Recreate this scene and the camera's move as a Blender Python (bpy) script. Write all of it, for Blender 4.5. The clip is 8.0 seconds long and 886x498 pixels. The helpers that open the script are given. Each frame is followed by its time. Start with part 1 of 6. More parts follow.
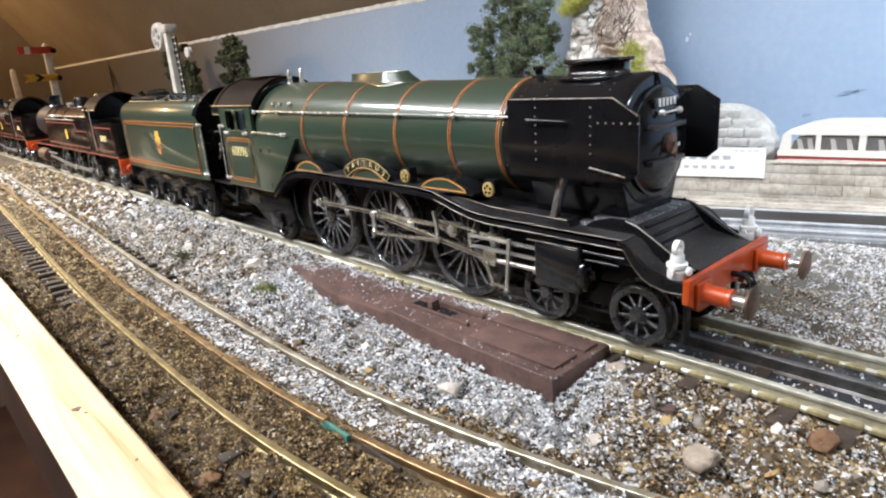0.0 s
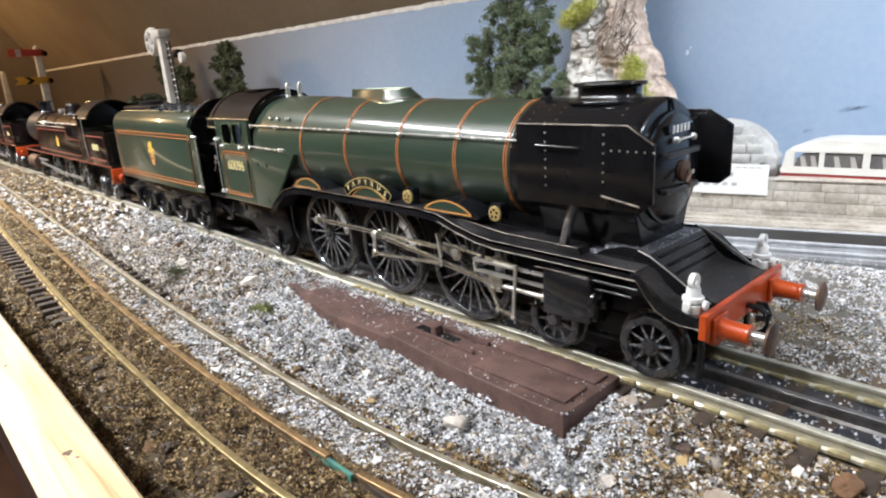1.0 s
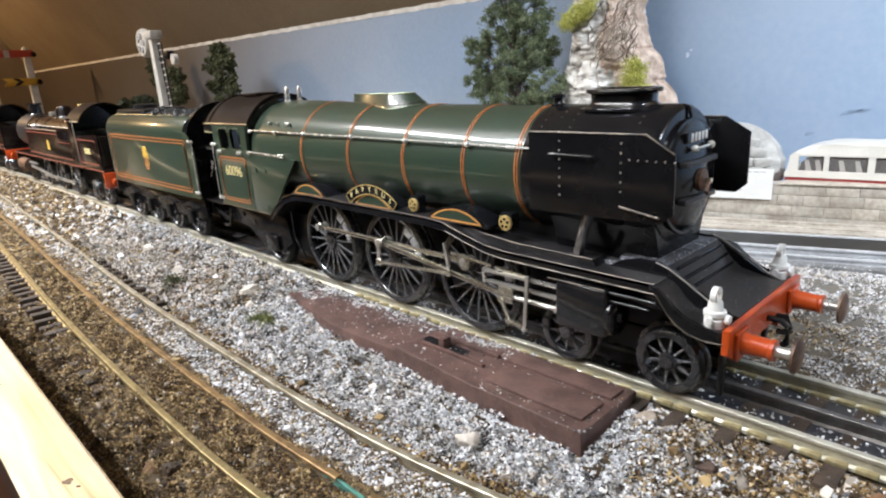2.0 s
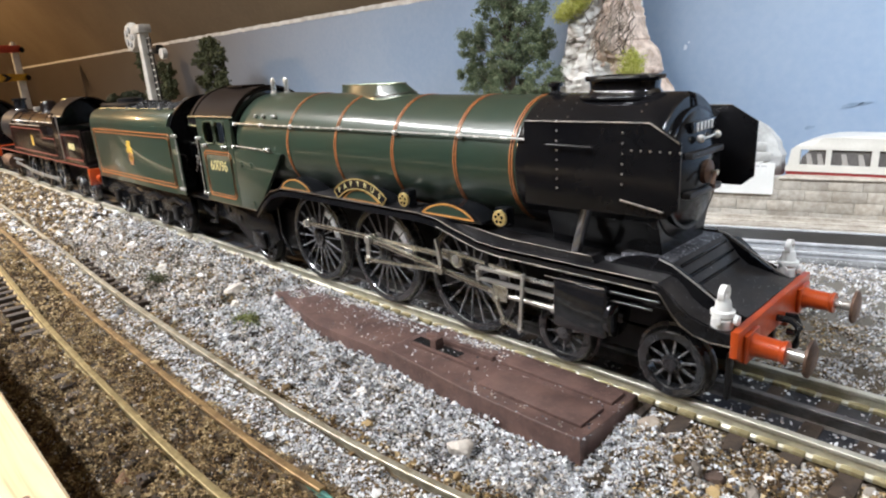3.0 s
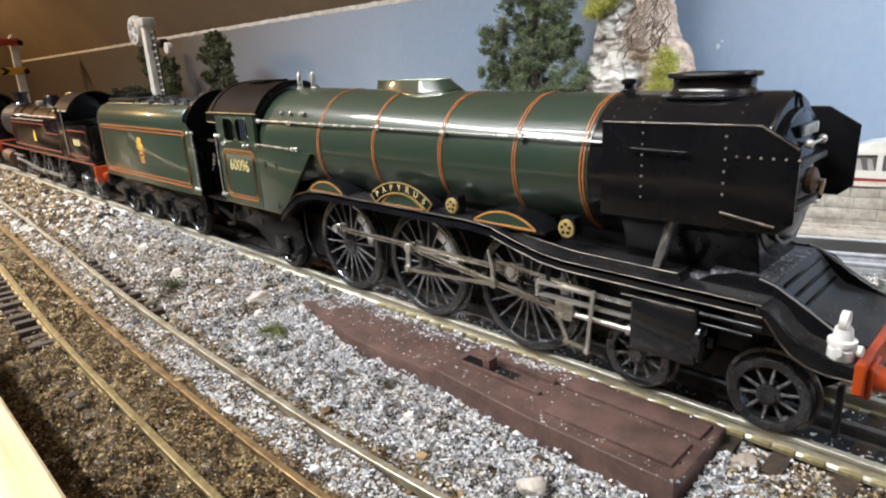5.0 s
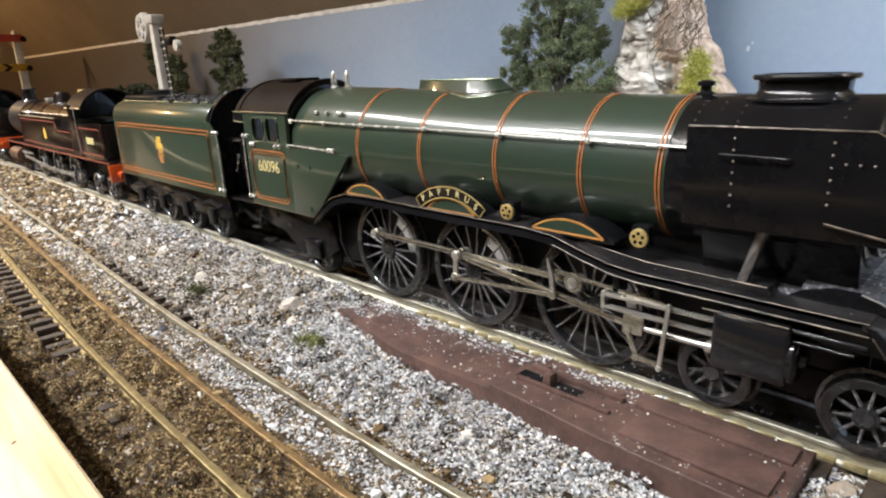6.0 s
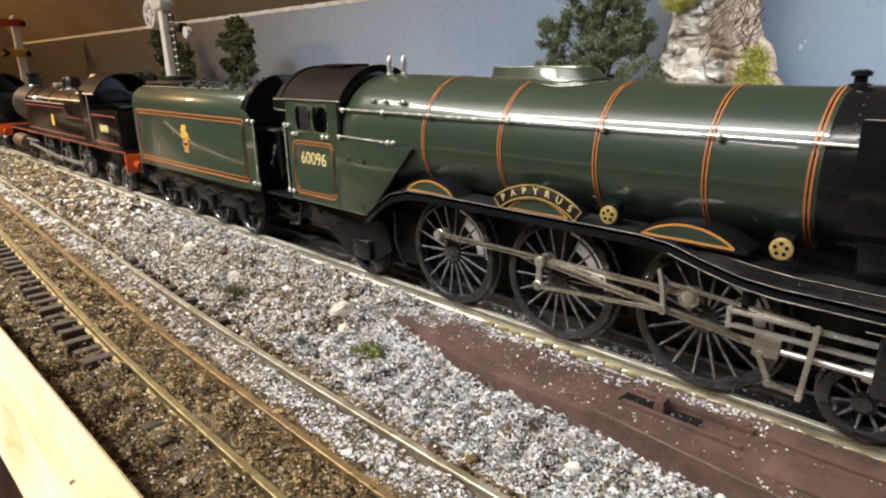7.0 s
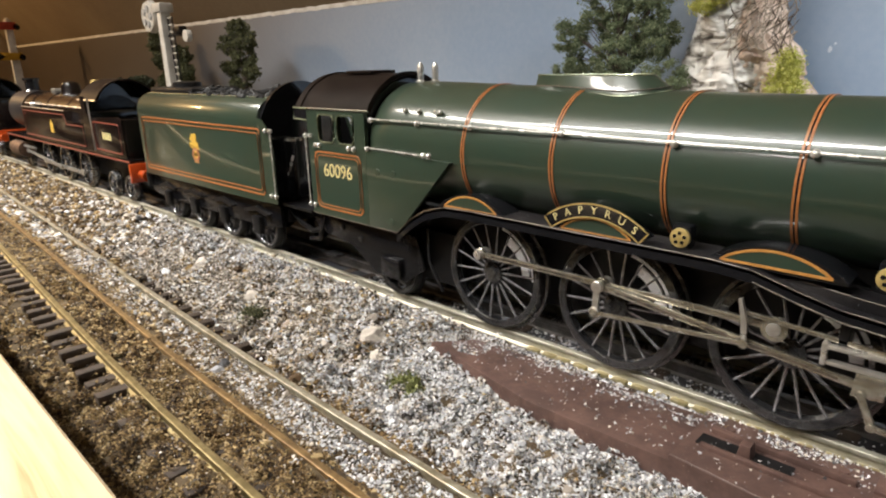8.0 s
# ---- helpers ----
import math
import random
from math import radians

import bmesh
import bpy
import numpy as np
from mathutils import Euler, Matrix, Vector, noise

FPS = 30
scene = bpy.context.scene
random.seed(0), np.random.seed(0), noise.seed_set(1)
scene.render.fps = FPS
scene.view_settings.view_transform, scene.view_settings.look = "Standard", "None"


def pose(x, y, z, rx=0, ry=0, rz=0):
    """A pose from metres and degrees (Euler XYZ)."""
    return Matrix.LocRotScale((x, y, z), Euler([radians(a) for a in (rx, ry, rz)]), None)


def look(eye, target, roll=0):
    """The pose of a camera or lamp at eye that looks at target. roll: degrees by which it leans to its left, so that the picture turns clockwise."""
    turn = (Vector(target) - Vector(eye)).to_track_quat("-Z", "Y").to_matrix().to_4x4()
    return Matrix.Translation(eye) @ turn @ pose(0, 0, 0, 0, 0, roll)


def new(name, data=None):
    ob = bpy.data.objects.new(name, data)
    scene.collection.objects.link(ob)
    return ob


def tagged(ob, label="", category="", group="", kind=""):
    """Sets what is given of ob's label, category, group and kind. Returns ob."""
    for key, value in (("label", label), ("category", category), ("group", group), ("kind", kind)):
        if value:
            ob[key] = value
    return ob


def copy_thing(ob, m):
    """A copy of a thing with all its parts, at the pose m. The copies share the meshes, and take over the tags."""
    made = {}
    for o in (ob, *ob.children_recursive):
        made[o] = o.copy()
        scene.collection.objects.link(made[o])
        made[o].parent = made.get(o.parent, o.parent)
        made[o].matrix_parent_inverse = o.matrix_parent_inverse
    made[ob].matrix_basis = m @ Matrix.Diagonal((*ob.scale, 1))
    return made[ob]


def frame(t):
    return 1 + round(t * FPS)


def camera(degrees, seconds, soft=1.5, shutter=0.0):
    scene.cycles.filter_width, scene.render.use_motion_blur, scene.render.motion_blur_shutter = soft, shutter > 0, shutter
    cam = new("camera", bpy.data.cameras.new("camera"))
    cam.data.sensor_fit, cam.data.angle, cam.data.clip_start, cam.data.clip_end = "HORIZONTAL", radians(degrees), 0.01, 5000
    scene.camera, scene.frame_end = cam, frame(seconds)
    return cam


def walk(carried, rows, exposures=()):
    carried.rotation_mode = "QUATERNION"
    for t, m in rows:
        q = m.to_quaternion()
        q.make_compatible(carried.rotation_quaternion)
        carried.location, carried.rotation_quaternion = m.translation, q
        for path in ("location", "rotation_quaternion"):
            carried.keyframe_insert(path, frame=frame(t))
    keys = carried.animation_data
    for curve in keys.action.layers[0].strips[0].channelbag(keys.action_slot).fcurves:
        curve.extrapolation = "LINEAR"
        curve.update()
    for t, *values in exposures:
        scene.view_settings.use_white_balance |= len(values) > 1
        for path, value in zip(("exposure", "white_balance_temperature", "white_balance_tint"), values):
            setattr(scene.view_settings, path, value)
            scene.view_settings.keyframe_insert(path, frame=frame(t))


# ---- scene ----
import functools

cam = camera(71.27, 8.0, 2.1)
# seconds, eye in metres, then yaw to the left of +y, pitch up and roll in degrees
ROWS = [
    (0, 0.16859, -0.19431, 0.09574, 48.092, -16.554, -4.108),
    (0.5, 0.16470, -0.19287, 0.10034, 47.844, -16.446, -4.209),
    (1, 0.15931, -0.19153, 0.10194, 47.325, -16.260, -3.593),
    (1.5, 0.15452, -0.19297, 0.10502, 46.853, -16.193, -3.434),
    (3, 0.14312, -0.18276, 0.10079, 46.091, -16.570, -3.621),
    (3.5, 0.14036, -0.18123, 0.10045, 45.899, -16.667, -3.280),
    (4, 0.13339, -0.18154, 0.10107, 46.023, -16.779, -3.793),
    (4.5, 0.12420, -0.18295, 0.09962, 46.071, -16.214, -3.718),
    (4.7, 0.12025, -0.18238, 0.10006, 45.851, -16.537, -3.362),
    (6, 0.09230, -0.18877, 0.10065, 45.502, -16.666, -2.472),
    (6.5, 0.07562, -0.19337, 0.10356, 44.594, -16.439, -1.817),
    (7, 0.05325, -0.19418, 0.09692, 44.790, -16.891, -1.106),
    (7.5, 0.04093, -0.19126, 0.09564, 44.490, -16.640, -1.094),
    (8, 0.02771, -0.19254, 0.09931, 44.303, -16.784, -1.302),
]
walk(cam, [(t, pose(x, y, z, 90 + pitch, 0, yaw) @ pose(0, 0, 0, 0, 0, roll)) for t, x, y, z, yaw, pitch, roll in ROWS],
     [(0, 0.36, 5980, 10), (1, 0.28, 6020, 10), (3, 0.16, 6080, 10), (4.7, 0.14, 6150, 10), (6, 0.08, 6350, 10), (7, -0.04, 6650, 10), (8, -0.10, 6800, 10)])

# ---- world and lights ----
S = 0.023  # the railway is built to a scale of about 1:43.5; numbers below are full-size metres of the prototype


def V(x, y, z):
    return Vector((x * S, y * S, z * S))


world = bpy.data.worlds.new("room_dark")
scene.world = world
world.use_nodes = True
world.node_tree.nodes["Background"].inputs[0].default_value = (1.0, 0.86, 0.7, 1)
world.node_tree.nodes["Background"].inputs[1].default_value = 0.035


def area_lamp(name, eye, target, size, watts, colour, shape="DISK", spread=180, size_y=None):
    data = bpy.data.lights.new(name, "AREA")
    data.shape, data.size, data.energy, data.color = shape, size, watts, colour
    data.spread = radians(spread)
    if size_y:
        data.size_y = size_y
    ob = new(name, data)
    ob.matrix_world = look(eye, target)
    return ob


area_lamp("ceiling_strip_lamp", (-0.80, -0.61, 0.95), (-0.80, -0.47, 0.0), 1.40, 16.5, (0.98, 0.98, 0.97), "RECTANGLE", 92, 0.04)
# added fill, no known fixture: widens the boiler sheen, lifts the wheels
area_lamp("ceiling_panel_lamp", (-0.72, -0.72, 0.84), (-0.10, -0.02, 0.04), 1.10, 4.6, (1.0, 0.96, 0.90), "RECTANGLE", 120, 0.075)
area_lamp("ceiling_strip_lamp_upper", (-0.84, -0.61, 0.97), (-0.84, -0.75, 1.4), 1.45, 11.5, (1.0, 0.97, 0.92), "RECTANGLE", 170, 0.11)
area_lamp("wall_lamp_warm", (-2.15, -0.55, 0.62), (-1.75, 0.4, 1.15), 0.10, 10.5, (1.0, 0.62, 0.28))
# added fill, no known fixture: brightens the wall and coach at the right
area_lamp("ceiling_lamp_front", (0.55, -0.10, 0.68), (0.30, 0.45, 0.12), 0.10, 3.7, (0.91, 0.96, 1.0), spread=85)


# ---- materials ----
def mat(name, a, b=None, rough=0.5, metal=0.0, scale=60.0, bump=0.0, fine=600.0, coat=0.0, rough_var=0.1, spots=None, spot_scale=900.0, spot_at=0.68, spec=0.5):
    """Two base colours mixed by noise, worn gloss, fine relief; spots: a third colour in specks (dust, grit)."""
    m = bpy.data.materials.new(name)
    m.use_nodes = True
    nt = m.node_tree
    n, l = nt.nodes, nt.links
    p = n["Principled BSDF"]
    p.inputs["Metallic"].default_value = metal
    p.inputs["Specular IOR Level"].default_value = spec
    p.inputs["Coat Weight"].default_value = coat
    p.inputs["Coat Roughness"].default_value = 0.06
    tc = n.new("ShaderNodeTexCoord")
    big = n.new("ShaderNodeTexNoise")
    big.inputs["Scale"].default_value, big.inputs["Detail"].default_value = scale, 5
    small = n.new("ShaderNodeTexNoise")
    small.inputs["Scale"].default_value, small.inputs["Detail"].default_value = fine, 4
    for t in (big, small):
        l.new(tc.outputs["Object"], t.inputs["Vector"])
    b = b or tuple(c * 0.75 for c in a)
    mix = n.new("ShaderNodeMix")
    mix.data_type = "RGBA"
    mix.inputs[6].default_value, mix.inputs[7].default_value = (*a, 1), (*b, 1)
    ramp = n.new("ShaderNodeMapRange")
    ramp.inputs[1].default_value, ramp.inputs[2].default_value = 0.35, 0.65
    add = n.new("ShaderNodeMath")
    add.operation = "MULTIPLY_ADD"
    l.new(small.outputs["Fac"], add.inputs[0])
    add.inputs[1].default_value = 0.4
    sub = n.new("ShaderNodeMath")
    sub.operation = "SUBTRACT"
    l.new(big.outputs["Fac"], sub.inputs[0])
    sub.inputs[1].default_value = 0.2
    l.new(sub.outputs[0], add.inputs[2])
    l.new(add.outputs[0], ramp.inputs[0])
    l.new(ramp.outputs[0], mix.inputs[0])
    out = mix.outputs[2]
    if spots:
        sp = n.new("ShaderNodeTexNoise")
        sp.inputs["Scale"].default_value, sp.inputs["Detail"].default_value = spot_scale, 2
        l.new(tc.outputs["Object"], sp.inputs["Vector"])
        sr = n.new("ShaderNodeMapRange")
        sr.inputs[1].default_value, sr.inputs[2].default_value = spot_at, spot_at + 0.03
        l.new(sp.outputs["Fac"], sr.inputs[0])
        mix2 = n.new("ShaderNodeMix")
        mix2.data_type = "RGBA"
        l.new(sr.outputs[0], mix2.inputs[0])
        l.new(out, mix2.inputs[6])
        mix2.inputs[7].default_value = (*spots, 1)
        out = mix2.outputs[2]
    l.new(out, p.inputs["Base Color"])
    rr = n.new("ShaderNodeMapRange")
    rr.inputs[3].default_value, rr.inputs[4].default_value = max(0.02, rough - rough_var), min(1, rough + rough_var)
    l.new(big.outputs["Fac"], rr.inputs[0])
    l.new(rr.outputs[0], p.inputs["Roughness"])
    if bump:
        bp = n.new("ShaderNodeBump")
        bp.inputs["Strength"].default_value, bp.inputs["Distance"].default_value = bump, 0.0006
        l.new(small.outputs["Fac"], bp.inputs["Height"])
        l.new(bp.outputs[0], p.inputs["Normal"])
    return m


def chips_mat(name, colours, rough=0.85):
    """Stone chips: each its own colour, from a ramp."""
    m = mat(name, colours[0][1], rough=rough, bump=0.3, fine=1500)
    n, l = m.node_tree.nodes, m.node_tree.links
    geo = n.new("ShaderNodeNewGeometry")
    ramp = n.new("ShaderNodeValToRGB")
    ramp.color_ramp.interpolation = "LINEAR"
    e = ramp.color_ramp.elements
    e[0].position, e[0].color = colours[0][0], (*colours[0][1], 1)
    e[1].position, e[1].color = colours[-1][0], (*colours[-1][1], 1)
    for pos, c in colours[1:-1]:
        e.new(pos).color = (*c, 1)
    l.new(geo.outputs["Random Per Island"], ramp.inputs[0])
    l.new(ramp.outputs[0], n["Principled BSDF"].inputs["Base Color"])
    return m


GREEN = mat("green_enamel", (0.031, 0.055, 0.039), (0.036, 0.054, 0.035), rough=0.30, scale=25, bump=0.015, coat=0.7, fine=300, rough_var=0.05, spec=0.45)
BLACK = mat("black_enamel", (0.009, 0.0095, 0.0115), (0.014, 0.014, 0.016), rough=0.10, scale=45, bump=0.012, coat=0.3, rough_var=0.05)
SATIN_BLACK = mat("satin_black_paint", (0.0062, 0.0062, 0.0075), (0.010, 0.0098, 0.011), rough=0.17, scale=70, bump=0.03, coat=0.05, spec=0.26, rough_var=0.1)
BLACK_DUSTY = mat("dusty_black_paint", (0.012, 0.0115, 0.013), (0.036, 0.033, 0.033), rough=0.42, coat=0.15, spec=0.35, scale=70, bump=0.05, spots=(0.30, 0.30, 0.32), spot_scale=1100, spot_at=0.70)
BLACK_MATT = mat("matt_black_frame", (0.007, 0.007, 0.008), (0.014, 0.0135, 0.014), rough=0.36, scale=90, bump=0.1, spec=0.25)
# the black steam pipe gets a pale grey base for its highlight
PIPE_SHEEN = mat("pipe_sheen_grey", (0.52, 0.52, 0.55), (0.24, 0.24, 0.26), rough=0.16, metal=0.75, scale=45, coat=0.5)
ROOF = mat("brown_black_roof", (0.009, 0.006, 0.005), (0.016, 0.011, 0.009), rough=0.45, scale=80, bump=0.06, spec=0.06)
ORANGE = mat("orange_lining", (0.44, 0.17, 0.055), (0.36, 0.13, 0.04), rough=0.4, scale=300)
GOLD_LINING = mat("golden_orange_lining", (0.58, 0.29, 0.08), (0.5, 0.23, 0.06), rough=0.4, scale=300)
RED_LINING = mat("red_lining", (0.30, 0.08, 0.05), rough=0.4, scale=300)
EMBLEM_RED = mat("faded_red_emblem", (0.42, 0.14, 0.08), (0.55, 0.30, 0.12), rough=0.4, scale=500)
CREAM = mat("cream_transfer", (0.82, 0.72, 0.36), (0.78, 0.66, 0.3), rough=0.45, scale=300)
GOLD = mat("yellow_emblem", (0.75, 0.50, 0.06), (0.62, 0.36, 0.08), rough=0.4, scale=700)
RED = mat("red_buffer_beam", (0.50, 0.072, 0.010), (0.38, 0.048, 0.008), rough=0.32, scale=60, bump=0.04, coat=0.2)
STEEL = mat("bright_steel", (0.66, 0.64, 0.60), (0.48, 0.45, 0.41), rough=0.3, metal=0.75, scale=120, bump=0.04)
DULL_STEEL = mat("dull_rod_steel", (0.58, 0.55, 0.48), (0.36, 0.33, 0.26), rough=0.24, metal=0.82, scale=150, bump=0.05)
BRASS = mat("brass", (0.80, 0.62, 0.26), (0.58, 0.42, 0.15), rough=0.32, metal=0.5, scale=200)
BRASS_DULL = mat("worn_olive_brass", (0.27, 0.28, 0.18), (0.09, 0.12, 0.075), rough=0.26, metal=0.4, scale=90)
RUSTY = mat("rusty_brown_steel", (0.20, 0.12, 0.08), (0.09, 0.055, 0.04), rough=0.5, metal=0.5, scale=180, bump=0.1)
# deflector edges are worn; other edge lines and dome beads paint highlights
WORN_GLINT_EDGE = mat("worn_glint_edge", (0.17, 0.135, 0.10), (0.04, 0.035, 0.03), rough=0.4, metal=0.3, scale=200)
SILVER = mat("nickel_wire", (0.84, 0.83, 0.79), (0.70, 0.69, 0.65), rough=0.26, metal=0.6, scale=200)
TYRE = mat("polished_tyre_steel", (0.20, 0.20, 0.205), (0.07, 0.07, 0.072), rough=0.28, metal=0.95, scale=150, bump=0.05)
SPOKE = mat("black_spoke_casting", (0.016, 0.016, 0.018), (0.03, 0.03, 0.032), rough=0.16, scale=150, bump=0.02, coat=0.8)
# near-white so the wheel arcs look like reflections even under the plate
GLINT_METAL = mat("white_glint_metal", (0.92, 0.93, 0.97), (0.78, 0.80, 0.85), rough=0.3, metal=0.3, scale=150)
# pale patches in the spoke colour stand in for glints of light
SPOKE_GLINT = mat("glint_patched_spoke", (0.018, 0.018, 0.02), (0.74, 0.74, 0.78), rough=0.18, metal=0.55, scale=34, coat=1.0)
WHITE_LAMP = mat("white_painted_casting", (0.86, 0.86, 0.84), (0.78, 0.77, 0.74), rough=0.4, scale=200, bump=0.03)
RAIL_TOP = mat("worn_rail_steel", (0.60, 0.58, 0.49), (0.42, 0.40, 0.31), rough=0.42, metal=0.55, scale=140, bump=0.08)
RAIL_BRASS = mat("brassy_rail", (0.56, 0.46, 0.25), (0.34, 0.27, 0.14), rough=0.5, metal=1.0, scale=140, bump=0.1)
RAIL_RUST = mat("rusty_centre_rail", (0.40, 0.27, 0.13), (0.23, 0.15, 0.075), rough=0.5, metal=0.7, scale=160, bump=0.15)
RAIL_DULL = mat("dull_grey_brass_rail", (0.52, 0.48, 0.38), (0.30, 0.26, 0.18), rough=0.45, metal=0.6, scale=140, bump=0.1)
SLEEPER = mat("brown_black_sleeper", (0.034, 0.024, 0.018), (0.065, 0.044, 0.030), rough=0.75, scale=200, bump=0.3)
BROWN_PLASTIC = mat("brown_plastic_moulding", (0.150, 0.088, 0.073), (0.085, 0.050, 0.043), rough=0.46, scale=110, bump=0.15, spots=(0.30, 0.26, 0.24), spot_scale=1500, spot_at=0.715)
TEAL = mat("verdigris_paint", (0.10, 0.30, 0.24), (0.05, 0.12, 0.10), rough=0.6, scale=220, bump=0.1)
EARTH = mat("brown_earth_scatter", (0.12, 0.084, 0.044), (0.05, 0.034, 0.019), rough=0.95, scale=70, bump=0.9, fine=900)
n, l = EARTH.node_tree.nodes, EARTH.node_tree.links
place, part_of, band, grey = n.new("ShaderNodeNewGeometry"), n.new("ShaderNodeSeparateXYZ"), n.new("ShaderNodeMapRange"), n.new("ShaderNodeMix")
band.interpolation_type = "SMOOTHSTEP"
band.inputs[1].default_value, band.inputs[2].default_value = 0.8 * S, 3.4 * S
grey.data_type, grey.inputs[7].default_value = "RGBA", (0.15, 0.135, 0.115, 1)
l.new(place.outputs["Position"], part_of.inputs[0])
l.new(part_of.outputs[1], band.inputs[0])
l.new(band.outputs[0], grey.inputs[0])
l.new(n["Principled BSDF"].inputs["Base Color"].links[0].from_socket, grey.inputs[6])
l.new(grey.outputs[2], n["Principled BSDF"].inputs["Base Color"])
SOOT = mat("dark_oily_floor", (0.018, 0.020, 0.028), (0.05, 0.048, 0.05), rough=0.45, scale=60, bump=0.3)
COAL = mat("coal_lumps", (0.005, 0.005, 0.006), (0.014, 0.014, 0.015), rough=0.65, scale=300, bump=0.4)


def wood_mat():
    m = mat("planed_pine", (0.86, 0.66, 0.40), (0.74, 0.50, 0.26), rough=0.45, scale=30, bump=0.05)
    n, l = m.node_tree.nodes, m.node_tree.links
    tc = n.new("ShaderNodeTexCoord")
    mp = n.new("ShaderNodeMapping")
    mp.inputs["Scale"].default_value = (6, 90, 90)
    t = n.new("ShaderNodeTexNoise")
    t.inputs["Scale"].default_value, t.inputs["Detail"].default_value, t.inputs["Distortion"].default_value = 2.2, 6, 1.2
    r = n.new("ShaderNodeValToRGB")
    e = r.color_ramp.elements
    e[0].position, e[0].color = 0.22, (0.46, 0.25, 0.10, 1)
    e[1].position, e[1].color = 0.60, (0.79, 0.62, 0.41, 1)
    e.new(0.38).color = (0.70, 0.50, 0.28, 1)
    l.new(tc.outputs["Object"], mp.inputs["Vector"])
    l.new(mp.outputs[0], t.inputs["Vector"])
    l.new(t.outputs["Fac"], r.inputs[0])
    l.new(r.outputs[0], n["Principled BSDF"].inputs["Base Color"])
    return m


PINE = wood_mat()
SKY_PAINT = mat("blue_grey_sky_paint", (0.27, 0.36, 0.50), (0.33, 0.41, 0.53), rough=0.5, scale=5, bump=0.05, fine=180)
# dim warm light at the left end is mixed into the wall colour
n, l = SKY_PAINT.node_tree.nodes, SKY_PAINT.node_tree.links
where, part_of, soft, left_dim = n.new("ShaderNodeTexCoord"), n.new("ShaderNodeSeparateXYZ"), n.new("ShaderNodeMapRange"), n.new("ShaderNodeMix")
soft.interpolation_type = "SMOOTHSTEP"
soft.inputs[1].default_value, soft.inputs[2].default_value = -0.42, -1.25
left_dim.data_type, left_dim.inputs[7].default_value = "RGBA", (0.092, 0.073, 0.055, 1)
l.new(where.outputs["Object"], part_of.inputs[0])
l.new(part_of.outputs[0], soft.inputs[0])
l.new(soft.outputs[0], left_dim.inputs[0])
l.new(n["Principled BSDF"].inputs["Base Color"].links[0].from_socket, left_dim.inputs[6])
l.new(left_dim.outputs[2], n["Principled BSDF"].inputs["Base Color"])
CEILING_PAINT = mat("buff_ceiling_paint", (0.25, 0.19, 0.12), (0.205, 0.15, 0.095), rough=0.8, scale=6, bump=0.1, fine=150)
WHITE_EDGE = mat("torn_white_edge", (0.80, 0.78, 0.74), (0.6, 0.57, 0.52), rough=0.8, scale=80, bump=0.4)
FLOORING = mat("dark_brown_floor", (0.10, 0.045, 0.025), (0.065, 0.03, 0.018), rough=0.35, scale=9, bump=0.05)
STONE = mat("grey_moulded_stone", (0.56, 0.51, 0.44), (0.34, 0.295, 0.24), rough=0.8, scale=50, bump=0.5, fine=400)
n, l = STONE.node_tree.nodes, STONE.node_tree.links
place = n.new("ShaderNodeNewGeometry")
for link in [k for k in l if k.from_node.type == "TEX_COORD"]:
    l.new(place.outputs["Position"], link.to_socket)
info, tone, tint = n.new("ShaderNodeObjectInfo"), n.new("ShaderNodeMapRange"), n.new("ShaderNodeMix")
tone.inputs[3].default_value, tone.inputs[4].default_value = 0.80, 1.10
tint.data_type, tint.blend_type, tint.inputs[0].default_value = "RGBA", "MULTIPLY", 1.0
l.new(info.outputs["Random"], tone.inputs[0])
l.new(n["Principled BSDF"].inputs["Base Color"].links[0].from_socket, tint.inputs[6])
l.new(tone.outputs[0], tint.inputs[7])
l.new(tint.outputs[2], n["Principled BSDF"].inputs["Base Color"])
MORTAR = mat("pale_joint", (0.44, 0.41, 0.36), rough=0.9, scale=90, bump=0.2)


# ---- shapes ----
def base_of(ob):
    p = Vector()
    while ob:
        p += ob.location
        ob = ob.parent
    return p


def thing(name, at, label, category, group="", kind=""):
    ob = new(name)
    ob.empty_display_size = 0.01
    ob.location = V(*at)
    return tagged(ob, label, category, group, kind)


def to_mesh(name, bm, material, smooth=35):
    bmesh.ops.recalc_face_normals(bm, faces=bm.faces)
    me = bpy.data.meshes.new(name)
    for v in bm.verts:
        v.co *= S
    bm.to_mesh(me)
    bm.free()
    me.materials.append(material)
    if smooth:
        me.shade_smooth()
        me.set_sharp_from_angle(angle=radians(smooth))
    return me


def part(name, bm, material, parent, label="", at=None, smooth=35):
    """Links a bmesh (in full-size metres) as one mesh under a thing or part. at: where its own origin lies; else it is built in place."""
    base = base_of(parent)
    if isinstance(bm, bpy.types.Mesh):
        me = bm
    else:
        if at is None:
            bmesh.ops.translate(bm, verts=bm.verts, vec=-base / S)
        me = to_mesh(name, bm, material, smooth)
    ob = new(name, me)
    ob.parent = parent
    if at is not None:
        ob.location = V(*at) - base
    return tagged(ob, label) if label else ob


def solid(name, bm, material, label="", category="", group="", kind="", smooth=35):
    return tagged(new(name, to_mesh(name, bm, material, smooth)), label, category, group, kind)


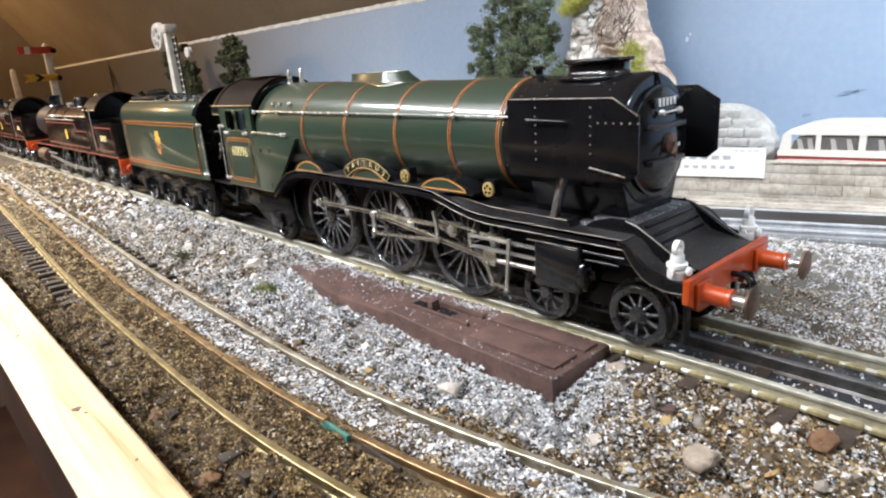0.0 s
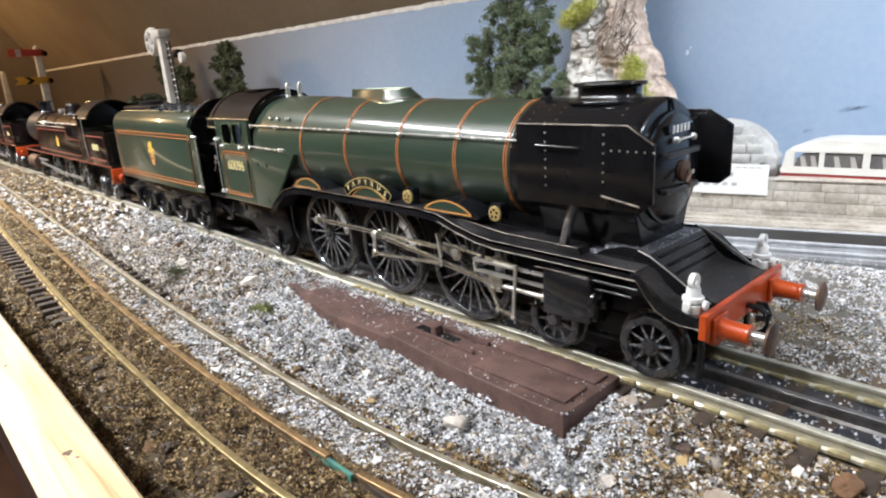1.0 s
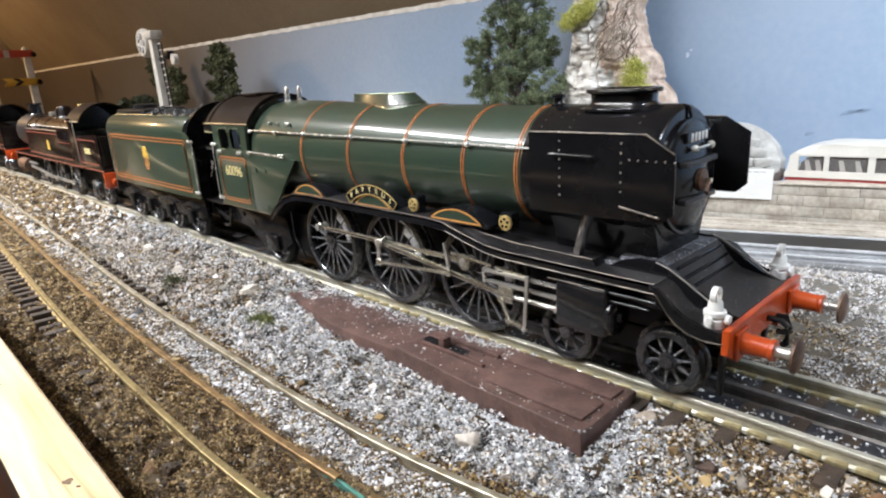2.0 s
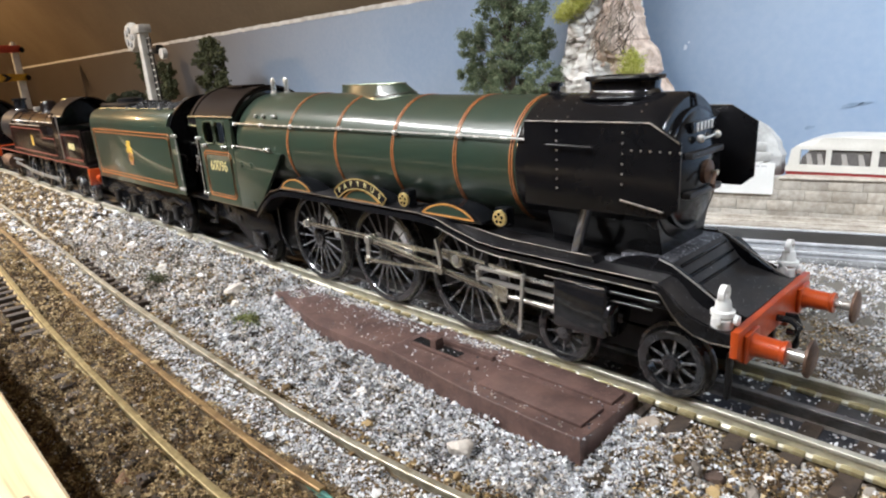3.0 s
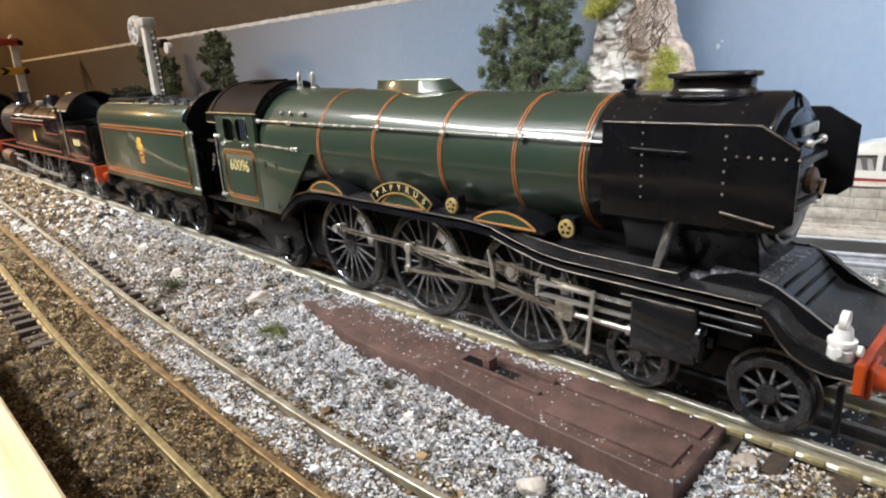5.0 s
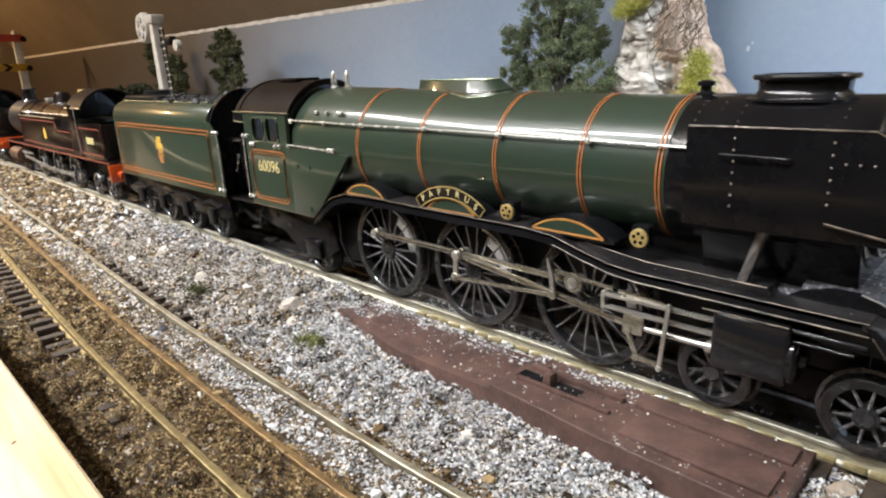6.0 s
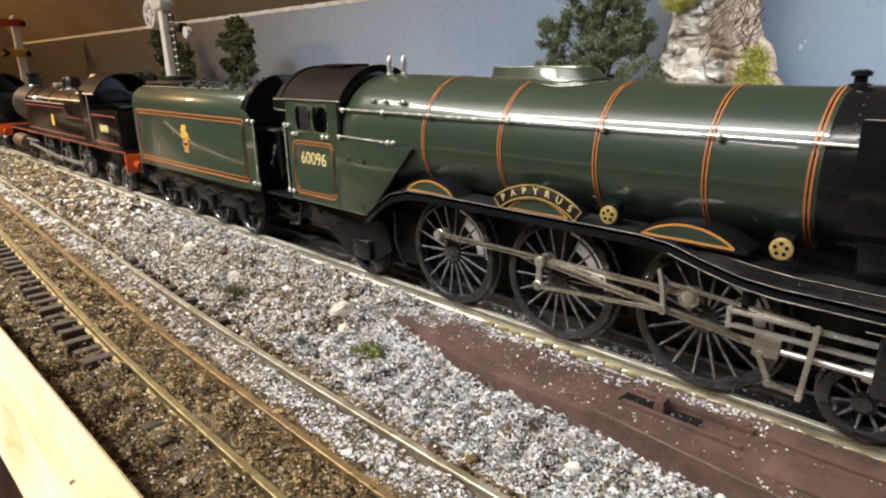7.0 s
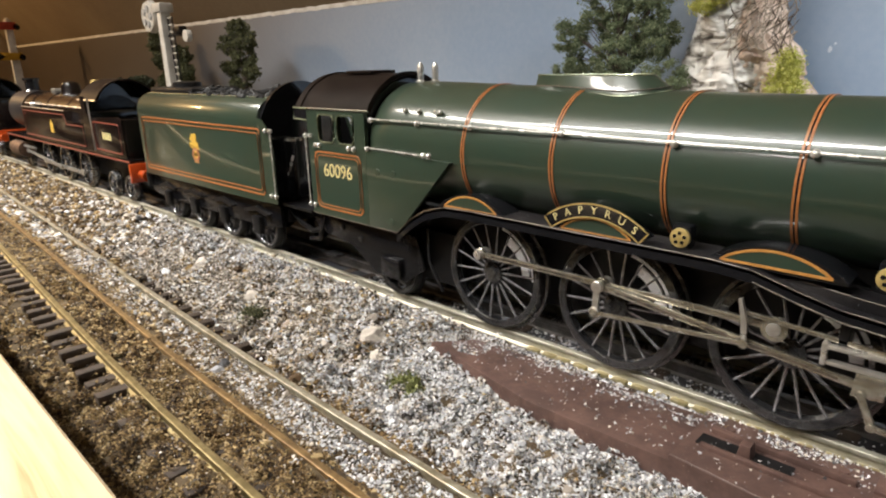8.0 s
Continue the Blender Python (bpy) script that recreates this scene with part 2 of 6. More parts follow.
def box(x0, x1, y0, y1, z0, z1, b=0.0, bm=None, seg=2):
    bm = bm or bmesh.new()
    m = Matrix.LocRotScale(((x0 + x1) / 2, (y0 + y1) / 2, (z0 + z1) / 2), None, (abs(x1 - x0), abs(y1 - y0), abs(z1 - z0)))
    vs = bmesh.ops.create_cube(bm, size=1, matrix=m)["verts"]
    if b:
        es = list({e for v in vs for e in v.link_edges})
        bmesh.ops.bevel(bm, geom=es, offset=b, segments=seg, affect="EDGES", profile=0.5)
    return bm


def tube(p0, p1, r0, r1=None, seg=12, bm=None):
    bm = bm or bmesh.new()
    p0, p1 = Vector(p0), Vector(p1)
    d = p1 - p0
    m = Matrix.Translation((p0 + p1) / 2) @ d.to_track_quat("Z", "Y").to_matrix().to_4x4()
    bmesh.ops.create_cone(bm, cap_ends=True, segments=seg, radius1=r0, radius2=r0 if r1 is None else r1, depth=d.length, matrix=m)
    return bm


def ball(p, r, bm=None, seg=10):
    bm = bm or bmesh.new()
    bmesh.ops.create_uvsphere(bm, u_segments=seg, v_segments=max(6, seg // 2 + 1), radius=r, matrix=Matrix.Translation(p))
    return bm


def lathe(profile, axis="x", centre=(0, 0, 0), seg=48, bm=None, start=0.0, sweep_angle=360.0, squash=1.0):
    """Turns (along, radius) pairs round an axis through centre."""
    bm = bm or bmesh.new()
    c = Vector(centre)
    full = sweep_angle >= 360
    count = seg if full else seg + 1
    rings = []
    for s, r in profile:
        ring = []
        for i in range(count):
            a = radians(start + sweep_angle * i / seg)
            u, w = r * math.cos(a), r * math.sin(a) * squash
            if axis == "x":
                co = (s, u, w)
            elif axis == "y":
                co = (u, s, w)
            else:
                co = (u, w, s)
            ring.append(bm.verts.new(c + Vector(co)))
        rings.append(ring)
    for a, b in zip(rings, rings[1:]):
        for i in range(count if full else count - 1):
            j = (i + 1) % count
            bm.faces.new((a[i], a[j], b[j], b[i]))
    return bm


def capped(profile, axis="x", centre=(0, 0, 0), seg=48, bm=None, squash=1.0):
    bm = lathe([(profile[0][0], 1e-4), *profile, (profile[-1][0], 1e-4)], axis, centre, seg, bm, squash=squash)
    return bm


def prism(pts, lo, hi, plane="xz", b=0.0, bm=None):
    """A polygon in a plane, given thickness along the third axis."""
    bm = bm or bmesh.new()

    def co(p, t):
        return {"xz": (p[0], t, p[1]), "yz": (t, p[0], p[1]), "xy": (p[0], p[1], t)}[plane]

    a = [bm.verts.new(co(p, lo)) for p in pts]
    c = [bm.verts.new(co(p, hi)) for p in pts]
    fs = [bm.faces.new(a), bm.faces.new(list(reversed(c)))]
    for i in range(len(pts)):
        j = (i + 1) % len(pts)
        fs.append(bm.faces.new((a[j], a[i], c[i], c[j])))
    if b:
        es = list({e for f in fs[:2] for e in f.edges})
        bmesh.ops.bevel(bm, geom=es, offset=b, segments=2, affect="EDGES", profile=0.5)
    return bm


def sweep(pts, r, seg=8, bm=None, closed=False, flat=None):
    """A rod along a line of points; flat=(across, high): a bar of that section instead."""
    bm = bm or bmesh.new()
    pts = [Vector(p) for p in pts]
    rings = []
    n = len(pts)
    for i, p in enumerate(pts):
        d = (pts[(i + 1) % n] - pts[i - 1]) if closed else (pts[min(i + 1, n - 1)] - pts[max(i - 1, 0)])
        d.normalize()
        side = d.cross(Vector((0, 0, 1)))
        if side.length < 1e-3:
            side = Vector((1, 0, 0))
        side.normalize()
        up = side.cross(d)
        if flat:
            w, h = flat[0] / 2, flat[1] / 2
            ring = [bm.verts.new(p + side * a * w + up * b * h) for a, b in ((-1, -1), (1, -1), (1, 1), (-1, 1))]
        else:
            ring = [bm.verts.new(p + (side * math.cos(2 * math.pi * k / seg) + up * math.sin(2 * math.pi * k / seg)) * r) for k in range(seg)]
        rings.append(ring)
    m = len(rings[0])
    for a, b in zip(rings, rings[1:] + ([rings[0]] if closed else [])):
        for k in range(m):
            bm.faces.new((a[k], a[(k + 1) % m], b[(k + 1) % m], b[k]))
    if not closed:
        bm.faces.new(rings[0])
        bm.faces.new(list(reversed(rings[-1])))
    return bm


def rounded_loop(x0, x1, z0, z1, r, y, n=5):
    pts = []
    for cx, cz, a0 in ((x1 - r, z1 - r, 0), (x0 + r, z1 - r, 90), (x0 + r, z0 + r, 180), (x1 - r, z0 + r, 270)):
        for i in range(n):
            a = radians(a0 + 90 * i / (n - 1))
            pts.append((cx + r * math.cos(a), y, cz + r * math.sin(a)))
    return pts


def lettering(text, size, material, parent, name, at, label="", spread=1.0):
    """Flat letters facing -y, from the built-in font, turned into a mesh."""
    cu = bpy.data.curves.new(name, "FONT")
    cu.body, cu.size, cu.extrude, cu.align_x, cu.align_y, cu.space_character = text, size * S, 0.004 * S, "CENTER", "CENTER", spread
    ob = new(name, cu)
    bpy.context.view_layer.update()
    me = bpy.data.meshes.new_from_object(ob.evaluated_get(bpy.context.evaluated_depsgraph_get()))
    bpy.data.objects.remove(ob)
    me.transform(Matrix.Rotation(radians(90), 4, "X"))
    me.materials.clear()
    me.materials.append(material)
    out = new(name, me)
    out.parent = parent
    out.location = V(*at) - base_of(parent)
    return tagged(out, label) if label else out


# ---- ground ----
def ease(a, b, t):
    t = min(1, max(0, (t - a) / (b - a)))
    return t * t * (3 - 2 * t)


FRONT_LINE = [(-120, -1.2), (-60, -2.6), (-30, -3.8), (-20, -4.22), (-15, -4.46), (-11, -4.66), (-8, -4.78), (-5, -4.83), (-2, -4.86), (0, -4.83), (1.5, -4.70), (3.2, -4.46), (5, -4.08), (8, -3.2), (12, -1.7)]


@functools.lru_cache(maxsize=None)
def front_y(x):
    xs, ys = zip(*FRONT_LINE)
    return float(np.mean([np.interp(x + d, xs, ys) for d in (-1.2, -0.6, 0, 0.6, 1.2)]))


def ground_z(x, y):
    z = -0.22 - 0.30 * ease(-1.4, -3.0, y) - 0.14 * ease(-4.6, -6.3, y) + 0.03 * ease(1.5, 6.0, y)
    w = noise.noise((x * 0.5, y * 0.5, 3)) * 0.06 + noise.noise((x * 1.7, y * 1.7, 9)) * 0.06 + noise.noise((x * 4.3, y * 4.3, 5)) * 0.06
    z -= 0.30 * ease(5.9, 6.5, y - 0.33 * (x - 1.6)) * ease(-12, -9, x)
    bed = max(1 - abs(y) / 1.0, 0)
    z -= 0.06 * ease(2.2, 2.9, x) * ease(1.8, 1.45, abs(y))
    f = y - front_y(x)
    if abs(f) < 1.35:
        z += 0.08 * ease(0.84, 0.74, abs(f)) + (0.115 if f < 0 else 0.05) * ease(0.74, 0.84, abs(f)) * ease(1.35, 1.15, abs(f)) * ease(-9.2, -7.4, x)
    z -= 0.07 * ease(-0.82, -0.90, f) * ease(-1.45, -1.3, f) * ease(-8.0, -9.2, x)
    # clods in the brown scatter, heaps and hollows in the ballast
    if abs(y) > 1.05 and y < 6:
        clod = max(0, noise.noise((x * 2.3, y * 2.3, 21)) + 0.1) * 0.26 + noise.noise((x * 4.6, y * 4.6, 17)) * 0.11
        z += clod * (0.5 if abs(f) < 0.9 else 1.0) * (0.25 if -2.6 < y < -0.9 and -6 < x < 2.9 else 1.0) - 0.03
    open_end = ease(0.84, 0.92, f) * ease(1.42, 1.28, f) * ease(-14.4, -13.3, x) * ease(-7.2, -8.2, x)
    z += (-0.62 - z) * open_end
    return z + w * (0.35 if bed > 0 else 0.6 if abs(f) < 0.95 else 1.0) - (0.06 if abs(y) < 0.72 else 0)


bm = bmesh.new()
xs = [-115 + 2.5 * i for i in range(32)] + [-35 + 0.25 * i for i in range(88)] + [-13 + 0.1 * i for i in range(210)] + [8 + 0.5 * i for i in range(8)] + [12 + 1.5 * i for i in range(8)]
ys = [-7.12 + 0.09 * i for i in range(71)] + [-0.72 + 0.2 * i for i in range(41)] + [7.5 + 0.75 * i for i in range(11)]
grid = [[bm.verts.new((x, y, ground_z(x, y))) for y in ys] for x in xs]
for i in range(len(xs) - 1):
    for j in range(len(ys) - 1):
        bm.faces.new((grid[i][j], grid[i + 1][j], grid[i + 1][j + 1], grid[i][j + 1]))
solid("ground", bm, EARTH, "brown scatter earth of a model railway baseboard", "ground", kind="structure", smooth=60)

bm = box(-115, 23, -7.12, 14.9, -3.2, -1.1)
solid("baseboard_deck", bm, FLOORING, "timber deck under the model railway", "baseboard", kind="structure")

# ---- room ----
# unseen walls and flat ceiling, made pale to bounce fill light
BOUNCE_WHITE = mat("off_white_bounce_paint", (0.74, 0.72, 0.68), (0.68, 0.66, 0.62), rough=0.8, scale=6, bump=0.1, fine=150)
plank = [(-7.84, 0.76), (-7.80, 0.785), (-7.17, 0.785), (-7.14, 0.76), (-7.14, 0.30), (-7.60, 0.30)]
solid("upstand", prism(plank, -60, 14, "yz"), PINE, "pale planed pine plank edging the baseboard", "wooden edging", kind="structure")
FASCIA = mat("dark_brown_board", (0.055, 0.024, 0.013), (0.03, 0.014, 0.009), rough=0.5, scale=14, bump=0.1)
solid("fascia", box(-60, 14, -7.45, -7.13, -3.4, 0.295, 0.01), FASCIA, "dark brown board below the pine plank", "fascia", kind="structure")
KNOT = mat("dark_knot", (0.10, 0.07, 0.05), (0.2, 0.13, 0.08), rough=0.6, scale=400)
for kx, ky, kr in ((-0.05, -7.45, 0.055), (0.12, -7.40, 0.022), (-3.2, -7.5, 0.03), (1.5, -7.3, 0.02)):
    bm = capped([(0.780, kr), (0.788, kr * 0.9)], "z", (kx, ky, 0), 9)
    for v in bm.verts:
        v.co.x += 0.4 * kr * math.sin(v.co.y * 90)
    solid("knot", bm, KNOT, "dark knot in the pine plank", "knot", kind="structure")
solid("wall_backdrop", box(-104, 26, 14.9, 15.3, -3.2, 7.6), SKY_PAINT, "wall painted as blue-grey sky, darkened leftward in place of dim light", "wall", kind="structure")
SCUFF = mat("dark_scuff", (0.19, 0.26, 0.35), (0.25, 0.33, 0.44), rough=0.7, scale=120)
CHIP = mat("bare_plaster", (0.72, 0.76, 0.80), (0.6, 0.64, 0.70), rough=0.8, scale=120)
for x, z, w, h, m in ((1.14, 2.41, 0.34, 0.05, SCUFF), (1.50, 2.46, 0.22, 0.04, SCUFF), (0.05, 1.69, 0.16, 0.05, SCUFF), (-4.23, 4.45, 0.07, 0.08, CHIP), (-4.10, 4.62, 0.04, 0.03, CHIP)):
    pts = [(x + w * math.cos(radians(a)) * (1 + 0.4 * math.sin(5 * a)), z + h * math.sin(radians(a)) * (1 + 0.3 * math.cos(7 * a)) + 0.3 * w * math.cos(radians(a))) for a in range(0, 360, 24)]
    solid("paint_mark", prism(pts, 14.885, 14.91), m, "small worn mark in the sky paint", "paint mark", kind="structure")
bm = bmesh.new()
edge = [(-104 + 0.4 * i, 14.89, 7.60 + 0.06 * noise.noise((i * 0.5, 1, 2)) + 0.05 * noise.noise((i * 1.7, 4, 2))) for i in range(326)]
sweep(edge, 0, bm=bm, flat=(0.03, 0.24))
solid("trim", bm, WHITE_EDGE, "ragged white edge where wall paint meets the ceiling", "trim", kind="structure")
bm = prism([(15.3, 7.55), (-22, 62), (-22, 64), (17, 7.55)], -150, 120, "yz")
solid("ceiling_slope", bm, CEILING_PAINT, "sloping attic ceiling in dull buff paint", "ceiling", kind="structure")
solid("ceiling", box(-150, 120, -150, -22, 62, 64), BOUNCE_WHITE, "unseen off-white ceiling, pale to bounce light", "ceiling", kind="structure")
solid("wall_far_end", box(-150, -104, -150, 17, -42, 64), CEILING_PAINT, "buff end wall", "wall", kind="structure")
solid("wall_near_end", box(120, 124, -150, 17, -42, 64), BOUNCE_WHITE, "unseen off-white wall, pale to bounce light", "wall", kind="structure")
solid("wall_south", box(-150, 124, -154, -150, -42, 64), BOUNCE_WHITE, "unseen off-white wall, pale to bounce light", "wall", kind="structure")
solid("floor", box(-150, 124, -154, 17, -43, -42), FLOORING, "dark brown boarded room floor", "floor", kind="structure")


# ---- tracks ----
RAIL_SECTION = [(-0.060, -0.24), (0.060, -0.24), (0.060, -0.20), (0.022, -0.17), (0.022, -0.075), (0.052, -0.05), (0.052, -0.008), (0.042, 0.0), (-0.042, 0.0), (-0.052, -0.008), (-0.052, -0.05), (-0.022, -0.075), (-0.022, -0.17), (-0.060, -0.20)]


def rail(pts, top):
    """A flat-bottomed rail along (x, y) points."""
    bm = bmesh.new()
    rings = []
    for i, (x, y) in enumerate(pts):
        a, b = pts[max(i - 1, 0)], pts[min(i + 1, len(pts) - 1)]
        d = Vector((b[0] - a[0], b[1] - a[1])).normalized()
        rings.append([bm.verts.new((x - d.y * u, y + d.x * u, top + w)) for u, w in RAIL_SECTION])
    for a, b in zip(rings, rings[1:]):
        for k in range(len(a)):
            bm.faces.new((a[k], a[(k + 1) % len(a)], b[(k + 1) % len(a)], b[k]))
    bm.faces.new(rings[0])
    bm.faces.new(list(reversed(rings[-1])))
    return bm


def offset_line(line, off):
    out = []
    for i, (x, y) in enumerate(line):
        a, b = line[max(i - 1, 0)], line[min(i + 1, len(line) - 1)]
        d = Vector((b[0] - a[0], b[1] - a[1])).normalized()
        out.append((x - d.y * off, y + d.x * off))
    return out


main_line = [(-110 + 2 * i, 0.0) for i in range(63)]
main_track = thing("main_track", (0, 0, -0.4), "three-rail model railway track in pale ballast", "railway track", kind="structure")
for off, m in ((-0.76, RAIL_TOP), (0.76, RAIL_TOP)):
    part("running_rail", rail(offset_line(main_line, off), 0.0), m, main_track, "worn brassy steel rail")
CENTRE_STEEL = mat("grey_conductor_rail", (0.30, 0.28, 0.27), (0.18, 0.17, 0.16), rough=0.4, metal=0.9, scale=140, bump=0.08)
part("centre_rail", rail(main_line, -0.02), CENTRE_STEEL, main_track, "raised centre conductor rail")

front_xs = [-110 + 5 * i for i in range(16)] + [-30 + 0.6 * i for i in range(68)]
front_line = [(x, front_y(x)) for x in front_xs]
FRONT_TOP = -0.34
front_track = thing("front_track", (0, -4.8, -0.7), "curving three-rail track half buried in brown scatter", "railway track", kind="structure")
part("running_rail", rail(offset_line(front_line, -0.82), FRONT_TOP), RAIL_BRASS, front_track, "brassy yellow rail")
part("running_rail", rail(offset_line(front_line, 0.84), FRONT_TOP), RAIL_DULL, front_track, "dull grey-brass rail")
joint = 1.05
part("centre_rail", rail([p for p in front_line if p[0] < joint], FRONT_TOP), RAIL_RUST, front_track, "rusty centre rail")
part("centre_rail", rail([p for p in front_line if p[0] > joint], FRONT_TOP), RAIL_RUST, front_track, "rusty centre rail")


# ---- locomotive ----
loco = thing("steam_locomotive", (-2.5, 0, 0), "dark green model steam locomotive with black smokebox, red buffer beam", "model locomotive", "trains on the main track")

BOILER_Z = 2.89
bm = lathe([(0.60, 0.965), (-1.5, 0.985), (-3.6, 1.02), (-5.35, 1.06), (-7.6, 1.06)], "x", (0, 0, BOILER_Z), 72)
boiler = part("boiler", bm, GREEN, loco, "glossy dark green boiler barrel")
for x, r in ((0.50, 0.968), (-0.63, 0.976), (-2.13, 0.995), (-3.79, 1.024), (-5.45, 1.064)):
    band = part("boiler_band", lathe([(x - 0.036, r), (x - 0.036, r + 0.008), (x + 0.036, r + 0.008), (x + 0.036, r)], "x", (0, 0, BOILER_Z), 72), BLACK, boiler, "black band lined in orange")
    for d in (-0.024, 0.024):
        part("lining", lathe([(x + d - 0.013, r), (x + d - 0.013, r + 0.012), (x + d + 0.013, r + 0.012), (x + d + 0.013, r)], "x", (0, 0, BOILER_Z), 72), ORANGE, boiler)


def firebox_section(x, r, zc, half, low):
    """Half-round top with straight sides that run down to low."""
    pts = [(x, r * math.cos(radians(a)), zc + r * math.sin(radians(a))) for a in range(0, 181, 6)]
    return [(x, half, low), *[(p[0], max(-half, min(half, p[1])), p[2]) for p in pts], (x, -half, low)]


def loft(sections, close=True):
    bm = bmesh.new()
    rings = [[bm.verts.new(p) for p in s] for s in sections]
    n = len(rings[0])
    for a, b in zip(rings, rings[1:]):
        for k in range(n if close else n - 1):
            bm.faces.new((a[k], a[(k + 1) % n], b[(k + 1) % n], b[k]))
    if close:
        bm.faces.new(rings[0])
        bm.faces.new(list(reversed(rings[-1])))
    return bm


firebox = part("firebox", loft([firebox_section(x, r, zc, r, 2.74) for x, r, zc in ((-5.35, 1.062, 2.89), (-6.2, 1.085, 2.895), (-7.2, 1.10, 2.90), (-7.62, 1.085, 2.89), (-7.78, 1.03, 2.87))]), GREEN, loco, "green firebox with rounded rear shoulder")
for side in (-1, 1):
    y0, y1 = (-1.14, -1.06) if side < 0 else (1.06, 1.14)
    part("side_sheet", prism([(-7.80, 1.36), (-6.98, 1.36), (-5.66, 2.76), (-7.80, 2.80)], y0, y1, b=0.01), GREEN, loco, "green lower firebox sheet with sloping edge")
    for x, z in ((-7.5, 2.42), (-7.05, 2.42), (-7.15, 1.52)):
        part("washout_plug", capped([(side * 1.14, 0.07), (side * 1.155, 0.07), (side * 1.16, 0.045)], "y", (x, 0, z), 14), GREEN, loco)

# smokebox, door and chimney
smokebox = part("smokebox", lathe([(0.58, 0.970), (0.62, 0.985), (2.60, 0.985), (2.68, 0.97), (2.72, 0.93), (2.74, 0.80), (2.80, 0.76), (2.88, 0.55), (2.93, 0.25), (2.95, 0.001)], "x", (0, 0, BOILER_Z), 64), SATIN_BLACK, loco, "glossy black smokebox with domed door")
part("saddle", prism([(-0.60, 1.72), (0.60, 1.72), (0.66, 2.0), (0.84, 2.45), (-0.84, 2.45), (-0.66, 2.0)], 1.0, 2.70, "yz", 0.02), SATIN_BLACK, loco, "black saddle under the smokebox")
part("door_ring", lathe([(2.74, 0.80), (2.80, 0.80), (2.80, 0.75), (2.74, 0.75)], "x", (0, 0, BOILER_Z), 48), SATIN_BLACK, smokebox)
for z in (3.12, 2.62):
    part("hinge_strap", box(2.80, 2.98, -0.5, 0.45, z - 0.04, z + 0.04, 0.015), BLACK_DUSTY, smokebox)
part("door_dart", sweep([(2.95, 0, 2.86), (3.10, 0, 2.86)], 0.035), DULL_STEEL, smokebox)
part("door_boss", capped([(2.92, 0.16), (2.99, 0.15), (3.02, 0.09)], "x", (0, 0, 2.86), 18), RUSTY, smokebox, "rusty door boss")
part("door_handle", sweep([(3.06, 0.0, 2.86), (3.10, -0.10, 2.84), (3.12, -0.24, 2.74)], 0.024), RUSTY, smokebox, "rusty smokebox door handle")
part("door_handle", sweep([(3.05, 0.0, 2.86), (3.07, -0.04, 2.66)], 0.022), RUSTY, smokebox)
part("number_plate", box(2.86, 2.90, -0.34, 0.34, 3.38, 3.52, 0.01), BLACK, smokebox, "small cast plate with white characters")
for i in range(5):
    part("plate_bar", box(2.90, 2.908, -0.25 + 0.105 * i, -0.185 + 0.105 * i, 3.395, 3.505, 0.003), WHITE_LAMP, smokebox)
part("top_lamp_iron", sweep([(2.66, 0, 3.86), (2.74, 0, 3.82), (2.79, 0, 3.62)], 0.022), SATIN_BLACK, smokebox)
part("handrail", sweep([(2.94, -0.27, 3.30), (2.99, 0, 3.32), (2.95, 0.24, 3.31)], 0.018), SILVER, smokebox, "bright handrail on the smokebox door")
for y in (-0.25, 0.24):
    part("rail_knob", ball((2.96, y, 3.31), 0.055), SILVER, smokebox)


def oval(profile, cx, cy, stretch, seg=40):
    bm = bmesh.new()
    rings = []
    for z, r in profile:
        ring = []
        for i in range(seg):
            a = 2 * math.pi * i / seg
            ring.append(bm.verts.new((cx + r * math.cos(a) + stretch * (1 if math.cos(a) > 0 else -1) * min(1, abs(math.cos(a)) * 3), cy + r * math.sin(a), z)))
        rings.append(ring)
    for a, b in zip(rings, rings[1:]):
        for k in range(seg):
            bm.faces.new((a[k], a[(k + 1) % seg], b[(k + 1) % seg], b[k]))
    return bm


part("chimney", oval([(3.72, 0.42), (3.84, 0.36), (3.88, 0.31), (3.93, 0.29), (4.02, 0.30), (4.04, 0.36), (4.07, 0.37), (4.10, 0.35), (4.10, 0.28), (4.0, 0.26), (3.8, 0.25)], 1.76, 0, 0.20), BLACK, loco, "black lipped double chimney")
part("chimney_flange", oval([(3.80, 0.37), (3.80, 0.46), (3.83, 0.46), (3.85, 0.38)], 1.76, 0, 0.20), BLACK, loco)
part("snifting_valve", capped([(3.84, 0.12), (3.88, 0.12), (3.90, 0.07), (3.96, 0.07), (3.97, 0.11), (4.02, 0.11), (4.04, 0.06)], "z", (0.62, 0, 0), 18), BLACK, loco)

# banjo dome: flat-topped, round in front, tapering to a blunt point behind
def dome_ring(shrink, lift):
    pts = []
    for i in range(64):
        a = 2 * math.pi * i / 64
        c, sn = math.cos(a), math.sin(a)
        if c >= 0:
            x, y = -3.22 + 0.68 * c ** 0.9, 0.39 * sn
        else:
            x, y = -3.22 - 1.62 * (1 - abs(sn)) ** 0.85, math.copysign(0.39 * abs(sn) ** 1.15, sn)
            y = math.copysign(max(abs(y), 0.03), y)
        x, y = -3.5 + (x + 3.5) * (1 - (0.75 if x > -3.5 else 0.12) * shrink), y * (1 - shrink)
        seat = BOILER_Z + math.sqrt(1.01 ** 2 - y * y)
        pts.append((x, y, seat - 0.03 + (4.10 - seat + 0.03) * lift))
    return pts


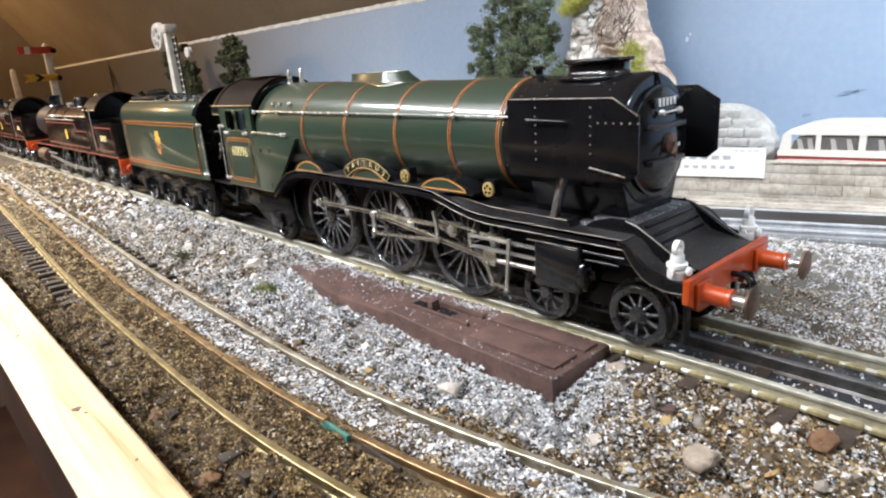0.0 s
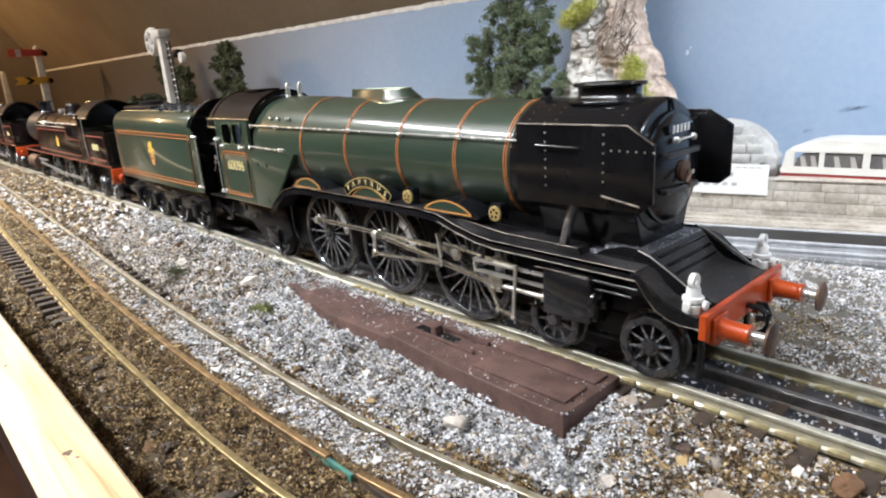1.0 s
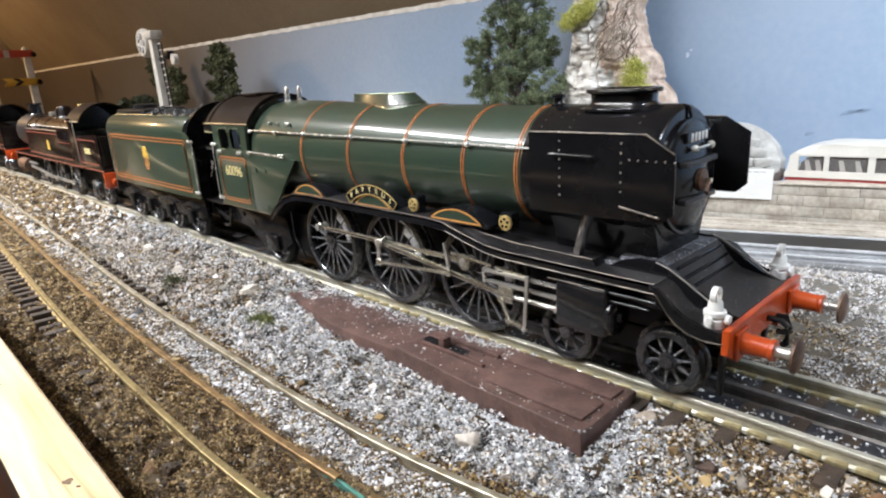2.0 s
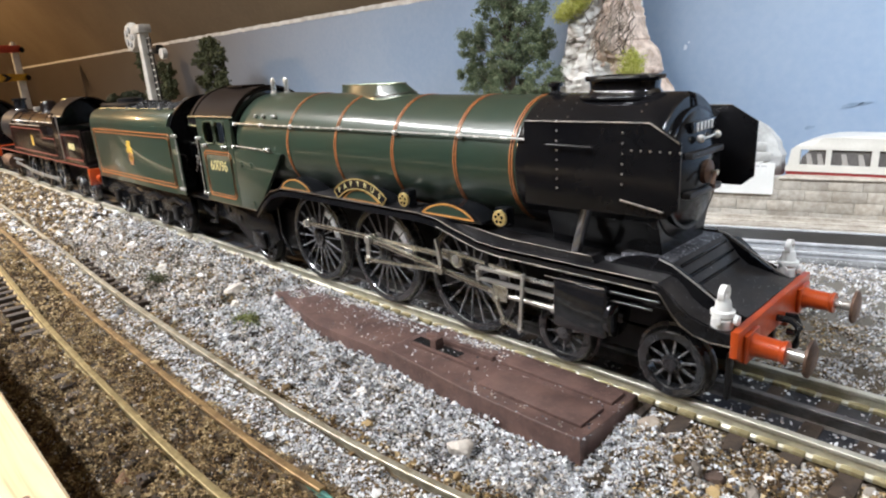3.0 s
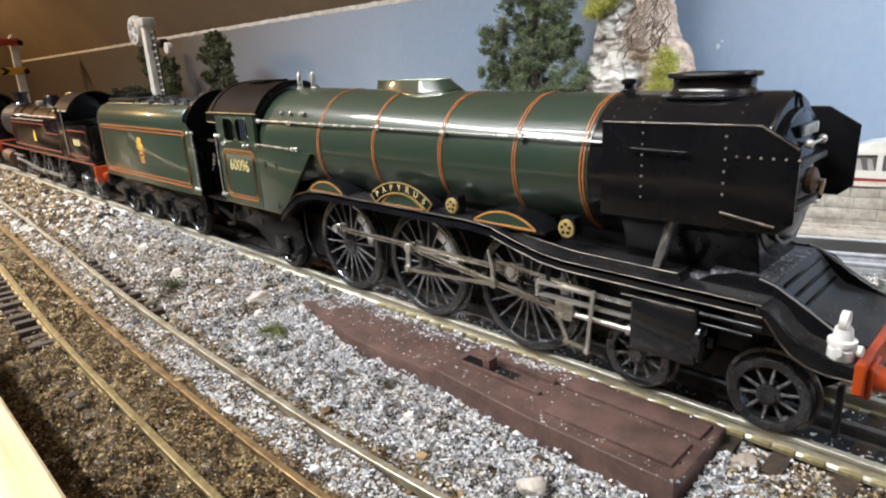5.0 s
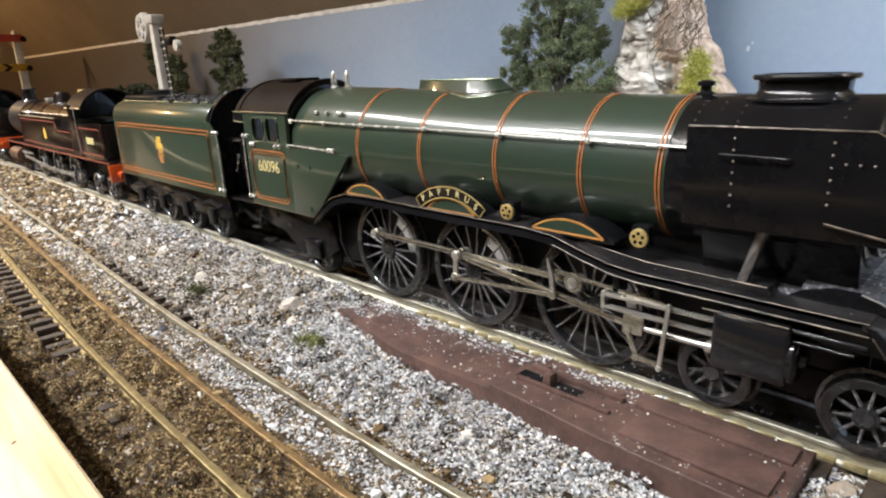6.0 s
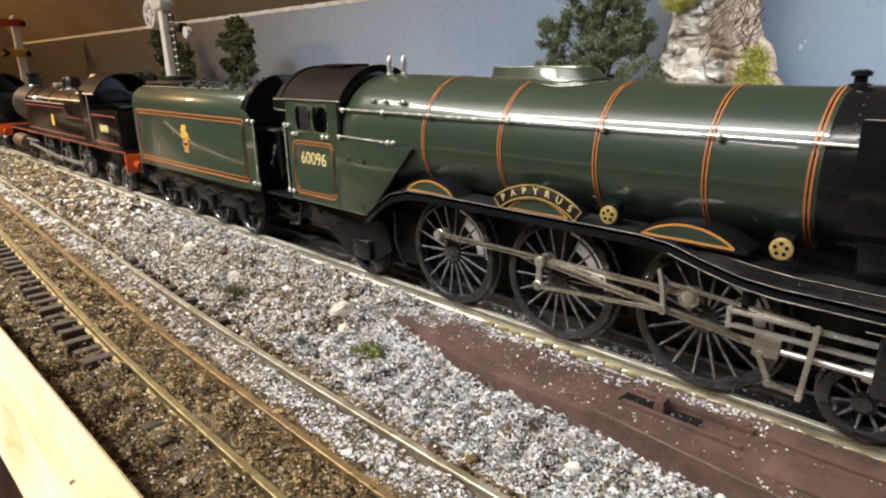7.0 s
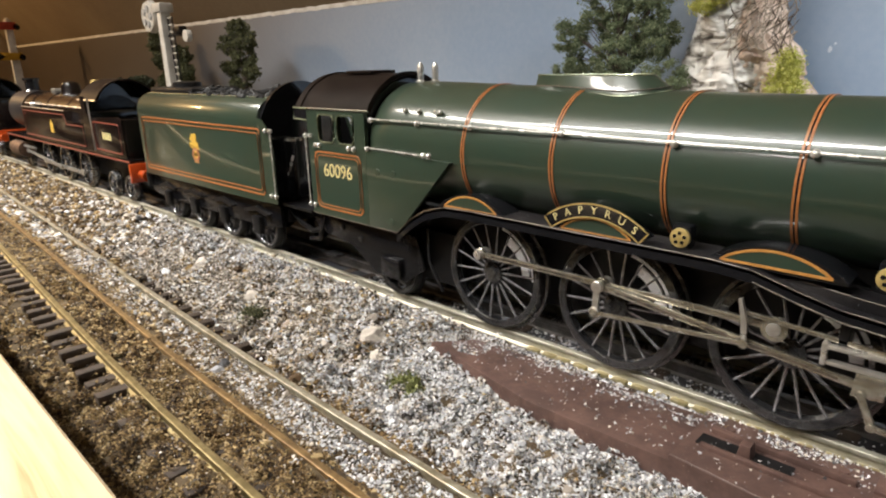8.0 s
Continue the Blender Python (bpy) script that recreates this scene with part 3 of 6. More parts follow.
dome_rings = [dome_ring(0, 0), dome_ring(0.0, 0.12), dome_ring(0.06, 0.24), dome_ring(0.20, 0.56), dome_ring(0.36, 0.90), dome_ring(0.39, 0.98), dome_ring(0.42, 1.0), dome_ring(0.47, 0.97), dome_ring(0.75, 0.97)]
dome = part("banjo_dome", loft(dome_rings), GREEN, loco, "flat-topped green steam collector dome", smooth=50)
# pale beads added along the rims in place of their white highlights
part("dome_beading", sweep(dome_ring(-0.01, 0.10), 0.013, 6, closed=True), BRASS_DULL, dome)
part("dome_beading", sweep(dome_ring(0.05, 0.30), 0.009, 6, closed=True), WORN_GLINT_EDGE, dome)
part("dome_beading", sweep(dome_ring(0.39, 0.99), 0.013, 6, closed=True), BRASS_DULL, dome)
for y in (-0.14, 0.14):
    part("safety_valve", capped([(3.92, 0.06), (3.99, 0.085), (4.02, 0.055), (4.12, 0.06), (4.20, 0.065), (4.27, 0.055), (4.33, 0.02)], "z", (-7.30 + 0.10 * (y > 0), y, 0), 14), SILVER, loco, "bright metal safety valve")

# handrails along the boiler
for side in (-1, 1):
    y = side * 0.955
    part("handrail", sweep([(-7.75, side * 1.07, 3.365), (-5.3, side * 1.04, 3.35), (-3.6, side * 0.99, 3.34), (-0.5, y, 3.32), (0.98, y, 3.305)], 0.018), SILVER, loco, "bright wire handrail")
    for x, o in ((-7.7, 1.06), (-6.5, 1.05), (-5.31, 1.035), (-3.65, 0.985), (-2.04, 0.965), (-0.51, 0.95), (0.95, 0.95)):
        part("rail_knob", ball((x, side * o, 3.31 + (0.03 if x < -3 else 0)), 0.055), SILVER, loco)
    part("short_handrail", sweep([(-7.75, side * 1.17, 2.86), (-6.12, side * 1.17, 2.82)], 0.015), SILVER, loco)
    for x in (-7.72, -6.25, -6.12):
        part("rail_knob", ball((x, side * 1.16, 2.83), 0.05), SILVER, loco)
    for x in (-6.9, -6.55, -6.15, -6.05):
        part("firebox_stud", ball((x, side * 0.93, 3.53), 0.045), SILVER, loco)

# smoke deflectors
for side in (-1, 1):
    y0 = side * 1.17
    plate = part("smoke_deflector", prism([(0.93, 2.45), (0.93, 3.59), (2.78, 3.60), (3.14, 3.38), (3.14, 2.62), (2.98, 2.48)], y0 - 0.02, y0 + 0.02, b=0.008), SATIN_BLACK, loco, "flat black smoke deflector plate")
    out = y0 + side * 0.025
    part("edge_beading", sweep([(0.95, out, 3.59), (2.76, out, 3.595), (3.13, out, 3.37)], 0.012, 6), WORN_GLINT_EDGE, plate)
    part("grab_rail", sweep([(1.32, out + side * 0.03, 3.30), (1.34, out + side * 0.05, 3.30), (2.02, out + side * 0.05, 3.29), (2.04, out + side * 0.02, 3.29)], 0.013, 6), BLACK, plate)
    part("lower_rail", sweep([(2.42, out + side * 0.03, 2.66), (2.98, out + side * 0.03, 2.57)], 0.016, 6), WORN_GLINT_EDGE, plate)
    for x, z in [(1.47, 2.72 + 0.125 * i) for i in range(8)] + [(2.42, 2.85 + 0.125 * i) for i in range(6)] + [(2.42 + 0.12 * i, 3.27) for i in range(1, 7)] + [(1.1 + 0.13 * i, 3.75) for i in range(5)]:
        if z < 3.6:
            part("rivet", ball((x, out, z), 0.015, seg=6), STEEL, plate)
    for x in (1.3, 2.6):
        part("stay", sweep([(x, side * 1.15, 3.5), (x, side * 0.85, 3.4)], 0.025, 6), BLACK, plate)

# rivets on the smokebox barrel
for x, angles in ((0.80, (38, 46, 54, 62)), (1.30, (46, 54, 62, 70)), (1.05, (58, 66)), (2.35, (52, 60))):
    for a in angles:
        for side in (-1, 1):
            part("rivet", ball((x, side * 0.985 * math.cos(radians(a)), BOILER_Z + 0.985 * math.sin(radians(a))), 0.015, seg=6), WORN_GLINT_EDGE, smokebox)

# running plate
top = [(-6.96, 1.36), (-6.60, 1.66), (-6.2, 1.90), (-5.75, 2.02), (-5.2, 2.04), (-1.35, 2.03), (-0.9, 1.99), (-0.45, 1.86), (0.0, 1.75), (0.4, 1.71), (2.95, 1.69)]
for side in (-1, 1):
    y0, y1 = sorted((side * 0.62, side * 1.22))
    under = [(x + 0.02, z - 0.05) for x, z in reversed(top)]
    part("running_plate", prism(top + under, y0, y1), BLACK_DUSTY, loco, "black running plate sweeping over the wheels")
    lip = side * 1.22
    low = [(x + 0.03, z - 0.15) for x, z in reversed(top)]
    part("valance", prism(top + low, *sorted((lip - side * 0.05, lip))), BLACK, loco)
    part("plate_edge", sweep([(x, lip + side * 0.002, z + 0.002) for x, z in top], 0.008, 5), WORN_GLINT_EDGE, loco)
    part("valance_line", sweep([(x + 0.01, lip + side * 0.004, z - 0.13) for x, z in top[6:]], 0.010, 5), WORN_GLINT_EDGE, loco)
for y in (-0.48, 0.48):
    part("main_frame", box(-7.0, 2.9, y - 0.04, y + 0.04, 0.55, 1.75), BLACK_MATT, loco)
DUSTY_DECK = mat("thick_grey_dust", (0.014, 0.014, 0.017), (0.17, 0.17, 0.19), rough=0.5, scale=110, bump=0.2, spots=(0.5, 0.5, 0.53), spot_scale=1000, spot_at=0.61)
part("footplate_deck", box(0.6, 3.0, -0.80, 0.80, 1.60, 1.74, 0.015), DUSTY_DECK, loco, "dusty black deck under the smokebox")
for side in (-1, 1):
    part("raised_plate", prism([(-0.75, 1.90), (-0.45, 1.93), (0.1, 1.86), (0.5, 1.82), (1.92, 1.80), (1.98, 1.70), (-0.3, 1.72)], *sorted((side * 0.70, side * 1.06)), b=0.01), BLACK_DUSTY, loco, "raised inner plate with dusty top")
    part("plate_edge", sweep([(x, side * 1.062, z) for x, z in ((-0.45, 1.935), (0.1, 1.865), (0.5, 1.825), (1.92, 1.805))], 0.008, 5), WORN_GLINT_EDGE, loco)
part("front_deck", box(2.20, 2.92, -0.79, 0.79, 1.6, 1.845, 0.015), DUSTY_DECK, loco, "dusty black front deck")
# dark block added to close the bright see-through gap under the boiler
part("inner_cover", box(-1.3, 1.2, -0.46, 0.46, 1.55, 2.2, 0.03), BLACK_MATT, loco)
part("ash_pan", box(-7.6, -5.9, -0.72, 0.72, 0.42, 1.4, 0.05), BLACK_MATT, loco)

# front end: inner frames, steps, sloping plate, dropped outer footplate
for side in (-1, 1):
    curve = [(2.05, 1.68), (2.25, 1.80), (2.50, 1.865), (2.78, 1.865), (2.96, 1.81), (3.20, 1.67), (3.46, 1.51), (3.64, 1.40), (3.82, 1.33), (3.82, 1.20), (2.05, 1.20)]
    part("front_frame", prism(curve, *sorted((side * 0.78, side * 0.86)), b=0.012), SATIN_BLACK, loco, "curved black front frame")
    part("frame_edge", sweep([(x, side * 0.862, z + 0.004) for x, z in curve[3:9]], 0.011, 6), STEEL, loco)
    top_line = [(2.90, 1.69), (3.02, 1.66), (3.12, 1.58), (3.22, 1.46), (3.36, 1.36), (3.55, 1.30), (3.87, 1.27)]
    shelf = [(x, z - 0.05) for x, z in reversed(top_line)]
    part("drop_footplate", prism(top_line + shelf, *sorted((side * 0.84, side * 1.27))), BLACK_DUSTY, loco, "outer footplate dropping to the buffer beam")
    low_line = [(3.87, 1.13), (3.62, 1.12), (3.43, 1.16), (3.28, 1.24), (3.17, 1.35), (3.09, 1.46), (3.0, 1.58)]
    part("drop_valance", prism(top_line + low_line, *sorted((side * 1.22, side * 1.28)), b=0.015), SATIN_BLACK, loco, "broad curved black valance")
    part("valance_lip", sweep([(x, side * 1.283, z) for x, z in low_line], 0.010, 6), WORN_GLINT_EDGE, loco)
part("drop_plate", prism([(2.90, 1.83), (2.97, 1.79), (3.16, 1.55), (3.30, 1.45), (3.87, 1.33), (3.87, 1.27), (3.28, 1.37), (3.12, 1.45), (2.98, 1.66)], -0.80, 0.80), BLACK_DUSTY, loco, "sloping black front plate")
for z, x in ((1.77, 2.98), (1.65, 3.08), (1.53, 3.17)):
    part("step_edge", box(x, x + 0.04, -0.7, 0.7, z - 0.02, z + 0.02, 0.008), SATIN_BLACK, loco)

# buffer beam, buffers, hook, lamps
beam = part("buffer_beam", prism([(-1.28, 1.32), (1.28, 1.32), (1.28, 1.00), (0.95, 0.80), (0.45, 0.80), (0.40, 0.95), (-0.40, 0.95), (-0.45, 0.80), (-0.95, 0.80), (-1.28, 1.00)], 3.86, 3.95, "yz", 0.012), RED, loco, "bright red buffer beam")
for y in (-0.93, 0.93):
    part("buffer_base", box(3.95, 4.0, y - 0.2, y + 0.2, 0.90, 1.24, 0.015), RED, beam)
    part("buffer_shank", capped([(4.0, 0.15), (4.06, 0.13), (4.30, 0.12), (4.32, 0.135), (4.36, 0.135)], "x", (0, y, 1.07), 24), RED, beam, "red buffer housing")
    part("buffer_ram", capped([(4.34, 0.065), (4.56, 0.065)], "x", (0, y, 1.07), 16), STEEL, beam, "bright steel buffer ram")
    part("buffer_head", capped([(4.55, 0.10), (4.57, 0.21), (4.60, 0.215), (4.625, 0.16)], "x", (0, y, 1.07), 28), RUSTY, beam, "tarnished brown buffer head")
part("coupling_hook", sweep([(3.95, 0, 1.08), (4.12, 0, 1.08), (4.20, 0, 1.02), (4.18, 0, 0.93), (4.08, 0, 0.92)], 0.045), BLACK, beam, "black coupling hook")
part("brake_hose", sweep([(3.95, 0.36, 0.98), (4.06, 0.36, 1.0), (4.12, 0.36, 0.85), (4.10, 0.36, 0.62), (4.02, 0.36, 0.55)], 0.05), BLACK_MATT, beam)
part("guard_iron", box(3.66, 3.72, -0.82, -0.70, 0.18, 0.80, 0.01), BLACK_MATT, loco)
part("guard_iron", box(3.66, 3.72, 0.70, 0.82, 0.18, 0.80, 0.01), BLACK_MATT, loco)
for y in (-1.12, 1.12):
    lamp = part("head_lamp", capped([(1.27, 0.115), (1.30, 0.125), (1.39, 0.125), (1.41, 0.105), (1.43, 0.105), (1.44, 0.135), (1.49, 0.135), (1.50, 0.095), (1.60, 0.085), (1.63, 0.07)], "z", (3.70, y, 0), 24), WHITE_LAMP, loco, "white cast head lamp")
    part("lamp_handle", lathe([(-0.035, 0.045), (-0.035, 0.105), (0.035, 0.105), (0.035, 0.045), (-0.035, 0.045)], "x", (3.70, y, 1.69), 20), WHITE_LAMP, lamp)
    part("lens", capped([(3.84, 0.06), (3.88, 0.06), (3.89, 0.045)], "x", (0, y, 1.40), 16), WHITE_LAMP, lamp)
    part("side_lens", capped([(-0.14, 0.045), (-0.18, 0.045)], "y", (3.70, y, 1.40), 12), WHITE_LAMP, lamp)


# wheels
def tyre_mesh(r, w=0.2, material=None):
    return to_mesh("tyre", lathe([(-w / 2, r - 0.09), (-w / 2, r - 0.015), (-w / 2 + 0.02, r), (w / 2 - 0.06, r + 0.015), (w / 2 - 0.05, r + 0.06), (w / 2, r + 0.06), (w / 2, r - 0.10), (-w / 2, r - 0.10)], "y", (0, 0, 0), 56), material or TYRE)


def wheelset(r, spokes, x, z, parent, y, pin=None, meshes={}, name="wheel", tyre=None):
    """A spoked wheel: the tyre is the part; hub and each spoke lie under it."""
    key = (r, spokes, pin, tyre)
    if key not in meshes:
        hub = capped([(-0.13, 0.05), (-0.13, 0.09), (-0.11, 0.10), (-0.10, 0.13 + 0.05 * (r > 0.7)), (0.06, 0.14 + 0.05 * (r > 0.7))], "y", (0, 0, 0), 20)
        sp = tube((0, -0.045, 0.12), (0, -0.045, r - 0.08), 0.023, 0.016, 8)
        rim = lathe([(-0.085, r - 0.135), (-0.104, r - 0.12), (-0.104, r - 0.035), (-0.09, r - 0.03), (0.05, r - 0.09), (0.05, r - 0.135), (-0.085, r - 0.135)], "y", (0, 0, 0), 48)
        meshes[key] = (tyre_mesh(r, material=tyre), to_mesh("hub", hub, SPOKE), to_mesh("spoke", sp, SPOKE_GLINT), to_mesh("rim", rim, SPOKE))
    ty, hub, sp, rim = meshes[key]
    flip = 180 if y > 0 else 0
    w = new(name, ty)
    w.parent = parent
    w.matrix_basis = Matrix.Translation(V(x, y, z) - base_of(parent)) @ Matrix.Rotation(radians(flip), 4, "Z")
    for part_name, me, turn in [("hub", hub, 0), ("rim", rim, 0)] + [("spoke", sp, 360 * i / spokes + 6) for i in range(spokes)]:
        o = new(part_name, me)
        o.parent = w
        o.matrix_basis = Matrix.Rotation(radians(turn), 4, "Y")
    return w


DRIVERS = (-4.98, -2.73, -0.48)
PIN = (-0.16, 0.32)
for side in (-1, 1):
    for x in DRIVERS:
        w = wheelset(0.96, 18, x, 0.97, loco, side * 0.78, name="driving_wheel")
        # two pale arcs paint the bright reflections at the wheel's upper right
        for r0, r1, a0, a1 in ((0.58, 0.72, 6, 66), (0.765, 0.855, 0, 78)):
            part("balance_weight", prism([(x + r1 * math.cos(radians(a)), 0.97 + r1 * math.sin(radians(a))) for a in range(a0, a1 + 1, 6)] + [(x + r0 * math.cos(radians(a)), 0.97 + r0 * math.sin(radians(a))) for a in range(a1, a0 - 1, -6)], *sorted((side * 0.80, side * 0.83)), b=0.008), GLINT_METAL, loco, "pale balance-weight arc painted for bright wheel reflections")
    for x in (3.0, 1.35):
        wheelset(0.47, 10, x, 0.48, loco, side * 0.78, name="bogie_wheel")
    wheelset(0.55, 10, -7.35, 0.56, loco, side * 0.78, name="trailing_wheel", tyre=BLACK_MATT)
for x in (*DRIVERS, 3.0, 1.35, -7.35):
    z = 0.97 if x in DRIVERS else 0.5
    part("axle", tube((x, -0.75, z), (x, 0.75, z), 0.07), BLACK_MATT, loco)
part("bogie_frame", box(1.0, 3.35, -0.56, -0.48, 0.35, 0.75, 0.02, box(1.0, 3.35, 0.48, 0.56, 0.35, 0.75, 0.02)), BLACK_MATT, loco)


# rods, slide bars, cylinders
def bar(p0, p1, high, y, thick=0.05, boss=0.0):
    """A flat rod in the plane of the wheels, with round ends."""
    (x0, z0), (x1, z1) = p0, p1
    d = Vector((x1 - x0, z1 - z0)).normalized()
    nrm = Vector((-d.y, d.x)) * high / 2
    bm = prism([(x0 - nrm.x, z0 - nrm.y), (x1 - nrm.x, z1 - nrm.y), (x1 + nrm.x, z1 + nrm.y), (x0 + nrm.x, z0 + nrm.y)], y - thick / 2, y + thick / 2, b=0.012)
    for q in (p0, p1):
        if boss:
            capped([(y - thick * 0.8, boss * 0.9), (y - thick * 0.6, boss), (y + thick * 0.6, boss), (y + thick * 0.8, boss * 0.9)], "y", (q[0], 0, q[1]), 18, bm)
    return bm


for side in (-1, 1):
    pins = [(x + PIN[0], 0.97 + PIN[1]) for x in DRIVERS]
    part("coupling_rod", bar(pins[0], pins[1], 0.095, side * 0.98, boss=0.10), DULL_STEEL, loco, "flat steel coupling rod")
    for q0, q1, yy in ((pins[0], pins[1], 1.008), (pins[1], (0.36, 0.89), 1.088)):
        d = Vector((q1[0] - q0[0], q1[1] - q0[1])).normalized()
        part("rod_flute", bar((q0[0] + 0.25 * d.x, q0[1] + 0.25 * d.y), (q1[0] - 0.3 * d.x, q1[1] - 0.3 * d.y), 0.035, side * yy, 0.02), WORN_GLINT_EDGE, loco)
    part("coupling_rod", bar(pins[1], pins[2], 0.095, side * 0.98, boss=0.10), DULL_STEEL, loco, "flat steel coupling rod")
    part("connecting_rod", bar(pins[1], (0.36, 0.89), 0.10, side * 1.06, boss=0.09), DULL_STEEL, loco, "flat steel connecting rod")
    low = (pins[1][0] - 0.02, pins[1][1] - 0.38)
    part("return_crank", bar(pins[1], low, 0.10, side * 1.13, 0.04, boss=0.085), STEEL, loco)
    part("eccentric_rod", bar(low, (-0.92, 1.06), 0.065, side * 1.15, 0.04, boss=0.06), DULL_STEEL, loco)
    part("expansion_link", prism([(-1.03, 1.60), (-0.98, 1.62), (-0.91, 1.35), (-0.88, 1.06), (-0.95, 1.03), (-0.97, 1.32)], *sorted((side * 1.12, side * 1.17)), b=0.01), STEEL, loco)
    part("radius_rod", bar((-0.95, 1.42), (0.75, 1.30), 0.06, side * 1.06, 0.04), DULL_STEEL, loco)
    for p in pins:
        part("crank_pin", capped([(side * 0.85, 0.09), (side * 1.08, 0.08), (side * 1.09, 0.05)], "y", (p[0], 0, p[1]), 16), STEEL, loco)
    part("pin_cap", capped([(side * 1.02, 0.15), (side * 1.06, 0.15), (side * 1.07, 0.11)], "y", (pins[2][0], 0, pins[2][1]), 20), DULL_STEEL, loco, "round steel pin cap")
    for z in (1.28, 1.10):
        part("slide_bar", box(-0.10, 1.42, side * 1.10 - 0.05, side * 1.10 + 0.05, z - 0.020, z + 0.020, 0.008), STEEL, loco, "bright steel slide bar")
    part("slide_bar_end", box(-0.13, -0.07, side * 1.10 - 0.05, side * 1.10 + 0.05, 1.06, 1.32, 0.01), STEEL, loco)
    part("crosshead", prism([(0.20, 0.80), (0.50, 0.82), (0.52, 1.08), (0.22, 1.08)], *sorted((side * 1.04, side * 1.16)), b=0.02), DULL_STEEL, loco)
    part("piston_rod", tube((0.45, side * 1.10, 0.92), (1.44, side * 1.10, 0.92), 0.04), STEEL, loco, "bright piston rod")
    part("piston_gland", capped([(1.32, 0.07), (1.44, 0.09)], "x", (0, side * 1.10, 0.92), 16), STEEL, loco)
    part("drop_arm", bar((0.30, 0.84), (0.44, 0.52), 0.08, side * 1.16, 0.04, 0.05), DULL_STEEL, loco)
    part("union_link", bar((0.44, 0.52), (0.78, 0.50), 0.07, side * 1.18, 0.04, 0.05), DULL_STEEL, loco)
    part("combination_lever", bar((0.78, 0.47), (0.86, 1.34), 0.062, side * 1.20, 0.04, 0.04), STEEL, loco, "bright upright lever")
    part("cylinder_block", box(1.42, 2.26, *sorted((side * 0.72, side * 1.26)), 0.74, 1.46, 0.05, seg=3), BLACK, loco, "square black cylinder casing")
    part("cylinder_cover", capped([(2.24, 0.30), (2.30, 0.30), (2.33, 0.26), (2.34, 0.10), (2.40, 0.08)], "x", (0, side * 0.98, 1.02), 28), BLACK, loco)
    part("valve_pipe", tube((2.26, side * 1.14, 1.40), (2.95, side * 1.14, 1.40), 0.03), BLACK, loco)
    part("valve_pipe", tube((2.26, side * 1.14, 1.28), (2.85, side * 1.14, 1.28), 0.022), BLACK, loco)
    part("cylinder_top_line", sweep([(1.3, side * 1.262, 1.465), (2.24, side * 1.262, 1.465)], 0.011, 6), WORN_GLINT_EDGE, loco)
    part("steam_pipe", prism([(1.54, 1.72), (1.67, 1.72), (1.88, 2.52), (1.75, 2.52)], *sorted((side * 0.88, side * 1.05)), b=0.055), PIPE_SHEEN, loco, "sloping outside steam pipe, greyed in place of its highlight")
    part("rod_bracket", box(0.0, 0.10, *sorted((side * 0.5, side * 1.08)), 1.3, 1.72, 0.01), BLACK_MATT, loco)

    # splashers with lined faces
    for (x0, x1, z1, tall) in ((-5.95, -4.55, 2.28, 0), (-3.66, -2.30, 2.28, 1), (-1.45, 0.02, 2.26, 0)):
        xm, half = (x0 + x1) / 2, (x1 - x0) / 2
        h = z1 - 2.02
        R = (half * half + h * h) / (2 * h)
        arc = [(xm + half * (1 - 2 * i / 14), 2.02 + math.sqrt(R * R - (half * (1 - 2 * i / 14)) ** 2) - (R - h)) for i in range(15)]
        f0, f1 = sorted((side * 0.70, side * 1.12))
        sp = part("splasher", prism(arc + [(x0, 1.98), (x1, 1.98)], f0, f1, b=0.012), BLACK, loco, "black wheel splasher with green lined face")
        k = 0.80
        inner = [(xm + (x - xm) * k, 2.035 + (z - 2.02) * k) for x, z in arc]
        face = side * 1.128
        part("green_face", prism(inner, *sorted((side * 1.11, face))), GREEN, sp)
        part("lining", sweep([(x, face + side * 0.003, z) for x, z in inner], 0, flat=(0.012, 0.030), closed=True), GOLD_LINING, sp)

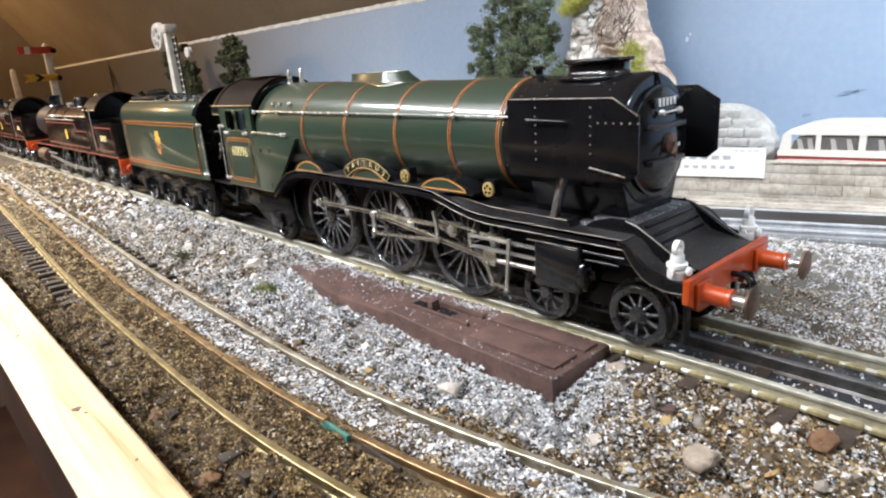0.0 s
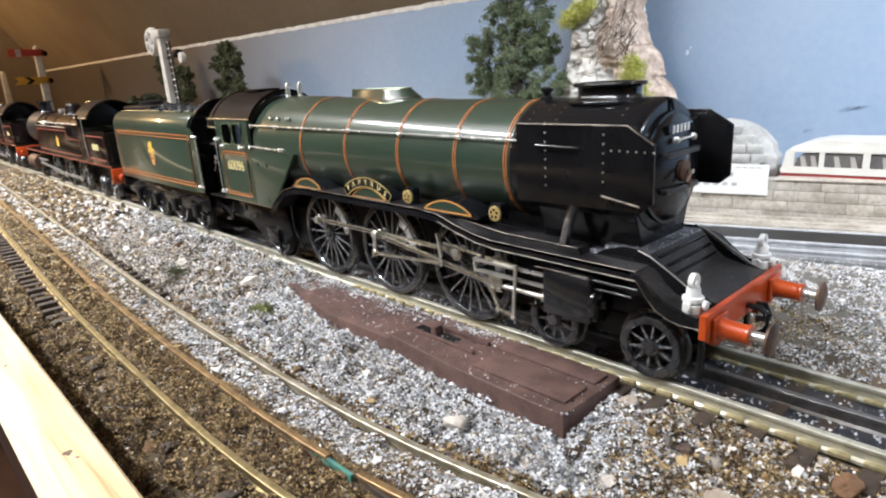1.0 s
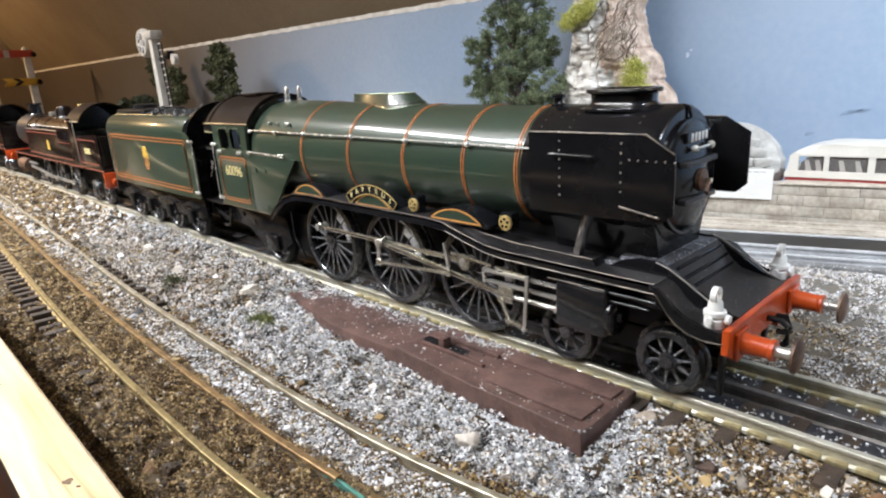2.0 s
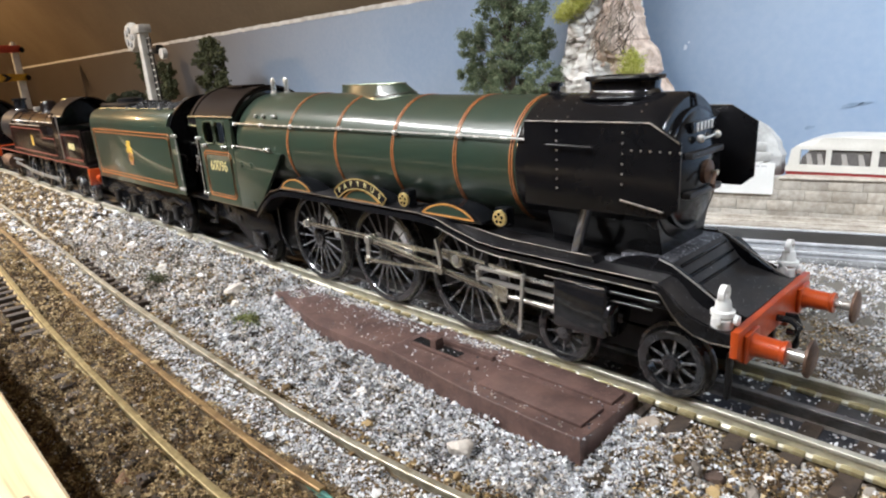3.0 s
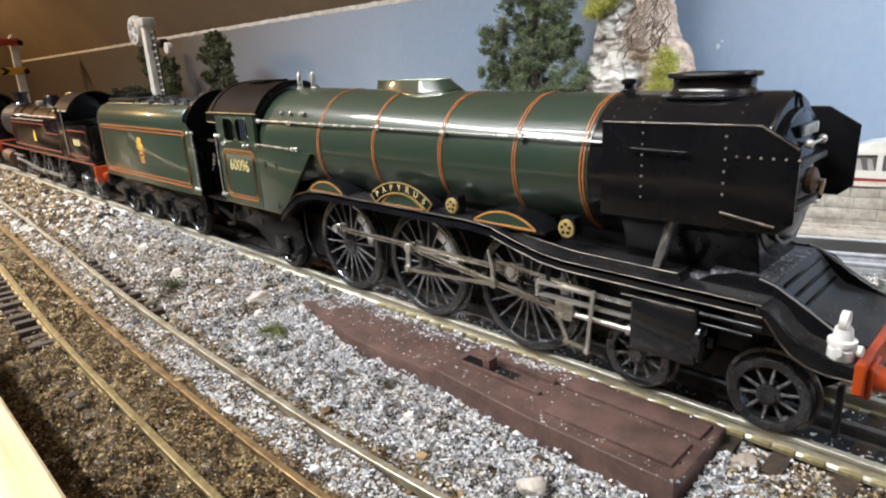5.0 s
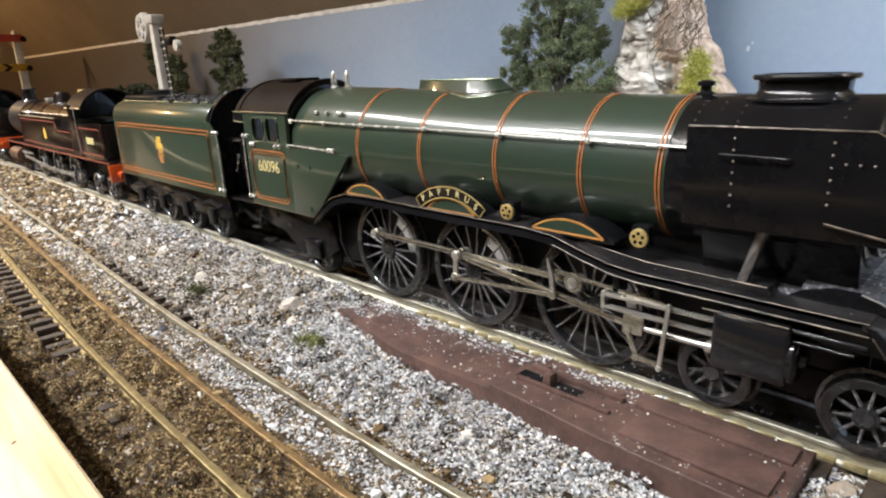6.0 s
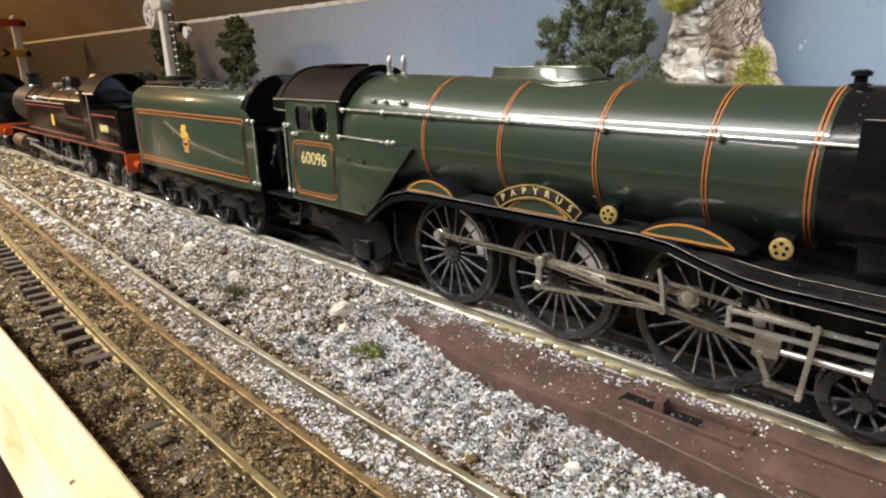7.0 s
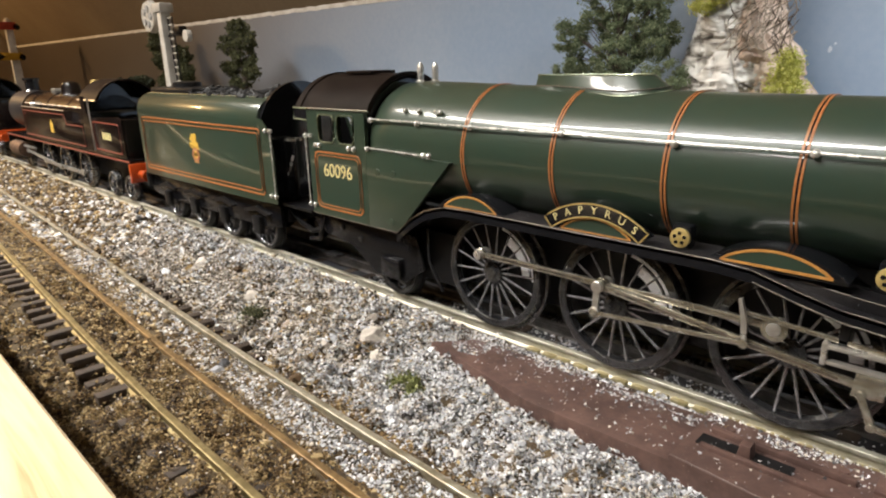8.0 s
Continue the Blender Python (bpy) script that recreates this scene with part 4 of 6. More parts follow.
# nameplate arched over the middle splasher
for side in (-1, 1):
    xm, half, h = -2.98, 0.66, 0.235
    R = (half * half + h * h) / (2 * h)
    zc = 2.02 + h - R
    spread = math.degrees(math.asin(half / R))
    outer = [(xm + (R + 0.20) * math.sin(radians(spread * (1 - 2 * i / 20))), zc + (R + 0.20) * math.cos(radians(spread * (1 - 2 * i / 20)))) for i in range(21)]
    inner = [(xm + (R + 0.015) * math.sin(radians(spread * (1 - 2 * i / 20))), zc + (R + 0.015) * math.cos(radians(spread * (1 - 2 * i / 20)))) for i in range(21)]
    y = side * 1.15
    plate = part("nameplate", prism(outer + inner[::-1], *sorted((y - 0.012, y + 0.012))), BLACK, loco, "black arched nameplate with brass border and letters")
    part("brass_border", sweep([(x, y + side * 0.014, z) for x, z in outer + inner[::-1]], 0, flat=(0.012, 0.022), closed=True), BRASS, plate)
    for i, ch in enumerate("PAPYRUS"):
        a = spread * (-0.80 + 1.60 * i / 6) * (1 if side < 0 else -1)
        o = lettering(ch, 0.15, CREAM, plate, "letter", (xm + (R + 0.108) * math.sin(radians(a)), y + side * 0.016, zc + (R + 0.108) * math.cos(radians(a))))
        o.rotation_euler = (0, radians(a), 0 if side < 0 else radians(180))
    for x, z in ((0.35, 2.13), (-1.82, 2.18)):
        lub = part("lubricator", box(x - 0.12, x + 0.12, *sorted((side * 0.86, side * 1.06)), z - 0.14, z + 0.16, 0.03), BLACK, loco, "black lubricator box with brass wheel")
        part("lubricator_wheel", capped([(side * 1.05, 0.125), (side * 1.09, 0.125), (side * 1.10, 0.10)], "y", (x, 0, z), 24), BRASS, lub)
        # black discs on the face paint the shade of five cut-outs
        for k in range(5):
            a = radians(72 * k + 18)
            part("wheel_hole", capped([(side * 1.098, 0.024), (side * 1.104, 0.024)], "y", (x + 0.065 * math.cos(a), 0, z + 0.065 * math.sin(a)), 10), BLACK, lub)

# cab
part("cab_floor", box(-9.62, -7.80, -0.98, 0.98, 1.30, 1.42, 0.01), BLACK_MATT, loco, "cab floor")
for side in (-1, 1):
    f0, f1 = sorted((side * 1.06, side * 1.14))
    wall = bmesh.new()
    # the side sheet in strips round two window openings
    for x0, x1, z0, z1 in ((-9.62, -7.80, 1.36, 2.86), (-9.62, -9.24, 2.86, 3.40), (-8.73, -8.62, 2.86, 3.40), (-8.12, -7.80, 2.86, 3.40), (-9.62, -7.80, 3.40, 3.46)):
        box(x0, x1, f0, f1, z0, z1, bm=wall)
    bmesh.ops.remove_doubles(wall, verts=wall.verts, dist=0.001)
    sheet = part("cab_side", wall, GREEN, loco, "green cab side with two windows", smooth=30)
    face = side * 1.145
    for x0, x1 in ((-9.24, -8.73), (-8.62, -8.12)):
        part("window_frame", sweep(rounded_loop(x0, x1, 2.86, 3.40, 0.10, face), 0, flat=(0.03, 0.035), closed=True), BRASS_DULL, sheet, "raised worn window frame")
    part("lining", sweep(rounded_loop(-9.42, -7.96, 1.52, 2.66, 0.14, face), 0, flat=(0.012, 0.034), closed=True), ORANGE, sheet)
    part("lining", sweep(rounded_loop(-9.355, -8.025, 1.585, 2.595, 0.11, face), 0, flat=(0.010, 0.018), closed=True), ORANGE, sheet)
    lettering("60096", 0.37, CREAM, sheet, "cab_number", (-8.69, face + side * 0.004, 2.30), "cream running number").rotation_euler = (0, 0, 0 if side < 0 else radians(180))
    part("handrail", sweep([(-9.66, side * 1.18, 1.52), (-9.66, side * 1.18, 2.98)], 0.016), SILVER, sheet)
    for z in (1.54, 2.96):
        part("rail_knob", ball((-9.66, side * 1.17, z), 0.055), SILVER, sheet)
        part("rail_knob", ball((-9.50, side * 1.17, z), 0.05), SILVER, sheet)
    for x in (-9.35, -9.22, -8.28, -8.12):
        part("rail_knob", ball((x, side * 1.165, 2.79), 0.05), SILVER, sheet)
    part("side_edge", sweep([(-9.62, side * 1.142, 1.365), (-7.0, side * 1.142, 1.362)], 0.008, 5), WORN_GLINT_EDGE, sheet)
    part("cab_step", box(-9.4, -9.0, *sorted((side * 0.9, side * 1.12)), 0.45, 0.50, 0.01), BLACK_MATT, loco)
# black sheet added behind the far windows to keep the cab dark
part("cab_lining", box(-9.5, -7.9, 0.98, 1.04, 1.42, 3.42), BLACK_MATT, loco)
part("cab_front", prism([(-1.06, 1.4), (1.06, 1.4), (1.06, 3.44), (0.8, 3.75), (0.4, 3.98), (0, 4.05), (-0.4, 3.98), (-0.8, 3.75), (-1.06, 3.44)], -7.86, -7.80, "yz"), BLACK, loco)
roof_out = [(1.22 * math.sin(radians(a)), 2.93 + 1.22 * math.cos(radians(a))) for a in range(-62, 63, 4)]
roof_in = [(y * 0.96, z - 0.05) for y, z in reversed(roof_out)]
roof = part("cab_roof", prism(roof_out + roof_in, -10.1, -7.74, "yz"), ROOF, loco, "brown-black curved cab roof")
for x in (-9.9, -7.78):
    part("roof_rib", sweep([(x, y * 1.004, z + 0.012) for y, z in roof_out], 0, flat=(0.06, 0.03)), ROOF, roof)
part("roof_vent", box(-9.3, -8.5, -0.32, 0.32, 4.14, 4.20, 0.02), ROOF, roof)
for side in (-1, 1):
    part("gutter", sweep([(-10.1, side * 1.09, 3.50), (-7.74, side * 1.09, 3.50)], 0.02, 6), DULL_STEEL, roof)
for side in (-1, 1):
    screen = part("roof_side_screen", prism([(-10.12, 3.26), (-9.63, 3.24), (-9.63, 3.50), (-10.12, 3.52)], *sorted((side * 1.07, side * 1.11))), BLACK, roof)
    part("screen_edge", sweep([(-9.64, side * 1.115, 3.26), (-10.11, side * 1.115, 3.28), (-10.11, side * 1.115, 3.50), (-9.64, side * 1.115, 3.49)], 0.02, 6), BRASS_DULL, roof)
    part("trailing_frame", prism([(-9.5, 1.32), (-6.7, 1.32), (-6.5, 0.7), (-7.0, 0.35), (-7.9, 0.35), (-8.6, 0.8), (-9.5, 0.9)], *sorted((side * 0.90, side * 0.97)), b=0.01), SATIN_BLACK, loco, "black outside trailing frame")
part("brake_standard", tube((-9.75, -0.62, 1.42), (-9.75, -0.62, 2.45), 0.05), BLACK, loco)
part("brake_handle", sweep([(-9.75, -0.62, 2.45), (-9.72, -0.80, 2.50), (-9.68, -0.92, 2.42)], 0.03), STEEL, loco, "bright brake handle")
part("injector_pipe", sweep([(-9.5, -0.98, 1.30), (-9.55, -1.02, 0.95), (-9.7, -1.0, 0.72), (-10.1, -0.95, 0.66)], 0.05), BLACK, loco, "black injector pipe")
part("sand_pipe", sweep([(-6.4, -0.95, 1.5), (-6.35, -0.98, 0.9), (-6.15, -0.86, 0.35)], 0.03), BLACK, loco)
for x, z in ((-8.9, 1.12), (-8.3, 0.98), (-7.6, 0.62)):
    part("frame_bolt", capped([(-0.965, 0.07), (-0.99, 0.07), (-1.0, 0.05)], "y", (x, 0, z), 12), BLACK, loco)
part("axle_box", box(-7.6, -7.1, -1.08, -0.96, 0.38, 0.78, 0.03), BLACK, loco, "black trailing axle box")
part("backhead", box(-8.2, -7.9, -0.8, 0.8, 1.42, 3.3, 0.1), BLACK_MATT, loco)
part("drag_beam", box(-10.0, -9.62, -0.7, 0.7, 0.85, 1.30, 0.03), BLACK_MATT, loco)


# ---- tender ----
def tender_section(x, w, top):
    """Upright sides that turn in over a broad rounded shoulder."""
    edge = [(0.0, 1.30), (0.0, top - 0.50), (0.01, top - 0.42), (0.045, top - 0.30), (0.11, top - 0.18), (0.20, top - 0.09), (0.31, top - 0.03), (0.43, top)]
    return [(x, -w + d, z) for d, z in edge] + [(x, w - d, z) for d, z in reversed(edge)]


tender = thing("tender", (-14.8, 0, 0), "green lined model tender heaped with coal behind the engine", "model tender", "trains on the main track")
body = part("body", loft([tender_section(x, w, t) for x, w, t in ((-18.5, 1.13, 3.62), (-18.44, 1.16, 3.64), (-11.64, 1.16, 3.64), (-11.60, 1.15, 3.63))]), GREEN, tender, "glossy green tender tank")
arch = [(1.13 * math.sin(radians(a)), 2.86 + 1.13 * math.cos(radians(a))) for a in range(-90, 91, 6)]
part("front_plate", prism(arch + [(1.13, 1.30), (-1.13, 1.30)], -11.59, -11.50, "yz"), BLACK, tender, "arched black tender front plate")
for side in (-1, 1):
    part("wing_sheet", prism([(-11.60, 1.32), (-11.60, 3.22), (-11.40, 3.18), (-11.22, 3.02), (-11.06, 2.75), (-11.02, 2.5), (-11.02, 1.32)], *sorted((side * 1.125, side * 1.16))), GREEN, tender)
    face = side * 1.17
    part("lining", sweep(rounded_loop(-18.18, -11.50, 1.48, 2.98, 0.10, face), 0, flat=(0.014, 0.038), closed=True), ORANGE, tender)
    part("lining", sweep(rounded_loop(-18.085, -11.595, 1.575, 2.885, 0.08, face), 0, flat=(0.012, 0.028), closed=True), ORANGE, tender)
    em = part("emblem", prism([(-14.86 + 1.55 * x, z) for x, z in ((-0.14, 2.30), (-0.20, 2.42), (-0.10, 2.46), (-0.17, 2.56), (-0.08, 2.60), (-0.10, 2.68), (0.0, 2.66), (0.05, 2.70), (0.10, 2.60), (0.06, 2.50), (0.15, 2.44), (0.12, 2.34), (0.20, 2.28))], *sorted((face - 0.006, face + 0.007)), b=0.003), GOLD, tender, "yellow and red painted emblem")
    part("emblem_ring", lathe([(face - 0.008, 0.11), (face - 0.008, 0.19), (face + 0.006, 0.19), (face + 0.006, 0.11)], "y", (-14.84, 0, 2.13), 24), EMBLEM_RED, em)
    part("emblem_centre", capped([(face - 0.006, 0.10), (face + 0.004, 0.10)], "y", (-14.84, 0, 2.13), 16), GOLD, em)
    part("emblem_band", prism([(-15.05, 2.10), (-14.63, 2.10), (-14.66, 2.19), (-15.02, 2.19)], *sorted((face - 0.006, face + 0.009))), GOLD, em)
    part("emblem_foot", prism([(-14.98, 1.92), (-14.70, 1.92), (-14.74, 2.0), (-14.94, 2.0)], *sorted((face - 0.006, face + 0.008))), EMBLEM_RED, em)
    part("top_beading", sweep([(-18.45, side * 0.74, 3.645), (-11.62, side * 0.74, 3.645)], 0.014, 6), BRASS_DULL, tender)
    part("handrail", sweep([(-11.0, side * 1.20, 1.46), (-11.0, side * 1.20, 3.0)], 0.016), SILVER, tender)
    for x in (-11.0, -11.2):
        for z in (1.50, 2.96):
            part("rail_knob", ball((x, side * 1.19, z), 0.055), SILVER, tender)
    part("side_frame", prism([(-18.5, 1.28), (-11.2, 1.28), (-11.2, 0.72), (-12.0, 0.62), (-17.8, 0.62), (-18.5, 0.72)], *sorted((side * 0.90, side * 1.0)), b=0.015), SATIN_BLACK, tender, "black tender side frame")
    for x in (-12.2, -13.9, -15.6, -17.3):
        part("axle_box", box(x - 0.17, x + 0.17, *sorted((side * 0.98, side * 1.12)), 0.42, 0.86, 0.03), BLACK_MATT, tender)
        part("leaf_spring", prism([(x - 0.55, 0.98), (x, 1.12), (x + 0.55, 0.98), (x + 0.5, 0.92), (x, 1.0), (x - 0.5, 0.92)], *sorted((side * 0.99, side * 1.09))), BLACK_MATT, tender)
        wheelset(0.58, 12, x, 0.59, tender, side * 0.78, name="tender_wheel", tyre=BLACK_MATT)
for side in (-1, 1):
    part("inner_panel", prism([(-11.5, 1.32), (-11.5, 3.2), (-11.3, 3.05), (-11.08, 2.5), (-11.08, 1.32)], *sorted((side * 1.10, side * 1.122))), BLACK_MATT, tender)
part("tank_top", box(-18.42, -15.6, -0.70, 0.70, 3.60, 3.80, 0.06), BLACK_MATT, tender, "dull black tank top")
part("filler", capped([(3.79, 0.42), (3.92, 0.40), (3.95, 0.30)], "z", (-17.4, 0, 0), 24), BLACK_MATT, tender)
part("underframe", box(-18.4, -11.2, -0.8, 0.8, 0.8, 1.30, 0.02), BLACK_MATT, tender)
part("rear_beam", box(-18.62, -18.5, -1.12, 1.12, 0.85, 1.30, 0.01), BLACK_MATT, tender)
part("tread_plate", box(-11.2, -10.0, -0.95, 0.95, 1.24, 1.30), BLACK_MATT, tender)
part("water_handle", sweep([(-11.3, -0.62, 1.9), (-11.1, -0.62, 2.3), (-10.95, -0.70, 2.36)], 0.03), STEEL, tender, "bright water valve handle")
part("brake_pedestal", tube((-11.25, -0.45, 1.3), (-11.25, -0.45, 2.7), 0.06), BLACK, tender)
part("hand_wheel", lathe([(2.68, 0.16), (2.68, 0.21), (2.73, 0.21), (2.73, 0.16), (2.68, 0.16)], "z", (-11.25, -0.45, 0), 18), DULL_STEEL, tender, "worn brake hand wheel")
part("coupling_bar", tube((-11.2, 0, 0.95), (-9.6, 0, 0.95), 0.07), BLACK_MATT, tender)
for side in (-1, 1):
    part("feed_pipe", sweep([(-11.3, side * 0.7, 1.2), (-10.8, side * 0.75, 0.9), (-10.3, side * 0.75, 0.75), (-9.7, side * 0.7, 0.95)], 0.06), BLACK_MATT, tender)


def scatter_mesh(name, material, places, detail=0, seed=1, flat=0.8, rough=0.36):
    """One mesh of many loose chips at (x, y, z, size): four, eight or twenty faces each."""
    rng = np.random.default_rng(seed)
    if detail == 2:
        t = (1 + 5 ** 0.5) / 2
        tv = np.array([(-1, t, 0), (1, t, 0), (-1, -t, 0), (1, -t, 0), (0, -1, t), (0, 1, t), (0, -1, -t), (0, 1, -t), (t, 0, -1), (t, 0, 1), (-t, 0, -1), (-t, 0, 1)]) / 1.9
        tf = np.array([(0, 11, 5), (0, 5, 1), (0, 1, 7), (0, 7, 10), (0, 10, 11), (1, 5, 9), (5, 11, 4), (11, 10, 2), (10, 7, 6), (7, 1, 8), (3, 9, 4), (3, 4, 2), (3, 2, 6), (3, 6, 8), (3, 8, 9), (4, 9, 5), (2, 4, 11), (6, 2, 10), (8, 6, 7), (9, 8, 1)])
    elif detail == 1:
        tv = np.array([(1, 0, 0), (-1, 0, 0), (0, 1, 0), (0, -1, 0), (0, 0, 1), (0, 0, -1)], float)
        tf = np.array([(0, 2, 4), (2, 1, 4), (1, 3, 4), (3, 0, 4), (2, 0, 5), (1, 2, 5), (3, 1, 5), (0, 3, 5)])
    else:
        tv = np.array([(1, 1, 1), (1, -1, -1), (-1, 1, -1), (-1, -1, 1)], float) * 0.72
        tf = np.array([(0, 1, 2), (0, 2, 3), (0, 3, 1), (1, 3, 2)])
    p = np.asarray(places, float)
    n = len(p)
    q = rng.normal(size=(n, 4))
    q /= np.linalg.norm(q, axis=1, keepdims=True)
    w, x, y, z = q.T
    rot = np.stack([1 - 2 * (y * y + z * z), 2 * (x * y - z * w), 2 * (x * z + y * w), 2 * (x * y + z * w), 1 - 2 * (x * x + z * z), 2 * (y * z - x * w), 2 * (x * z - y * w), 2 * (y * z + x * w), 1 - 2 * (x * x + y * y)], 1).reshape(n, 3, 3)
    sc = p[:, 3, None, None] * rng.uniform(0.5, 1.25, (n, 1, 3))
    v = tv[None] * (1 + rng.uniform(-rough, rough, (n, len(tv), 1)))
    v = np.einsum("nij,nkj->nki", rot, v * sc)
    v[:, :, 2] *= flat
    v += p[:, None, :3]
    me = bpy.data.meshes.new(name)
    verts = (v * S).reshape(-1, 3)
    faces = (tf[None] + np.arange(n)[:, None, None] * len(tv)).reshape(-1, 3)
    me.vertices.add(len(verts))
    me.vertices.foreach_set("co", verts.ravel())
    me.loops.add(faces.size)
    me.loops.foreach_set("vertex_index", faces.ravel().astype(np.int32))
    me.polygons.add(len(faces))
    me.polygons.foreach_set("loop_start", np.arange(0, faces.size, 3, dtype=np.int32))
    me.update(calc_edges=True)
    me.shade_flat()
    me.materials.append(material)
    return me


rng = np.random.default_rng(7)
coal = []
for _ in range(950):
    x, y = rng.uniform(-15.8, -11.8), rng.uniform(-0.9, 0.9)
    coal.append((x, y * 0.85, 3.60 + 0.40 * (1 - (y / 1.0) ** 2) * (0.6 + 0.4 * math.sin((x + 12) * 0.8)) - rng.uniform(0, 0.08), rng.uniform(0.045, 0.11)))
coal_ob = tagged(new("coal_heap", scatter_mesh("coal_heap", COAL, coal, 2, 3)), "heap of dull black coal lumps in the tender", "coal", kind="stuff")

# ---- tank locomotive behind the tender ----
TANK_BLACK = mat("lined_black_paint", (0.006, 0.004, 0.004), (0.010, 0.006, 0.006), rough=0.22, scale=60, bump=0.03, coat=0.25)
tank = thing("tank_locomotive", (-26.4, 0, 0), "black model tank locomotive with red lining, facing away", "model locomotive", "trains on the main track")
part("footplate", box(-35.6, -19.75, -1.15, 1.15, 1.42, 1.54, 0.01), TANK_BLACK, tank)
for side in (-1, 1):
    y0, y1 = sorted((side * 0.75, side * 1.12))
    lip = side * 1.125
    part("bunker_side", prism([(-20.05, 1.54), (-20.05, 2.78), (-20.35, 2.86), (-22.95, 2.74), (-22.95, 1.54)], *sorted((side * 1.06, side * 1.12)), b=0.01), TANK_BLACK, tank, "black bunker side lined in red")
    part("lining", sweep(rounded_loop(-22.75, -20.35, 1.68, 2.62, 0.06, lip), 0, flat=(0.012, 0.045), closed=True), RED_LINING, tank)
    for i in range(5):
        part("number_bar", box(-21.98 + 0.17 * i, -21.87 + 0.17 * i, *sorted((lip - 0.002, lip + 0.008)), 2.06, 2.30), CREAM, tank)
    part("side_tank", prism([(-23.75, 1.54), (-23.75, 2.50), (-25.7, 2.50), (-25.9, 2.86), (-32.0, 2.86), (-32.0, 1.54)], y0, y1, b=0.02), TANK_BLACK, tank, "black side tank lined in red")
    part("lining", sweep([(x, lip, z) for x, z in ((-23.95, 1.68), (-23.95, 2.38), (-25.75, 2.38), (-26.0, 2.72), (-31.8, 2.72), (-31.8, 1.68))], 0, flat=(0.012, 0.04), closed=True), RED_LINING, tank)
    part("emblem", prism([(-28.0, 1.95), (-27.6, 1.95), (-27.62, 2.3), (-27.8, 2.45), (-27.98, 2.3)], *sorted((lip - 0.002, lip + 0.008))), GOLD, tank, "small yellow emblem")
    part("cab_side", prism([(-22.95, 1.54), (-23.75, 1.54), (-23.75, 3.45), (-23.45, 3.45), (-23.30, 2.9), (-22.95, 2.74)], *sorted((side * 1.06, side * 1.12))), TANK_BLACK, tank)
    part("handrail", sweep([(-22.85, side * 1.15, 1.6), (-22.85, side * 1.15, 3.42)], 0.025), STEEL, tank, "bright cab handrail")
    part("boiler_handrail", sweep([(-24.0, side * 0.93, 3.02), (-31.9, side * 0.93, 3.02)], 0.03, 6), SILVER, tank, "bright boiler handrail")
    part("tank_top_edge", sweep([(-26.0, side * 1.10, 2.87), (-32.0, side * 1.10, 2.87)], 0.022, 6), STEEL, tank)
    part("tank_filler", capped([(2.86, 0.2), (3.0, 0.2), (3.02, 0.24), (3.08, 0.2)], "z", (-30.4, side * 0.92, 0), 14), STEEL, tank)
    part("tank_edge_line", sweep([(-35.5, side * 1.155, 1.47), (-19.8, side * 1.155, 1.47)], 0, flat=(0.012, 0.05)), RED_LINING, tank)
    for x in (-25.2, -27.7, -30.2):
        wheelset(0.72, 14, x, 0.73, tank, side * 0.78, name="driving_wheel", tyre=TYRE)
    for x in (-20.9, -22.5, -33.6):
        wheelset(0.44, 10, x, 0.45, tank, side * 0.78, name="pony_wheel", tyre=TYRE)
    part("coupling_rod", bar((-30.3, 0.55), (-25.3, 0.55), 0.14, side * 0.98, boss=0.13), STEEL, tank)
    part("connecting_rod", bar((-32.6, 0.85), (-27.8, 0.55), 0.13, side * 1.06, boss=0.12), STEEL, tank)
    part("slide_bar", box(-33.2, -31.2, side * 1.05 - 0.05, side * 1.05 + 0.05, 1.0, 1.08, 0.01), STEEL, tank)
    part("cylinder", capped([(-34.8, 0.36), (-33.1, 0.36)], "x", (0, side * 0.98, 0.85), 20), RUSTY, tank, "worn brown cylinder casing")
    part("buffer", capped([(-19.62, 0.13), (-19.3, 0.12), (-19.28, 0.06), (-19.12, 0.06), (-19.10, 0.20), (-19.05, 0.19)], "x", (0, side * 0.9, 1.07), 18), RED, tank, "red buffer")
part("buffer_beam", box(-19.75, -19.62, -1.22, 1.22, 0.82, 1.42, 0.01), RED, tank, "red rear buffer beam")
part("front_beam", box(-35.7, -35.6, -1.1, 1.1, 0.95, 1.42, 0.01), BLACK_MATT, tank)
part("bunker_rear", box(-20.10, -20.02, -1.06, 1.06, 1.54, 2.80, 0.01), TANK_BLACK, tank)
part("bunker_floor", box(-22.9, -20.1, -1.06, 1.06, 2.35, 2.5, 0.01), BLACK_DUSTY, tank, "dusty bunker top")
part("under_frame", box(-35.5, -19.8, -0.5, 0.5, 0.5, 1.42), BLACK_MATT, tank)
part("cab_back", prism([(1.10 * math.sin(radians(a)), 2.86 + 1.10 * math.cos(radians(a))) for a in range(-90, 91, 9)] + [(1.10, 1.54), (-1.10, 1.54)], -23.7, -23.6, "yz"), BLACK, tank)
part("cab_bulkhead", prism([(-1.06, 2.4), (1.06, 2.4), (1.06, 2.95), (-1.06, 2.95)], -22.95, -22.87, "yz", 0.01), BLACK, tank)
tro = [(1.16 * math.sin(radians(a)), 2.86 + 1.16 * math.cos(radians(a))) for a in range(-66, 67, 6)]
troof = part("cab_roof", prism(tro + [(y * 0.96, z - 0.05) for y, z in reversed(tro)], -24.1, -22.3, "yz"), ROOF, tank, "black arched cab roof")
for side in (-1, 1):
    part("gutter", sweep([(-24.1, side * 1.08, 3.33), (-22.3, side * 1.08, 3.33)], 0.028, 6), STEEL, troof)
